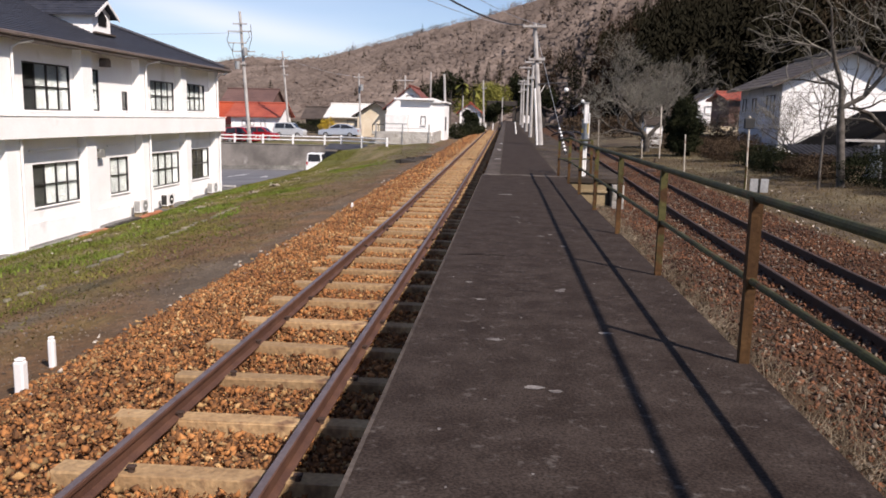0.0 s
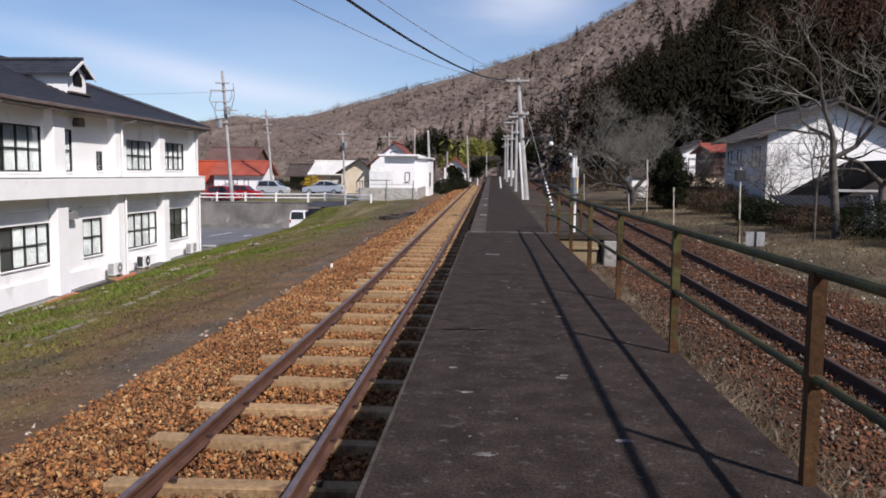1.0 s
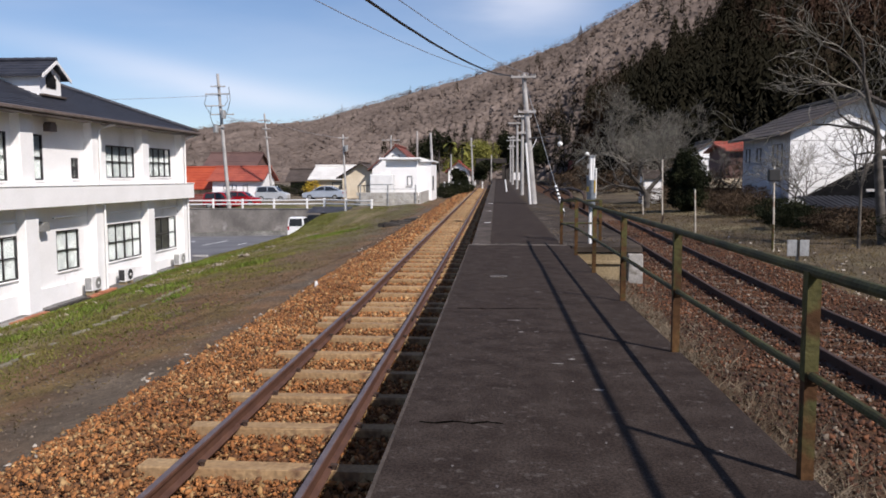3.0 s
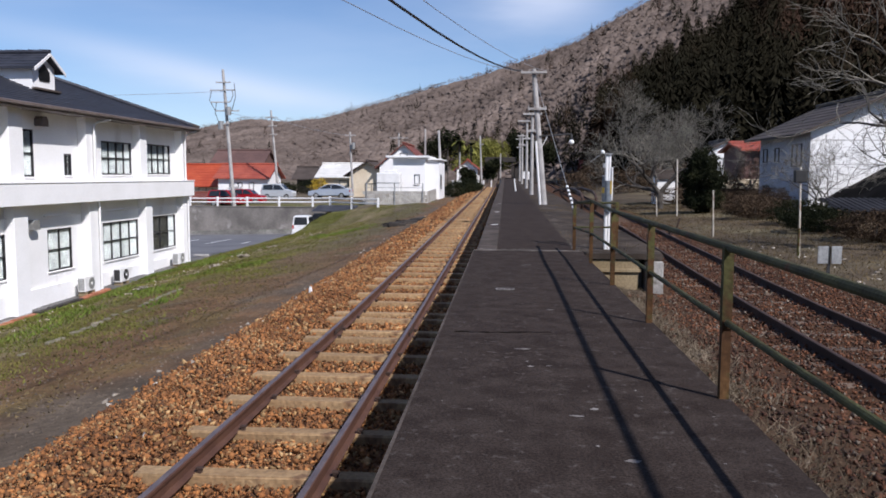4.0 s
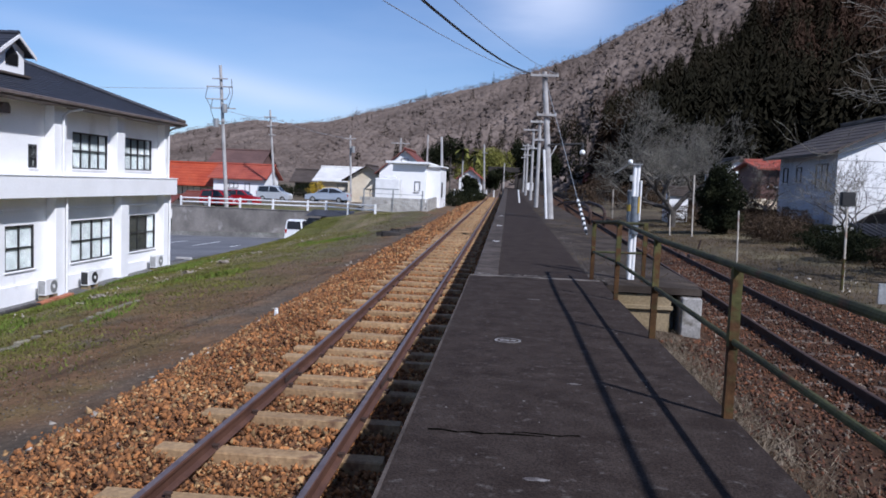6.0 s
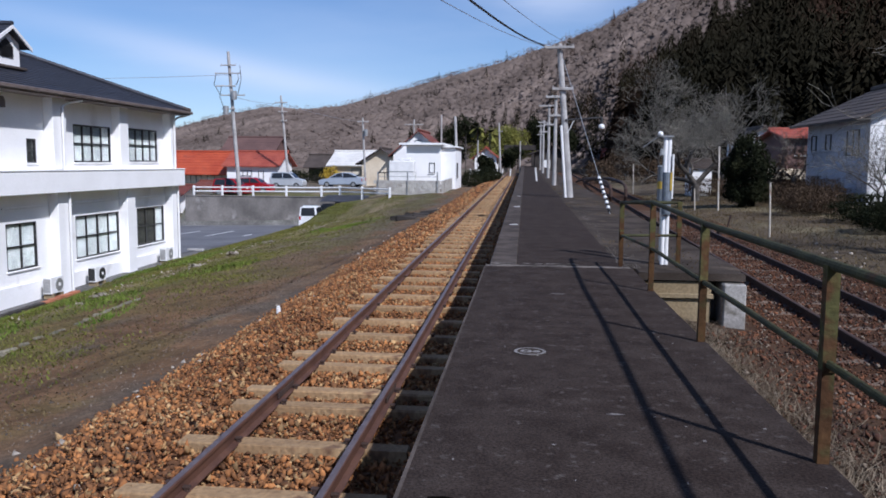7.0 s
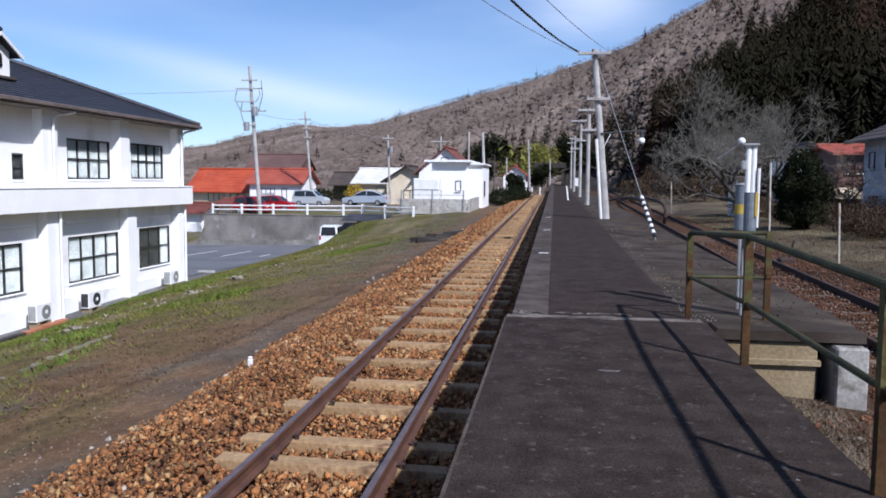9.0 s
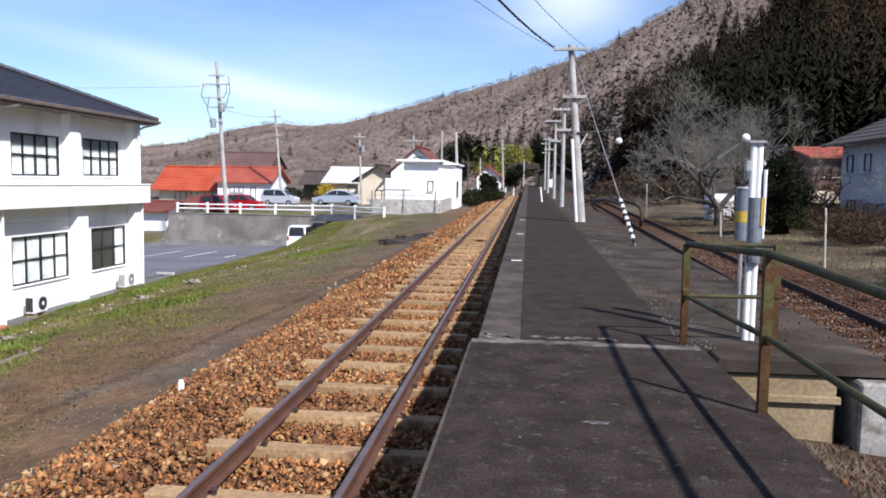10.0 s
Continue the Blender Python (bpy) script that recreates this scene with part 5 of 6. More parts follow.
# ---- cars ----
def car(name, x, y, z, turn, length, width, height, paint, label, kind="hatch"):
    """A car built along +x, then turned: lower body, cabin, glass, lamps and wheels."""
    c = thing(name, (0, 0, 0), label, "car", "parked cars")
    L, W, H = length, width / 2, height
    hood = {"hatch": 0.62, "wagon": 0.70, "sedan": 0.60, "van": 0.93}[kind] * H
    prof = {"hatch": [(-L / 2, 0.28), (-L / 2, 0.62 * H), (-L / 2 + 0.1, 0.66 * H), (0.18 * L, 0.66 * H), (L / 2 - 0.08, hood * 0.92), (L / 2, 0.5 * H), (L / 2, 0.25)],
            "wagon": [(-L / 2, 0.28), (-L / 2, 0.60 * H), (0.28 * L, 0.60 * H), (L / 2 - 0.1, 0.52 * H), (L / 2, 0.42 * H), (L / 2, 0.25)],
            "sedan": [(-L / 2, 0.32), (-L / 2, 0.60 * H), (-L / 2 + 0.15, 0.68 * H), (0.20 * L, 0.64 * H), (L / 2 - 0.25, 0.52 * H), (L / 2, 0.40 * H), (L / 2, 0.25)],
            "van": [(-L / 2, 0.30), (-L / 2, 0.55 * H), (0.38 * L, 0.55 * H), (L / 2, 0.44 * H), (L / 2, 0.25)]}[kind]
    cab = {"hatch": [(-L / 2 + 0.12, 0.655 * H), (-L / 2 + 0.35, 0.97 * H), (-0.05 * L, H), (0.10 * L, 0.94 * H), (0.26 * L, 0.645 * H)],
           "wagon": [(-L / 2 + 0.02, 0.595 * H), (-L / 2 + 0.14, 0.96 * H), (-0.1 * L, H), (0.12 * L, 0.96 * H), (0.29 * L, 0.595 * H)],
           "sedan": [(-L / 2 + 0.18, 0.67 * H), (-0.22 * L, 0.96 * H), (-0.04 * L, H), (0.08 * L, 0.95 * H), (0.27 * L, 0.62 * H)],
           "van": [(-L / 2 + 0.01, 0.545 * H), (-L / 2 + 0.10, 0.97 * H), (-0.1 * L, H), (0.25 * L, 0.97 * H), (0.41 * L, 0.545 * H)]}[kind]
    bm = prism(bmesh.new(), prof, -W, W, "y")
    bmesh.ops.bevel(bm, geom=list(bm.edges), offset=0.06, segments=2, affect="EDGES")
    body = part("body", bm, paint, c, smooth=False)
    zb, zt = cab[0][1], max(p[1] for p in cab)

    def taper(b):
        for v in b.verts:
            v.co.y *= 1 - 0.16 * max(0, v.co.z - zb) / (zt - zb)
        return b
    bm = taper(prism(bmesh.new(), cab, -W + 0.03, W - 0.03, "y"))
    bmesh.ops.bevel(bm, geom=list(bm.edges), offset=0.045, segments=2, affect="EDGES")
    part("cabin", bm, paint, c)
    cx = sum(p[0] for p in cab) / len(cab)
    inner = [(cx + (u - cx) * 0.86, zb + 0.04 + (v - zb) * 0.82) for u, v in cab]
    mid = cx + 0.02 * L
    for s in (-1, 1):
        for lo_, hi_ in ((-9, mid - 0.04), (mid + 0.04, 9)):
            pts = [(min(max(u, lo_), hi_), v) for u, v in inner]
            bm = taper(prism(bmesh.new(), pts, s * (W - 0.05), s * (W - 0.012), "y"))
            part("side_window", bm, M_CARGLASS, c, "dark side glass")
    for (u0, v0), (u1, v1), nm in ((cab[0], cab[1], "rear_window"), (cab[-1], cab[-2], "windscreen")):
        d = 0.012 if nm == "windscreen" else -0.012
        a0, a1 = 0.14, 0.92
        p0, p1 = (u0 + (u1 - u0) * a0, v0 + (v1 - v0) * a0), (u0 + (u1 - u0) * a1, v0 + (v1 - v0) * a1)
        bm = taper(prism(bmesh.new(), [p0, p1, (p1[0] + d, p1[1] + 0.01), (p0[0] + d, p0[1] + 0.01)], -W + 0.16, W - 0.16, "y"))
        part(nm, bm, M_CARGLASS, c, "dark glass")
    for s in (-1, 1):
        part("headlight", Box(L / 2 - 0.10, L / 2 + 0.012, s * (W - 0.30) - 0.12, s * (W - 0.30) + 0.12, 0.40 * H, 0.47 * H, bevel=0.01), M_OPAL, c, "clear headlight")
        part("tail_light", Box(-L / 2 - 0.012, -L / 2 + 0.06, s * (W - 0.12) - 0.07, s * (W - 0.12) + 0.07, 0.44 * H, 0.60 * H, bevel=0.01), M_LAMPRED, c, "red tail light")
        for u in (-0.30 * L, 0.31 * L):
            wh = part("wheel", Tube((u, s * (W - 0.17), 0.30), (u, s * (W + 0.012), 0.30), 0.30, 0.30, 18), M_TYRE, c, "black tyre")
            part("rim", Tube((u, s * (W + 0.012), 0.30), (u, s * (W + 0.022), 0.30), 0.19, 0.18, 14), M_METAL, wh)
    part("number_plate", Box(-L / 2 - 0.014, -L / 2 - 0.004, -0.16, 0.16, 0.46, 0.58), M_WHITEPAINT, c)
    part("bumper", Box(-L / 2 - 0.05, -L / 2 + 0.04, -W + 0.05, W - 0.05, 0.28, 0.46, bevel=0.02), paint, c)
    c.matrix_basis = pose(x, y, z, 0, 0, turn)
    return c


car("car", -26.9, 80.2, -0.55, -8, 3.4, 1.5, 1.62, M_RED, "red estate car parked behind the white fence", "wagon")
car("car", -25.9, 83.6, -0.46, -4, 3.4, 1.5, 1.55, M_RED, "red hatchback parked beside another red car", "hatch")
car("car", -25.0, 91.4, -0.15, -3, 3.6, 1.5, 1.70, M_SILVER2, "silver compact wagon in the upper lot", "wagon")
car("car", -19.0, 90.6, 0.02, 178, 4.6, 1.7, 1.55, M_SILVER, "silver-blue saloon car in the upper lot", "sedan")
car("van", -17.1, 71.4, -2.78, 95, 3.4, 1.48, 1.9, M_WHITECAR, "white compact van parked below the bank", "van")


M_BLOCK = material("pale_grey_block", (0.34, 0.32, 0.29), (0.46, 0.44, 0.40), 1.6, 24, 0.9, 0.2, vary=0.12, stain=(0.24, 0.22, 0.19), stain_scale=1.4, stain_at=0.6)


# ---- houses ----
def house(name, x0, x1, y0, y1, z0, ze, label, wall, roof_mat, ridge="x", pitch=0.5, over=0.5, wins=(), gable_mat=None, courses=8, category="house"):
    h = thing(name, ((x0 + x1) / 2, (y0 + y1) / 2, z0), label, category)
    t = 0.18
    zb = z0 - 1.0
    part("wall", Box(x0, x1, y0, y0 + t, zb, ze), wall, h)
    part("wall", Box(x0, x1, y1 - t, y1, zb, ze), wall, h)
    part("wall", Box(x0, x0 + t, y0 + t, y1 - t, zb, ze), gable_mat or wall, h)
    part("wall", Box(x1 - t, x1, y0 + t, y1 - t, zb, ze), wall, h)
    if ridge == "x":
        half, mid, lo, hi = (y1 - y0) / 2, (y0 + y1) / 2, x0, x1
    else:
        half, mid, lo, hi = (x1 - x0) / 2, (x0 + x1) / 2, y0, y1
    top = ze + half * pitch
    for a, b in ((lo, lo + t), (hi - t, hi)):
        part("gable", prism(bmesh.new(), [(mid - half, ze + 0.002), (mid + half, ze + 0.002), (mid, top)], a, b, ridge), wall, h)
    for s in (-1, 1):
        pts = [(mid, top + 0.02), (mid + s * (half + over), ze - over * pitch + 0.02)]
        for i in range(courses):
            k0, k1 = i / courses, (i + 1.0) / courses
            pts += [(mid + s * (half + over) * (1 - k), ze - over * pitch + (half + over) * pitch * k + t_) for k, t_ in ((k0, 0.15), (k1, 0.12))]
        bm = prism(bmesh.new(), pts, lo - over, hi + over, ridge)
        part("roof_slope", bm, roof_mat, h)
    bx = (lo - over - 0.05, hi + over + 0.05, mid - 0.14, mid + 0.14) if ridge == "x" else (mid - 0.14, mid + 0.14, lo - over - 0.05, hi + over + 0.05)
    part("ridge_cap", Box(*bx, top + 0.08, top + 0.30, bevel=0.04), roof_mat, h)
    for side, a0, a1, w0, w1, cols in wins:
        plane = {"y0": y0 - 0.01, "x0": x0 - 0.01, "x1": x1 + 0.01}[side]
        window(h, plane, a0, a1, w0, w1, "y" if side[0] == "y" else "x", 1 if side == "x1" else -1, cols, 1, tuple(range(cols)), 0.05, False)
    return h


# station side, beyond the car parks
house("house", -42.4, -34.9, 101, 108, -0.5, 1.5, "low house with bright orange-red tiled roof", M_CREAM, M_REDROOF, "x", 0.62, 0.8, [("y0", -40.5, -38.5, 0.0, 1.0, 3), ("y0", -37.8, -36.0, 0.0, 1.0, 2)])
house("house", -34.6, -28.6, 99, 105, -0.2, 2.25, "white house with faded red roof", M_WHITE, M_REDROOF2, "x", 0.48, 0.5, [("y0", -33.2, -31.6, 1.0, 1.6, 3), ("y0", -30.8, -30.2, 0.0, 1.6, 1)])
house("storehouse", -43.5, -36.0, 121, 128, -0.2, 4.2, "brown clad storehouse behind the red roofed houses", M_BROWNWALL, M_BROWNWALL, "x", 0.55, 0.4)
house("house", -38.4, -35.8, 88.5, 93, -2.6, -0.75, "small white outbuilding with maroon roof", M_WHITE, M_MAROON, "x", 0.30, 0.7)
house("porch", -35.4, -29.5, 92, 97, -1.4, -0.2, "low lean-to with maroon sheet roof", M_CREAM, M_MAROON, "x", 0.20, 0.6)
house("shed", -27.3, -22.5, 108, 113, 0.2, 2.2, "old dark timber shed", M_DARKWOOD, M_GREYROOF, "x", 0.5, 0.6)
house("store", -22.2, -16.6, 99, 107, 0.3, 2.35, "low store with pale metal roof and cream walls", M_CREAM, M_PALEROOF, "x", 0.36, 0.5, [("y0", -19.8, -17.6, 0.6, 1.9, 2)])
house("house", -17.6, -13.4, 94, 100, 0.3, 2.7, "cream gabled house with dark boarded porch", M_CREAM, M_GREYROOF, "y", 0.62, 0.6, [("y0", -15.8, -14.4, 0.5, 1.6, 2)])
house("house", -14.0, -8.6, 93, 102, 0.3, 3.6, "white gabled house with red-brown roof", M_WHITE, M_MAROON, "y", 0.85, 0.5, [("y0", -11.7, -10.9, 4.6, 5.0, 1)])
clinic = thing("station_annex", (-9.2, 82, 0.3), "white flat-roofed annex with pale parapet", "building")
part("wall", Box(-10.65, -7.55, 79.9, 88, -0.6, 4.15), M_WHITE, clinic)
part("roof_slab", Box(-11.25, -7.25, 79.3, 88.5, 4.152, 4.36, bevel=0.03), M_WHITEPAINT, clinic, "projecting flat roof slab")
part("wing", Box(-7.548, -6.3, 80.4, 87, -0.6, 3.95), M_WHITE, clinic)
part("wing_roof", Box(-7.5, -6.1, 80.1, 87.3, 3.952, 4.10, bevel=0.02), M_WHITEPAINT, clinic)
window(clinic, 79.89, -8.6, -8.1, 1.7, 2.6, "y", -1, 1, 1, (0,), 0.05, False)
window(clinic, 79.89, -10.3, -9.8, 1.2, 1.8, "y", -1, 1, 1, (0,), 0.05, False)
window(clinic, -6.29, 81.6, 82.6, 1.2, 2.6, "x", 1, 2, 1, (0, 1), 0.05, False)
tank = thing("storage_tank", (-10.7, 77.6, 0.4), "white boxed water tank on low plinth", "tank")
part("tank_body", Box(-11.75, -9.6, 76.9, 78.3, 0.9, 2.75, bevel=0.06), M_WHITEPAINT, tank)
part("lid", Box(-11.0, -9.9, 77.1, 78.1, 2.752, 2.98, bevel=0.04), M_WHITEPAINT, tank)
part("plinth", Box(-11.9, -9.5, 76.8, 78.4, 0.0, 0.898), M_CONCRETE, tank)
part("band", Box(-11.77, -9.58, 76.885, 76.897, 1.78, 1.86), M_METAL, tank)
bw = thing("block_wall", (-9, 73, 0.2), "low weathered concrete block wall round the annex", "wall")
for j in range(4):
    for i in range(13):
        x = -11.95 + i * 0.415 - (0.2 if j % 2 else 0)
        part("block", Box(x, x + 0.40, 72.0, 72.16, 0.02 + j * 0.29, 0.30 + j * 0.29, bevel=0.008), M_BLOCK, bw)
for j in range(4):
    for i in range(28):
        y = 72.18 + i * 0.47
        part("block", Box(-6.72, -6.56, y, y + 0.455, 0.02 + j * 0.29 + 0.0045 * i, 0.30 + j * 0.29 + 0.0045 * i, bevel=0.008), M_BLOCK, bw)
for x in (-11.8, -9.4, -7.0):
    part("post", Box(x - 0.05, x + 0.05, 71.92, 71.995, 0.0, 1.85), M_METAL, bw)
part("rail", Box(-11.8, -6.9, 71.94, 71.98, 1.45, 1.49), M_METAL, bw)
house("house", -7.4, -4.2, 126, 134, 0.7, 3.6, "small white house with red roof near the track", M_WHITE, M_REDROOF2, "y", 0.75, 0.5, [("y0", -6.4, -5.2, 2.0, 2.7, 2)])
station = house("station_building", 1.4, 6.0, 128, 140, 1.6, 4.3, "dark roofed station shelter at the platform end", M_DARKWOOD, M_GREYROOF, "y", 0.45, 0.8)
part("sign_board", Box(2.6, 3.6, 127.6, 127.7, 2.0, 3.2), M_WHITEPAINT, station)
deck = thing("footbridge", (0.2, 150, 1.4), "dark footbridge shape across the track", "footbridge")
for x in (-3.6, 1.0):
    part("pier", Box(x, x + 0.5, 150, 151.5, 0.5, 5.0), M_DARKWOOD, deck)
part("deck", Box(-3.8, 1.8, 149.8, 151.7, 5.002, 5.9, bevel=0.05), M_DARKWOOD, deck)
for x in range(-7, -1):
    tagged(part("crossing_post", Box(x - 0.08, x + 0.08, 118 + x, 118.16 + x, 0.4, 1.9, bevel=0.02), M_WHITEPAINT), "short white post by the crossing", "post", "crossing posts")

# siding side: the pale house, sheds, distant roofs
pale_house = house("house", 15.05, 22.05, 46, 53.8, 0.5, 4.85, "pale two-storey house with brown-grey gable roof", M_BLUEWALL, M_GREYROOF, "y", 0.47, 0.75,
      [("x0", 47.0, 48.4, 3.0, 4.2, 2), ("x0", 50.4, 51.1, 3.3, 4.1, 1), ("x0", 52.4, 53.1, 3.3, 4.1, 1), ("x0", 47.5, 48.5, 1.0, 1.9, 2), ("x0", 51.9, 52.8, 1.0, 2.0, 2)])
# white panel gives the gable its sunlit tone; side walls keep the shade blue
part("sunlit_gable_panel", prism(bmesh.new(), [(15.06, -0.4), (22.04, -0.4), (22.04, 4.84), (18.55, 6.46), (15.06, 4.84)], 45.95, 45.995, "y"), M_WHITE, pale_house, "white rendered gable front on the sunlit side")
for z in (1.9, 3.1, 4.3):
    part("cladding_joint", Box(15.07, 22.03, 45.94, 45.948, z, z + 0.03), M_POLE, pale_house)
part("side_annex", Box(14.5, 15.045, 47.0, 49.8, -0.4, 2.6), M_BLUEWALL, pale_house, "low pale side annex")
M_TIN = material("dark_tin", (0.006, 0.006, 0.006), (0.013, 0.012, 0.012), 0.8, 9, 0.95, 0.2, spec=0.02)
sh = thing("open_shed", (16.6, 40, 0.4), "dark gabled timber shed with a lower grey lean-to roof", "shed")
part("gable_wall", prism(bmesh.new(), [(15.9, -0.3), (22.1, -0.3), (22.1, 1.4), (19.0, 3.1), (15.9, 1.4)], 40.0, 40.2, "y"), M_DARKWOOD, sh)
for s_ in (-1, 1):
    edge = [(19.0, 3.22), (19.0 + s_ * 3.35, 1.34), (19.0 + s_ * 3.35, 1.44), (19.0, 3.34)]
    part("roof_slope", prism(bmesh.new(), edge, 39.4, 45.2, "y"), M_TIN, sh)
part("side_wall", Box(15.9, 16.05, 40.21, 45.0, -0.3, 1.35), M_DARKWOOD, sh)
part("lean_to_roof", corrugated(13.2, 19.9, 37.4, 1.12, 39.9, 1.55, 26), material("grey_tin", (0.024, 0.024, 0.027), (0.042, 0.042, 0.047), 0.8, 9, 0.8, 0.2, spec=0.1), sh, "weathered grey tin roof")
part("eave_board", Box(16.0, 19.0, 39.30, 39.36, 1.80, 1.92, bevel=0.01), M_POLE, sh, "pale board under the gable")
for x in (13.5, 16.6, 19.6):
    part("post", Box(x - 0.07, x + 0.07, 37.6, 37.74, -0.2, 1.12), M_DARKWOOD, sh)
tarp = thing("covered_heap", (13.8, 31.5, 0.5), "heap under a pale blue-grey tarpaulin", "tarpaulin")
bm = bmesh.new()
bmesh.ops.create_cone(bm, segments=9, radius1=0.75, radius2=0.08, depth=1.6, cap_ends=True)
for v in bm.verts:
    v.co = Vector((13.6 + v.co.x * 0.7, 30.5 + v.co.y, 1.05 + v.co.z)) + Vector((rnd.uniform(-0.08, 0.08), rnd.uniform(-0.08, 0.08), 0))
part("cover", bm, M_CABIN, tarp)
house("house", 16.7, 21.0, 62.5, 68, 0.9, 4.35, "brown boarded house with red roof", M_BROWNWALL, M_REDROOF2, "x", 0.17, 0.4, [("y0", 17.2, 18.2, 3.2, 4.0, 2), ("y0", 19, 20, 3.2, 4.0, 2)])
house("house", 17.2, 20.2, 75, 80, 1.0, 4.7, "distant white house with grey roof", M_WHITE, M_GREYROOF, "y", 0.5, 0.4, [("y0", 17.8, 19.2, 3.4, 4.1, 2)])
house("house", 13.6, 16.4, 148, 153, 1.8, 3.9, "distant house with faded red roof", M_CREAM, M_REDROOF2, "x", 0.5, 0.5)
house("storehouse", 14.4, 17.2, 60, 63, 0.9, 1.75, "low tan open store in the field", M_DARKWOOD, M_CREAM, "x", 0.2, 0.3)
house("garden_shed", 9.6, 10.7, 56.5, 58.5, 0.8, 2.35, "small white garden shed under the trees", M_WHITE, M_GREYROOF, "x", 0.3, 0.15)

M_POSTPAINT = material("rust_streaked_paint", (0.46, 0.40, 0.32), (0.62, 0.57, 0.49), 1.5, 20, 0.8, 0.1, stain=(0.24, 0.12, 0.06), stain_scale=2.6, stain_at=0.55)

# posts and small railway things along the siding
for x, y, z1, r, lab in ((7.95, 26.95, 2.75, 0.035, "tall rust-streaked white marker post with dark box"), (8.45, 45.0, 3.35, 0.045, "tall thin rust-streaked post by the siding"), (7.45, 34.0, 2.0, 0.035, "white marker post beside the siding"), (7.72, 46.3, 1.45, 0.04, "short white marker post"), (7.0, 62.0, 2.6, 0.05, "thin white post by the siding")):
    zz = ground_z(x, y)
    p = thing("marker_post", (x, y, zz), lab, "post", "siding marker posts")
    part("post", Tube((x, y, zz - 0.2), (x - 0.06, y, z1 + 0.0), r * 0.8, r * 0.75, 8), M_POSTPAINT, p)
    if z1 == 2.75:
        part("box", Box(x - 0.22, x + 0.10, y - 0.08, y + 0.08, z1 - 0.42, z1 - 0.08, bevel=0.02), M_BLACK, p, "black relay box")
        part("rust_band", Tube((x - 0.03, y, zz + 0.05), (x - 0.035, y, zz + 0.8), r + 0.004, r + 0.004, 8), M_FENCE, p)
s = thing("track_sign", (7.0, 22.5, 0.15), "small square grey-white sign on a dark post by the siding", "sign")
part("post", Box(6.97, 7.03, 22.52, 22.56, -0.1, 0.96), M_DARKMETAL, s)
part("plate", Box(6.75, 6.965, 22.48, 22.51, 0.60, 0.98, bevel=0.004), M_METAL, s, "grey-white plate")
part("plate", Box(7.035, 7.25, 22.48, 22.51, 0.60, 0.98, bevel=0.004), M_METAL, s)
relay = thing("relay_drum", (1.957, 20.9, PZ), "small grey-blue drum with yellow band on a thin post", "relay box")
part("post", Tube((1.957, 20.9, PZ - 0.02), (1.957, 20.9, 1.97), 0.018, 0.018, 8), M_METAL, relay)
part("drum", Tube((1.957, 20.9, 1.96), (1.957, 20.9, 2.47), 0.068, 0.068, 16), M_CABIN, relay)
part("band", Tube((1.957, 20.9, 2.14), (1.957, 20.9, 2.25), 0.070, 0.070, 16), M_YELLOW, relay, "yellow warning band")
part("cap", Tube((1.957, 20.9, 2.472), (1.957, 20.9, 2.49), 0.076, 0.06, 16), M_METAL, relay)
lever = thing("switch_lever", (5.9, 33.5, 0.5), "rusty point lever stand beside the siding", "switch stand")
part("stand", Box(5.75, 6.15, 33.3, 33.6, 0.25, 0.55, bevel=0.03), M_RUSTRAIL, lever)
part("lever_arm", pipe(bmesh.new(), [(6.0, 33.45, 0.5), (6.12, 33.45, 1.02)], 0.03, 6), M_RUSTRAIL, lever)
part("weight", ball(bmesh.new(), (5.55, 33.45, 0.46), 0.14, 10, 6), M_RUSTRAIL, lever)
stop = thing("bent_rail_stop", (5.4, 50, 0.7), "old bent rails forming a buffer stop", "buffer stop")
for bx_, dy in ((5.02, 0.0), (4.22, -0.4)):
    pts = [(bx_, 50.2 + dy, 0.62), (bx_, 49.9 + dy, 0.95), (bx_, 49.9 + dy, 1.25), (bx_, 50.4 + dy, 1.46), (bx_, 52 + dy, 1.60), (bx_, 58 + dy, 1.70), (bx_ + 0.1, 70 + dy, 1.45), (bx_ + 0.2, 80 + dy, 1.05)]
    part("bent_rail", pipe(bmesh.new(), pts, 0.085, 8), M_RUSTRAIL, stop)
km = [(-4.66, 6.72, 0.34, 0.05), (-4.97, 7.78, 0.33, 0.035), (-4.38, 22.1, 0.16, 0.035)]
for x, y, h, r in km:
    zz = ground_z(x, y)
    p = thing("boundary_peg", (x, y, zz), "small white painted peg in the gravel", "marker peg", "boundary pegs")
    part("peg", Box(x - r, x + r, y - r, y + r, zz - 0.2, zz + h, bevel=0.015), M_WHITEPAINT, p)
    part("peg_top", Box(x - r * 0.8, x + r * 0.8, y - r * 0.8, y + r * 0.8, zz + h, zz + h + 0.03, bevel=0.01), M_WHITEPAINT, p)
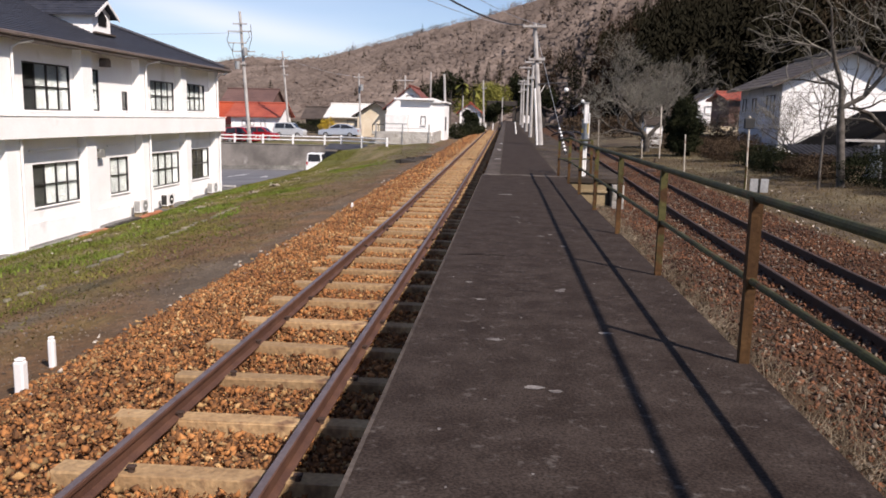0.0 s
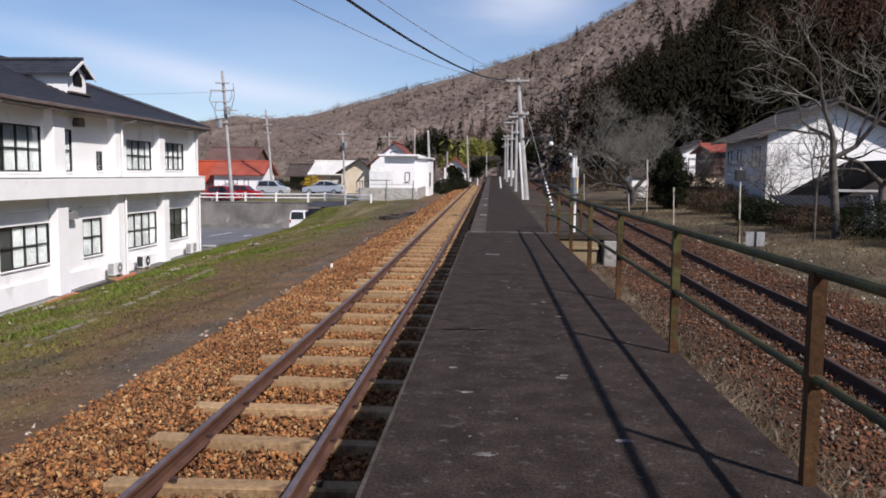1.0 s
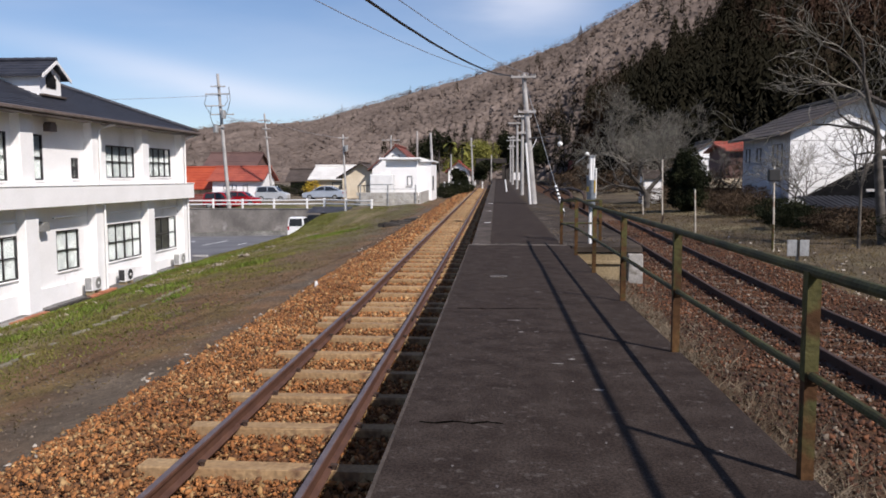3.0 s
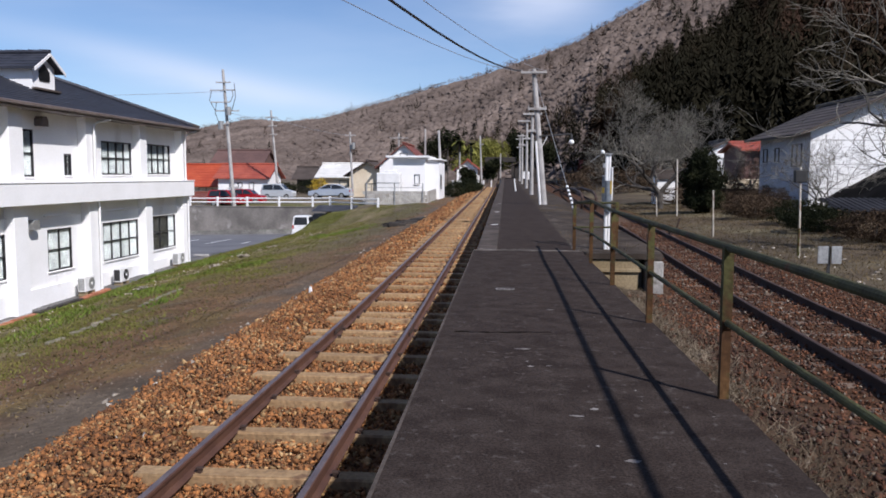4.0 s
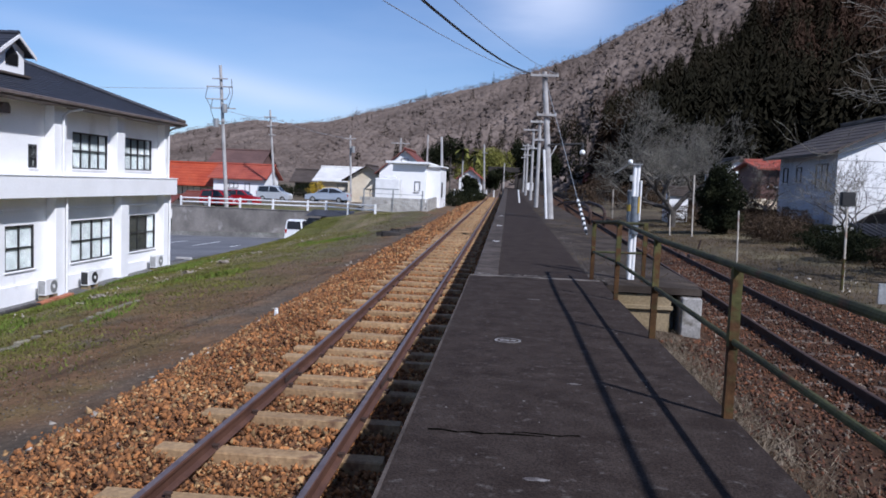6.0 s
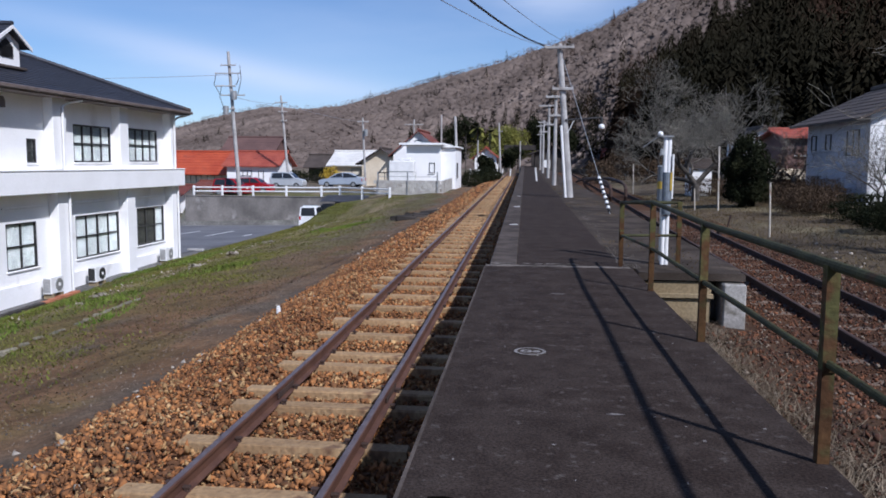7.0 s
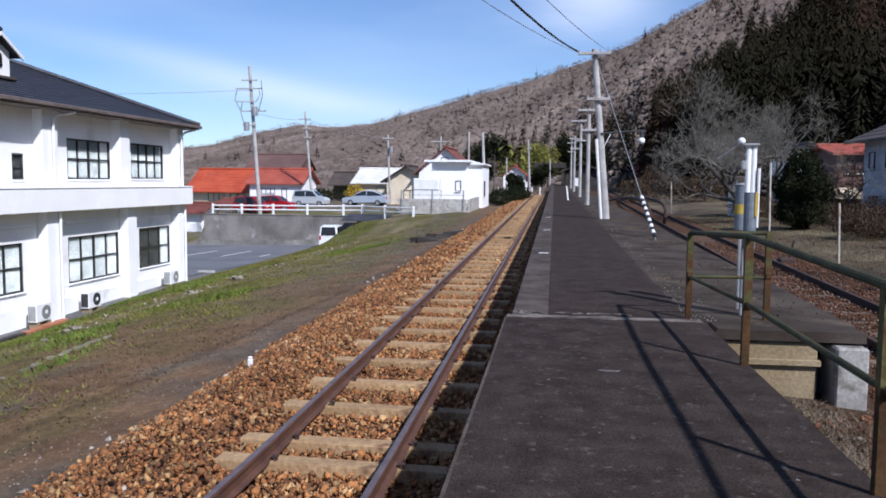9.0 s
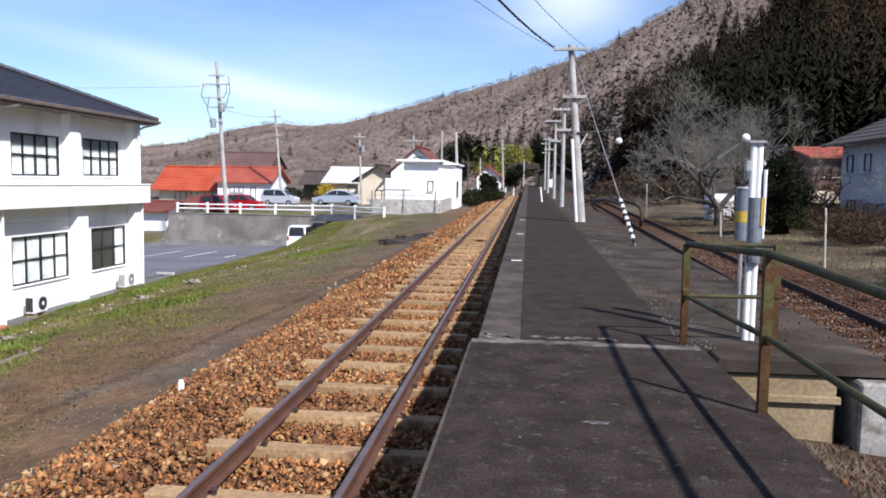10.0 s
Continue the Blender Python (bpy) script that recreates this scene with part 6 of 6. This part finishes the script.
# pale crumpled litter along the trodden line on the bank
for k, (x, y, r) in enumerate(((-11.45, 29.0, 0.30), (-11.1, 27.3, 0.14), (-11.55, 35.3, 0.30), (-11.7, 39.4, 0.36), (-11.8, 44.4, 0.30), (-11.5, 20.6, 0.16))):
    g = random.Random(60 + k)
    zz = ground_z(x, y)
    bm = bmesh.new()
    for piece in range(4):
        px, py, s = x + g.uniform(-0.8, 0.8) * r, y + g.uniform(-1.0, 1.0) * r, r * g.uniform(0.22, 0.55)
        sheet = [[bm.verts.new((px + s * (a - 2) / 2 * g.uniform(0.7, 1.2), py + s * (b - 2) / 2 * g.uniform(0.7, 1.2), zz + 0.02 + (0.16 * s * (2 - abs(a - 2)) + 0.22 * s) * g.uniform(0.1, 1.4))) for a in range(5)] for b in range(5)]
        for b in range(4):
            for a in range(4):
                bm.faces.new((sheet[b][a], sheet[b][a + 1], sheet[b + 1][a + 1], sheet[b + 1][a]))
    bmesh.ops.solidify(bm, geom=bm.faces[:], thickness=0.006)
    tagged(part("litter", bm, M_PALESTONE), "crumpled pale sheet of litter on the grass bank", "litter", "litter on the bank")
old = thing("timber_heap", (-5.5, 48.5, -0.3), "low heap of rotten dark sleepers on the verge", "timber pile")
g = random.Random(77)
for i in range(9):
    x, y = -5.9 + 0.11 * i + g.uniform(-0.25, 0.25), 46.6 + i * 0.45
    zz = ground_z(x, y)
    bm = Box(-g.uniform(0.35, 0.75), g.uniform(0.35, 0.75), -0.10, 0.10, -0.12, g.uniform(0.08, 0.22), bevel=0.03)
    for v in bm.verts:
        v.co += Vector((g.uniform(-0.05, 0.05), g.uniform(-0.03, 0.03), g.uniform(-0.04, 0.03)))
    bmesh.ops.transform(bm, matrix=pose(x, y, zz, g.uniform(-8, 8), g.uniform(-8, 8), g.uniform(-40, 60)), verts=bm.verts)
    part("timber", bm, M_DARKWOOD, old)


# ---- trees ----
def grow(rng_, p, d, length, r, depth, segs, spread, up, twist=0.25):
    """Branch segments as (start, end, start radius, end radius, depth)."""
    n = 3
    q = Vector(p)
    for i in range(n):
        d = (d + Vector((rng_.uniform(-twist, twist), rng_.uniform(-twist, twist), rng_.uniform(-twist, twist) + up))).normalized()
        e = q + d * length / n
        r2 = r * 0.86
        segs.append((q.copy(), e.copy(), r, r2, depth))
        q, r = e, r2
        if depth > 0 and i > 0 or depth > 0 and rng_.random() < 0.4:
            for _ in range(1 if i < n - 1 else 2):
                side = Vector((rng_.uniform(-1, 1), rng_.uniform(-1, 1), rng_.uniform(-0.4, 0.8))).normalized()
                nd = (d + side * spread).normalized()
                grow(rng_, q, nd, length * rng_.uniform(0.6, 0.85), r * 0.68, depth - 1, segs, spread, up, twist)
    return segs


def branch_mesh(name, segs, n, mat, parent, label=""):
    V, F = [], []
    for p, q, r0, r1, _ in segs:
        d = (q - p).normalized()
        u = d.orthogonal().normalized()
        w = d.cross(u)
        b = len(V)
        for c, r in ((p, r0), (q, r1)):
            for i in range(n):
                a = 2 * math.pi * i / n
                V.append(c + u * (r * math.cos(a)) + w * (r * math.sin(a)))
        for i in range(n):
            F.append((b + i, b + (i + 1) % n, b + n + (i + 1) % n, b + n + i))
    ob = soup(name, [v[:] for v in V], F, mat, parent)
    if label:
        ob["label"] = label
    return ob


def bare_tree(x, y, z, height, radius, seed, label, depth=5, spread=0.85, stems=1, trunk=0.16, first=0.3, up=0.05, lean=(0, 0), twist=0.25):
    g = random.Random(seed)
    t = thing("tree", (x, y, z), label, "tree")
    segs = []
    for k in range(stems):
        a = 2 * math.pi * (k + g.random()) / max(1, stems)
        d = Vector((lean[0] + 0.35 * math.cos(a) * (stems > 1), lean[1] + 0.35 * math.sin(a) * (stems > 1), 1)).normalized()
        p0 = Vector((x, y, z - 0.2))
        p1 = p0 + d * height * first
        segs.append((p0, p1, trunk, trunk * 0.85, 9))
        for j in range(3):
            b = a + 2 * math.pi * j / 3 + g.uniform(-0.4, 0.4)
            nd = Vector((math.cos(b) * radius / height * 1.3, math.sin(b) * radius / height * 1.3, 0.75)).normalized()
            grow(g, p1, nd, height * 0.34, trunk * 0.62, depth, segs, spread, up, twist)
    branch_mesh("trunk", [s_ for s_ in segs if s_[4] >= depth - 1], 7, M_BARK, t, "grey lichened trunk and limbs")
    branch_mesh("crown", [(p, q, max(r0, 0.006), max(r1, 0.005), k) for p, q, r0, r1, k in segs if s_twig(k, depth)], 3, M_TWIG, t, "bare grey twigs")
    return t


def s_twig(k, depth):
    return k < depth - 1


bare_tree(11.0, 26.9, ground_z(11.0, 26.9), 6.9, 4.6, 5, "large gnarled cherry tree with lichened grey branches", 4, 0.95, 1, 0.14, 0.40, 0.0, (-0.10, 0), 0.5)
bare_tree(13.6, 29.6, ground_z(13.6, 29.6), 6.2, 3.2, 12, "bare dark branched garden tree", 4, 0.9, 1, 0.16, 0.3, 0.02, (0, 0), 0.45)
bare_tree(10.0, 26.2, ground_z(10, 26), 3.4, 0.8, 21, "slim bare sapling on the verge", 2, 0.6, 1, 0.045, 0.55, 0.05)
bare_tree(8.9, 52.0, ground_z(8.9, 52), 6.6, 4.2, 8, "broad bare cherry tree with dense grey twigs", 6, 0.95, 1, 0.24, 0.16, 0.02, (0, 0), 0.42)
bare_tree(12.2, 60.0, ground_z(12.2, 60), 6.6, 4.6, 9, "broad bare cherry tree with dense grey twigs", 5, 0.95, 1, 0.2, 0.2, 0.03, (0, 0), 0.4)
bare_tree(13.0, 74.0, ground_z(13.0, 74), 6.0, 4.0, 10, "bare grey tree beside the siding", 4, 0.95, 1, 0.16, 0.22, 0.03, (0, 0), 0.35)
bare_tree(14.7, 43.6, ground_z(14.7, 43.6), 3.7, 3.2, 33, "bare spreading shrub tree before the white gable", 4, 0.8, 3, 0.06, 0.25, 0.0, (0.2, 0), 0.35)
bare_tree(14.0, 52.5, ground_z(14, 52), 3.6, 2.2, 15, "small bare garden tree before the pale house", 4, 0.9, 1, 0.08, 0.3, 0.0, (0, 0), 0.4)


def leaf_cloud(name, centre, radii, n, size, mat, rng_, parent=None, shell=0.55):
    d = rng_.normal(size=(n, 3))
    d /= np.linalg.norm(d, axis=1)[:, None]
    rad = shell + (1 - shell) * rng_.uniform(0, 1, n) ** 0.6
    lump = 1 + 0.22 * np.sin(d[:, 0] * 5 + centre[0]) * np.cos(d[:, 1] * 6 + centre[1]) + 0.12 * np.sin(d[:, 2] * 9)
    c = np.array(centre) + d * (rad * lump)[:, None] * np.array(radii)
    a = rng_.normal(size=(n, 3))
    b = rng_.normal(size=(n, 3))
    a /= np.linalg.norm(a, axis=1)[:, None]
    b /= np.linalg.norm(b, axis=1)[:, None]
    sz = size * rng_.uniform(0.6, 1.4, n)[:, None]
    v = np.stack([c - a * sz, c + a * sz * 0.6 + b * sz * 0.5, c + b * sz], 1).reshape(-1, 3)
    return soup(name, v, np.arange(3 * n).reshape(-1, 3), mat, parent)


def bush(x, y, rx, ry, h, mat, n, label, size=0.10, category="bush"):
    z = ground_z(x, y)
    b = thing("bush", (x, y, z), label, category)
    part("stem", Tube((x, y, z - 0.1), (x, y, z + h * 0.5), 0.05, 0.03, 6), M_BARK, b)
    leaf_cloud("foliage", (x, y, z + h * 0.48), (rx, ry, h * 0.52), n, size, mat, rng, b)
    return b


bush(9.95, 46.2, 0.95, 0.95, 3.1, M_LEAFDARK, 18000, "dense dark evergreen shrub clipped round", 0.09)
for x, y, rx, h, m in ((11.0, 41.0, 1.3, 1.0, M_LEAFBROWN), (11.6, 37.0, 1.3, 0.95, M_LEAFDARK), (10.9, 33.5, 1.2, 0.85, M_LEAFDARK), (11.3, 30.0, 1.3, 0.9, M_LEAFBROWN), (12.2, 27.0, 1.4, 1.2, M_LEAFDARK), (12.6, 24.0, 1.4, 1.3, M_LEAFDARK), (13.5, 20.5, 1.6, 1.6, M_LEAFDARK)):
    bush(x, y, rx, rx, h, m, 7500, "brown winter hedge clump" if m is M_LEAFBROWN else "dark overgrown evergreen bush along the verge", 0.055)
for x, y, rx, h in ((12.4, 44.5, 1.6, 1.0), (12.0, 48.0, 1.7, 0.95), (11.6, 51.5, 1.6, 0.95), (13.6, 47.5, 1.5, 1.2), (10.5, 56, 1.5, 1.0), (14.8, 60, 2, 1.6)):
    bush(x, y, rx, rx, h, M_LEAFBROWN, 7000, "brown winter hedge clump", 0.05)
for x, y, rx, h in ((-5.3, 88.0, 1.1, 1.55), (-4.2, 92.0, 1.2, 1.5), (-3.6, 97.0, 1.1, 1.3)):
    bush(x, y, rx, 1.6, h, M_LEAFDARK, 2600, "rounded dark green bush beside the line", 0.12)
bush(-22.0, 98.2, 1.1, 1.0, 1.9, M_YELLOWBUSH, 1500, "yellow flowering shrub before the store", 0.12)
bush(-24.4, 101.5, 1.8, 1.2, 1.6, M_LEAFDARK, 1500, "dark green garden shrub before the shed", 0.14)
bush(-26.8, 101.0, 1.2, 1.0, 1.4, M_LEAFDARK, 1200, "dark green garden shrub before the shed", 0.14)


def leafy_tree(x, y, z, h, r, mat, seed, label, clumps=9, n=700, size=0.35):
    g = random.Random(seed)
    t = thing("tree", (x, y, z), label, "tree")
    part("trunk", Tube((x, y, z - 0.5), (x, y, z + h * 0.75), 0.16, 0.06, 7), M_BARK, t)
    V = []
    for k in range(clumps):
        a = g.uniform(0, 6.28)
        rr = r * g.uniform(0.2, 0.8)
        c = (x + rr * math.cos(a), y + rr * math.sin(a), z + h * g.uniform(0.35, 0.88))
        V.append(leaf_cloud("crown", c, (r * 0.5, r * 0.5, h * 0.18), n, size, mat, rng, t))
    return t


for i, (x, y, h, r, m) in enumerate(((-10.5, 150, 9.5, 3.2, M_LEAFDARK), (-7.5, 156, 8.5, 3.4, M_LEAFGREEN), (-4.0, 162, 9.0, 3.6, M_LEAFGREEN), (-1.5, 170, 8.5, 3.0, M_LEAFGREEN), (-13.0, 160, 9.0, 3.0, M_LEAFDARK), (-2.5, 140, 4.5, 2.2, M_LEAFDARK), (6.5, 150, 7, 3.0, M_LEAFDARK), (3.5, 165, 9, 3, M_LEAFDARK), (1.5, 175, 10, 2.6, M_LEAFDARK), (-5.5, 120, 3.2, 1.2, M_LEAFDARK))):
    leafy_tree(x, y, ground_z(x, y), h, r, m, 40 + i, "yellow-green bamboo grove tree" if m is M_LEAFGREEN else "dark evergreen tree behind the houses", 7, 420, 0.32)



def palm(x, y, z, h, seed):
    g = random.Random(seed)
    t = thing("palm_tree", (x, y, z), "tall palm with drooping fronds behind the houses", "tree")
    part("trunk", Tube((x, y, z - 0.3), (x, y, z + h), 0.16, 0.12, 8), M_BARK, t)
    for i in range(22):
        a, el = g.uniform(0, 6.28), g.uniform(-0.7, 1.1)
        d = Vector((math.cos(a) * math.cos(el), math.sin(a) * math.cos(el), math.sin(el)))
        side = d.cross(Vector((0, 0, 1))).normalized() * 0.35
        p = Vector((x, y, z + h))
        bm = bmesh.new()
        rows = [[bm.verts.new(p + d * (1.5 * k) - Vector((0, 0, 0.55 * k * k)) + side * (s_ * w)) for s_ in (-1, 0, 1)] for k, w in ((0.1, 0.15), (0.5, 0.8), (0.8, 1.0), (1.15, 0.2))]
        for a_, b_ in zip(rows[:-1], rows[1:]):
            for j in (0, 1):
                bm.faces.new((a_[j], a_[j + 1], b_[j + 1], b_[j]))
        part("frond", bm, M_LEAFDARK if i % 3 else M_LEAFGREEN, t)


palm(-7.6, 136.0, ground_z(-7.6, 136), 7.2, 3)
palm(-5.9, 141.0, ground_z(-5.9, 141), 6.6, 4)
for x, y, rx, h in ((16.0, 58.5, 1.6, 2.6), (13.6, 57.0, 1.3, 2.0), (18.5, 60.0, 1.5, 2.4)):
    bush(x, y, rx, rx, h, M_LEAFBROWN, 2200, "tall brown winter shrub before the house", 0.10)

for i in range(11):
    x, y = 6.5 + i * 1.9, 80 + 3.0 * math.sin(i * 2.1)
    bush(x, y, 1.6, 1.4, 2.0 + 0.9 * math.sin(i * 1.7) ** 2, M_LEAFBROWN, 1500, "brown winter thicket behind the siding", 0.13)

# ---- the wooded hills ----
ELEV = [(-180, 1.2), (-60, 1.2), (-35, 1.6), (-26, 1.7), (-23.8, 2.0), (-20.5, 3.0), (-17.8, 3.5), (-15.5, 3.4), (-12.6, 3.7), (-9.4, 4.5), (-5.8, 5.5), (-2.1, 6.4), (1.1, 7.5), (5.1, 8.9), (7.4, 10.1), (10.4, 11.4), (16, 14.5), (26, 18), (50, 20), (90, 18), (130, 8), (180, 1.2)]
DIST = [(-180, 1400), (-60, 1500), (-24, 1300), (-18, 1050), (-12, 880), (-5, 720), (1, 590), (7, 500), (12, 450), (26, 400), (50, 380), (90, 420), (130, 900), (180, 1400)]
FOOT = [(-180, 700), (-60, 600), (-24, 420), (-12, 330), (-5, 270), (1, 210), (6, 125), (10, 95), (26, 85), (90, 90), (130, 400), (180, 700)]


def hill_z(az, r):
    d, f, e = lerp(az, DIST), lerp(az, FOOT), lerp(az, ELEV) + 0.22
    top = 2.5 + d * math.tan(radians(e))
    s = (r - f) / (d - f)
    x, y = r * math.sin(radians(az)), r * math.cos(radians(az))
    wob = 1 + 0.22 * noise.noise(Vector((x * 0.006, y * 0.006, 2))) * (s * (1.0 - s) * 4 if 0 < s < 1 else 0)
    if s <= 0:
        return -4.0 + 4.0 * max(0, 1 + s * 4)
    if s <= 1:
        return top * (0.62 * s + 0.38 * s * s * (3 - 2 * s)) * wob
    return top * max(0.0, 1 - 0.8 * (s - 1))


AZ = [-180 + 2.0 * i for i in range(60)] + [-60 + 0.8 * i for i in range(150)] + [60 + 2.0 * i for i in range(61)]
SS = [-0.25, -0.1, 0, 0.06, 0.12, 0.2, 0.28, 0.36, 0.44, 0.52, 0.6, 0.68, 0.76, 0.84, 0.92, 1.0, 1.1, 1.3, 1.7, 2.2]
hv = []
for az in AZ:
    d, f = lerp(az, DIST), lerp(az, FOOT)
    for s_ in SS:
        r = f + (d - f) * s_
        hv.append((r * math.sin(radians(az)), r * math.cos(radians(az)), hill_z(az, r)))
m_ = len(SS)
hf = [(i * m_ + j, i * m_ + j + 1, (i + 1) * m_ + j + 1, (i + 1) * m_ + j) for i in range(len(AZ) - 1) for j in range(m_ - 1)]
hill = tagged(soup("wooded_hill", hv, hf, M_HILL), "long wooded winter hillside beyond the village", "hill", kind="structure")
hill.data.polygons.foreach_set("use_smooth", [True] * len(hill.data.polygons))


def forest(name, spots, heights, radii, tris, mat, rng_, conifer, label, blunt=1.0):
    """A whole wood in one mesh: each tree is a spray of thin or drooping triangles round its stem."""
    n = len(spots)
    k = tris
    a = rng_.uniform(0, 2 * math.pi, (n, k))
    t = rng_.uniform(0, 1, (n, k))
    if conifer:
        hgt = (0.12 + 0.88 * t)
        rad = (1.02 - hgt) ** blunt * (0.75 + 0.35 * rng_.uniform(0, 1, (n, k)))
    else:
        hgt = 0.35 + 0.65 * t ** 0.7
        rad = np.sqrt(np.clip(1 - ((hgt - 0.62) / 0.42) ** 2, 0.02, 1)) * rng_.uniform(0.45, 1.0, (n, k))
    H, Rr = heights[:, None], radii[:, None]
    tip = np.stack([np.cos(a) * rad * Rr, np.sin(a) * rad * Rr, hgt * H], 2)
    b = a + rng_.uniform(0.35, 0.9, (n, k)) * np.where(rng_.uniform(size=(n, k)) < 0.5, -1, 1)
    if conifer:
        b = a + (b - a) * 0.42
        p1 = np.stack([np.cos(b) * rad * Rr * 0.85, np.sin(b) * rad * Rr * 0.85, (hgt + 0.015) * H], 2)
        p2 = np.stack([np.cos(a) * rad * Rr * 0.45, np.sin(a) * rad * Rr * 0.45, (hgt + 0.09 * (1.1 - hgt) + 0.02) * H], 2)
    else:
        w = Rr * 0.045
        low = np.stack([np.cos(a) * rad * Rr * 0.62, np.sin(a) * rad * Rr * 0.62, (hgt - 0.13) * H], 2)
        p1 = low + np.stack([np.cos(b) * w, np.sin(b) * w, 0 * a], 2)
        p2 = low - np.stack([np.cos(b) * w, np.sin(b) * w, 0 * a], 2)
    v = np.stack([tip, p1, p2], 2)
    out = v * np.array((1, 1, 0.6)) - np.stack([0 * heights, 0 * heights, 0.22 * heights], 1)[:, None, None, :]
    out /= np.linalg.norm(out, axis=3)[..., None] + 1e-6
    out = out * (0.45 if conifer else 0.32) + np.array((0.2, -0.35, 0.6))
    out /= np.linalg.norm(out, axis=3)[..., None]
    flip = (np.cross(v[:, :, 1] - v[:, :, 0], v[:, :, 2] - v[:, :, 0]) * out.mean(2)).sum(2) < 0
    v = np.where(flip[:, :, None, None], v[:, :, ::-1], v) + spots[:, None, None, :]
    out = np.where(flip[:, :, None, None], out[:, :, ::-1], out)
    ob = soup(name, v.reshape(-1, 3), np.arange(n * k * 3).reshape(-1, 3), mat)
    ob.data.polygons.foreach_set("use_smooth", np.ones(n * k, bool))
    ob.data.normals_split_custom_set_from_vertices(out.reshape(-1, 3))
    return tagged(ob, label, "trees", kind="stuff")


def hill_spots(n, az0, az1, s0, s1, rng_, power=0.5):
    az = rng_.uniform(az0, az1, n)
    s_ = s0 + (s1 - s0) * rng_.uniform(0, 1, n) ** power
    out = []
    for a, q in zip(az, s_):
        d, f = lerp(a, DIST), lerp(a, FOOT)
        r = f + (d - f) * q
        out.append((r * math.sin(radians(a)), r * math.cos(radians(a)), hill_z(a, r) - 0.5))
    return np.array(out)


sp = hill_spots(36000, -34, 46, 0.02, 1.03, rng, 0.75)
PLANTED = [(6, 0.05), (8, 0.12), (11, 0.22), (15, 0.36), (20, 0.40), (30, 0.38), (48, 0.36)]


def planted(p):
    a, r = math.degrees(math.atan2(p[0], p[1])), math.hypot(p[0], p[1])
    return a > 6 and (r - lerp(a, FOOT)) / (lerp(a, DIST) - lerp(a, FOOT)) < lerp(a, PLANTED) * 0.93


sp = np.array([p for p in sp if not planted(p)])
dist = np.hypot(sp[:, 0], sp[:, 1])
crown = bmesh.new()
bmesh.ops.create_icosphere(crown, subdivisions=1, radius=1.0)
CROWN_V = np.array([v.co[:] for v in crown.verts])
CROWN_F = np.array([[v.index for v in f.verts] for f in crown.faces])
crown.free()
n = len(sp)
wide = rng.uniform(0.9, 2.1, n) * (0.75 + dist / 800)
v = CROWN_V[None] * (1 + rng.uniform(-0.38, 0.30, (n, len(CROWN_V), 1))) * np.stack([wide, wide, wide * rng.uniform(0.35, 0.75, n)], 1)[:, None, :]
v = v + (sp + np.stack([0 * wide, 0 * wide, wide * 0.05 + 0.4], 1))[:, None, :]
f = CROWN_F[None] + (np.arange(n) * len(CROWN_V))[:, None, None]
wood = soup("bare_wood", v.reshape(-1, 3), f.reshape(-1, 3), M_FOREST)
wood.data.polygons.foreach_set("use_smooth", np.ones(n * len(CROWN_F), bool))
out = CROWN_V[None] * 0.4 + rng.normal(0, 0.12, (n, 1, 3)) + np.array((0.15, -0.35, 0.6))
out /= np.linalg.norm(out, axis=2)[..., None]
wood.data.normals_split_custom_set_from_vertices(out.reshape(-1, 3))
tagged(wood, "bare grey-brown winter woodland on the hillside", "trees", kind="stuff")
tw = sp[rng.uniform(size=n) < 0.10]
forest("bare_twigs", tw, rng.uniform(3.6, 6.0, len(tw)) * (0.75 + np.hypot(tw[:, 0], tw[:, 1]) / 1400), rng.uniform(2.4, 4.0, len(tw)) * (0.75 + np.hypot(tw[:, 0], tw[:, 1]) / 1200), 22, M_HILLTWIG, rng, False, "bare twigs rising from the winter woodland")
sp = hill_spots(80, -26, 30, 0.03, 0.93, rng, 0.9)
forest("scattered_conifers", sp, rng.uniform(8, 12, len(sp)), rng.uniform(2.0, 3.2, len(sp)), 140, M_CEDAR, rng, True, "dark conifers scattered through the winter wood")
sp = hill_spots(130, -8, 9, 0.02, 0.30, rng, 0.9)
forest("foot_conifers", sp, rng.uniform(7, 11, len(sp)), rng.uniform(1.8, 3.0, len(sp)), 140, M_CEDAR, rng, True, "dark conifers along the foot of the hill")
# a cedar plantation on the near spur
cs = []
while len(cs) < 1400:
    a = rng.uniform(6, 48)
    lim = lerp(a, PLANTED)
    q = rng.uniform(0.0, lim)
    d, f = lerp(a, DIST), lerp(a, FOOT)
    r = f + (d - f) * q
    cs.append((r * math.sin(radians(a)), r * math.cos(radians(a)), hill_z(a, r) - 0.5))
cs = np.array(cs)
forest("cedar_wood", cs, rng.uniform(10, 16, len(cs)), rng.uniform(2.4, 3.7, len(cs)), 340, M_CEDAR, rng, True, "dense dark cedar plantation on the slope", 0.62)
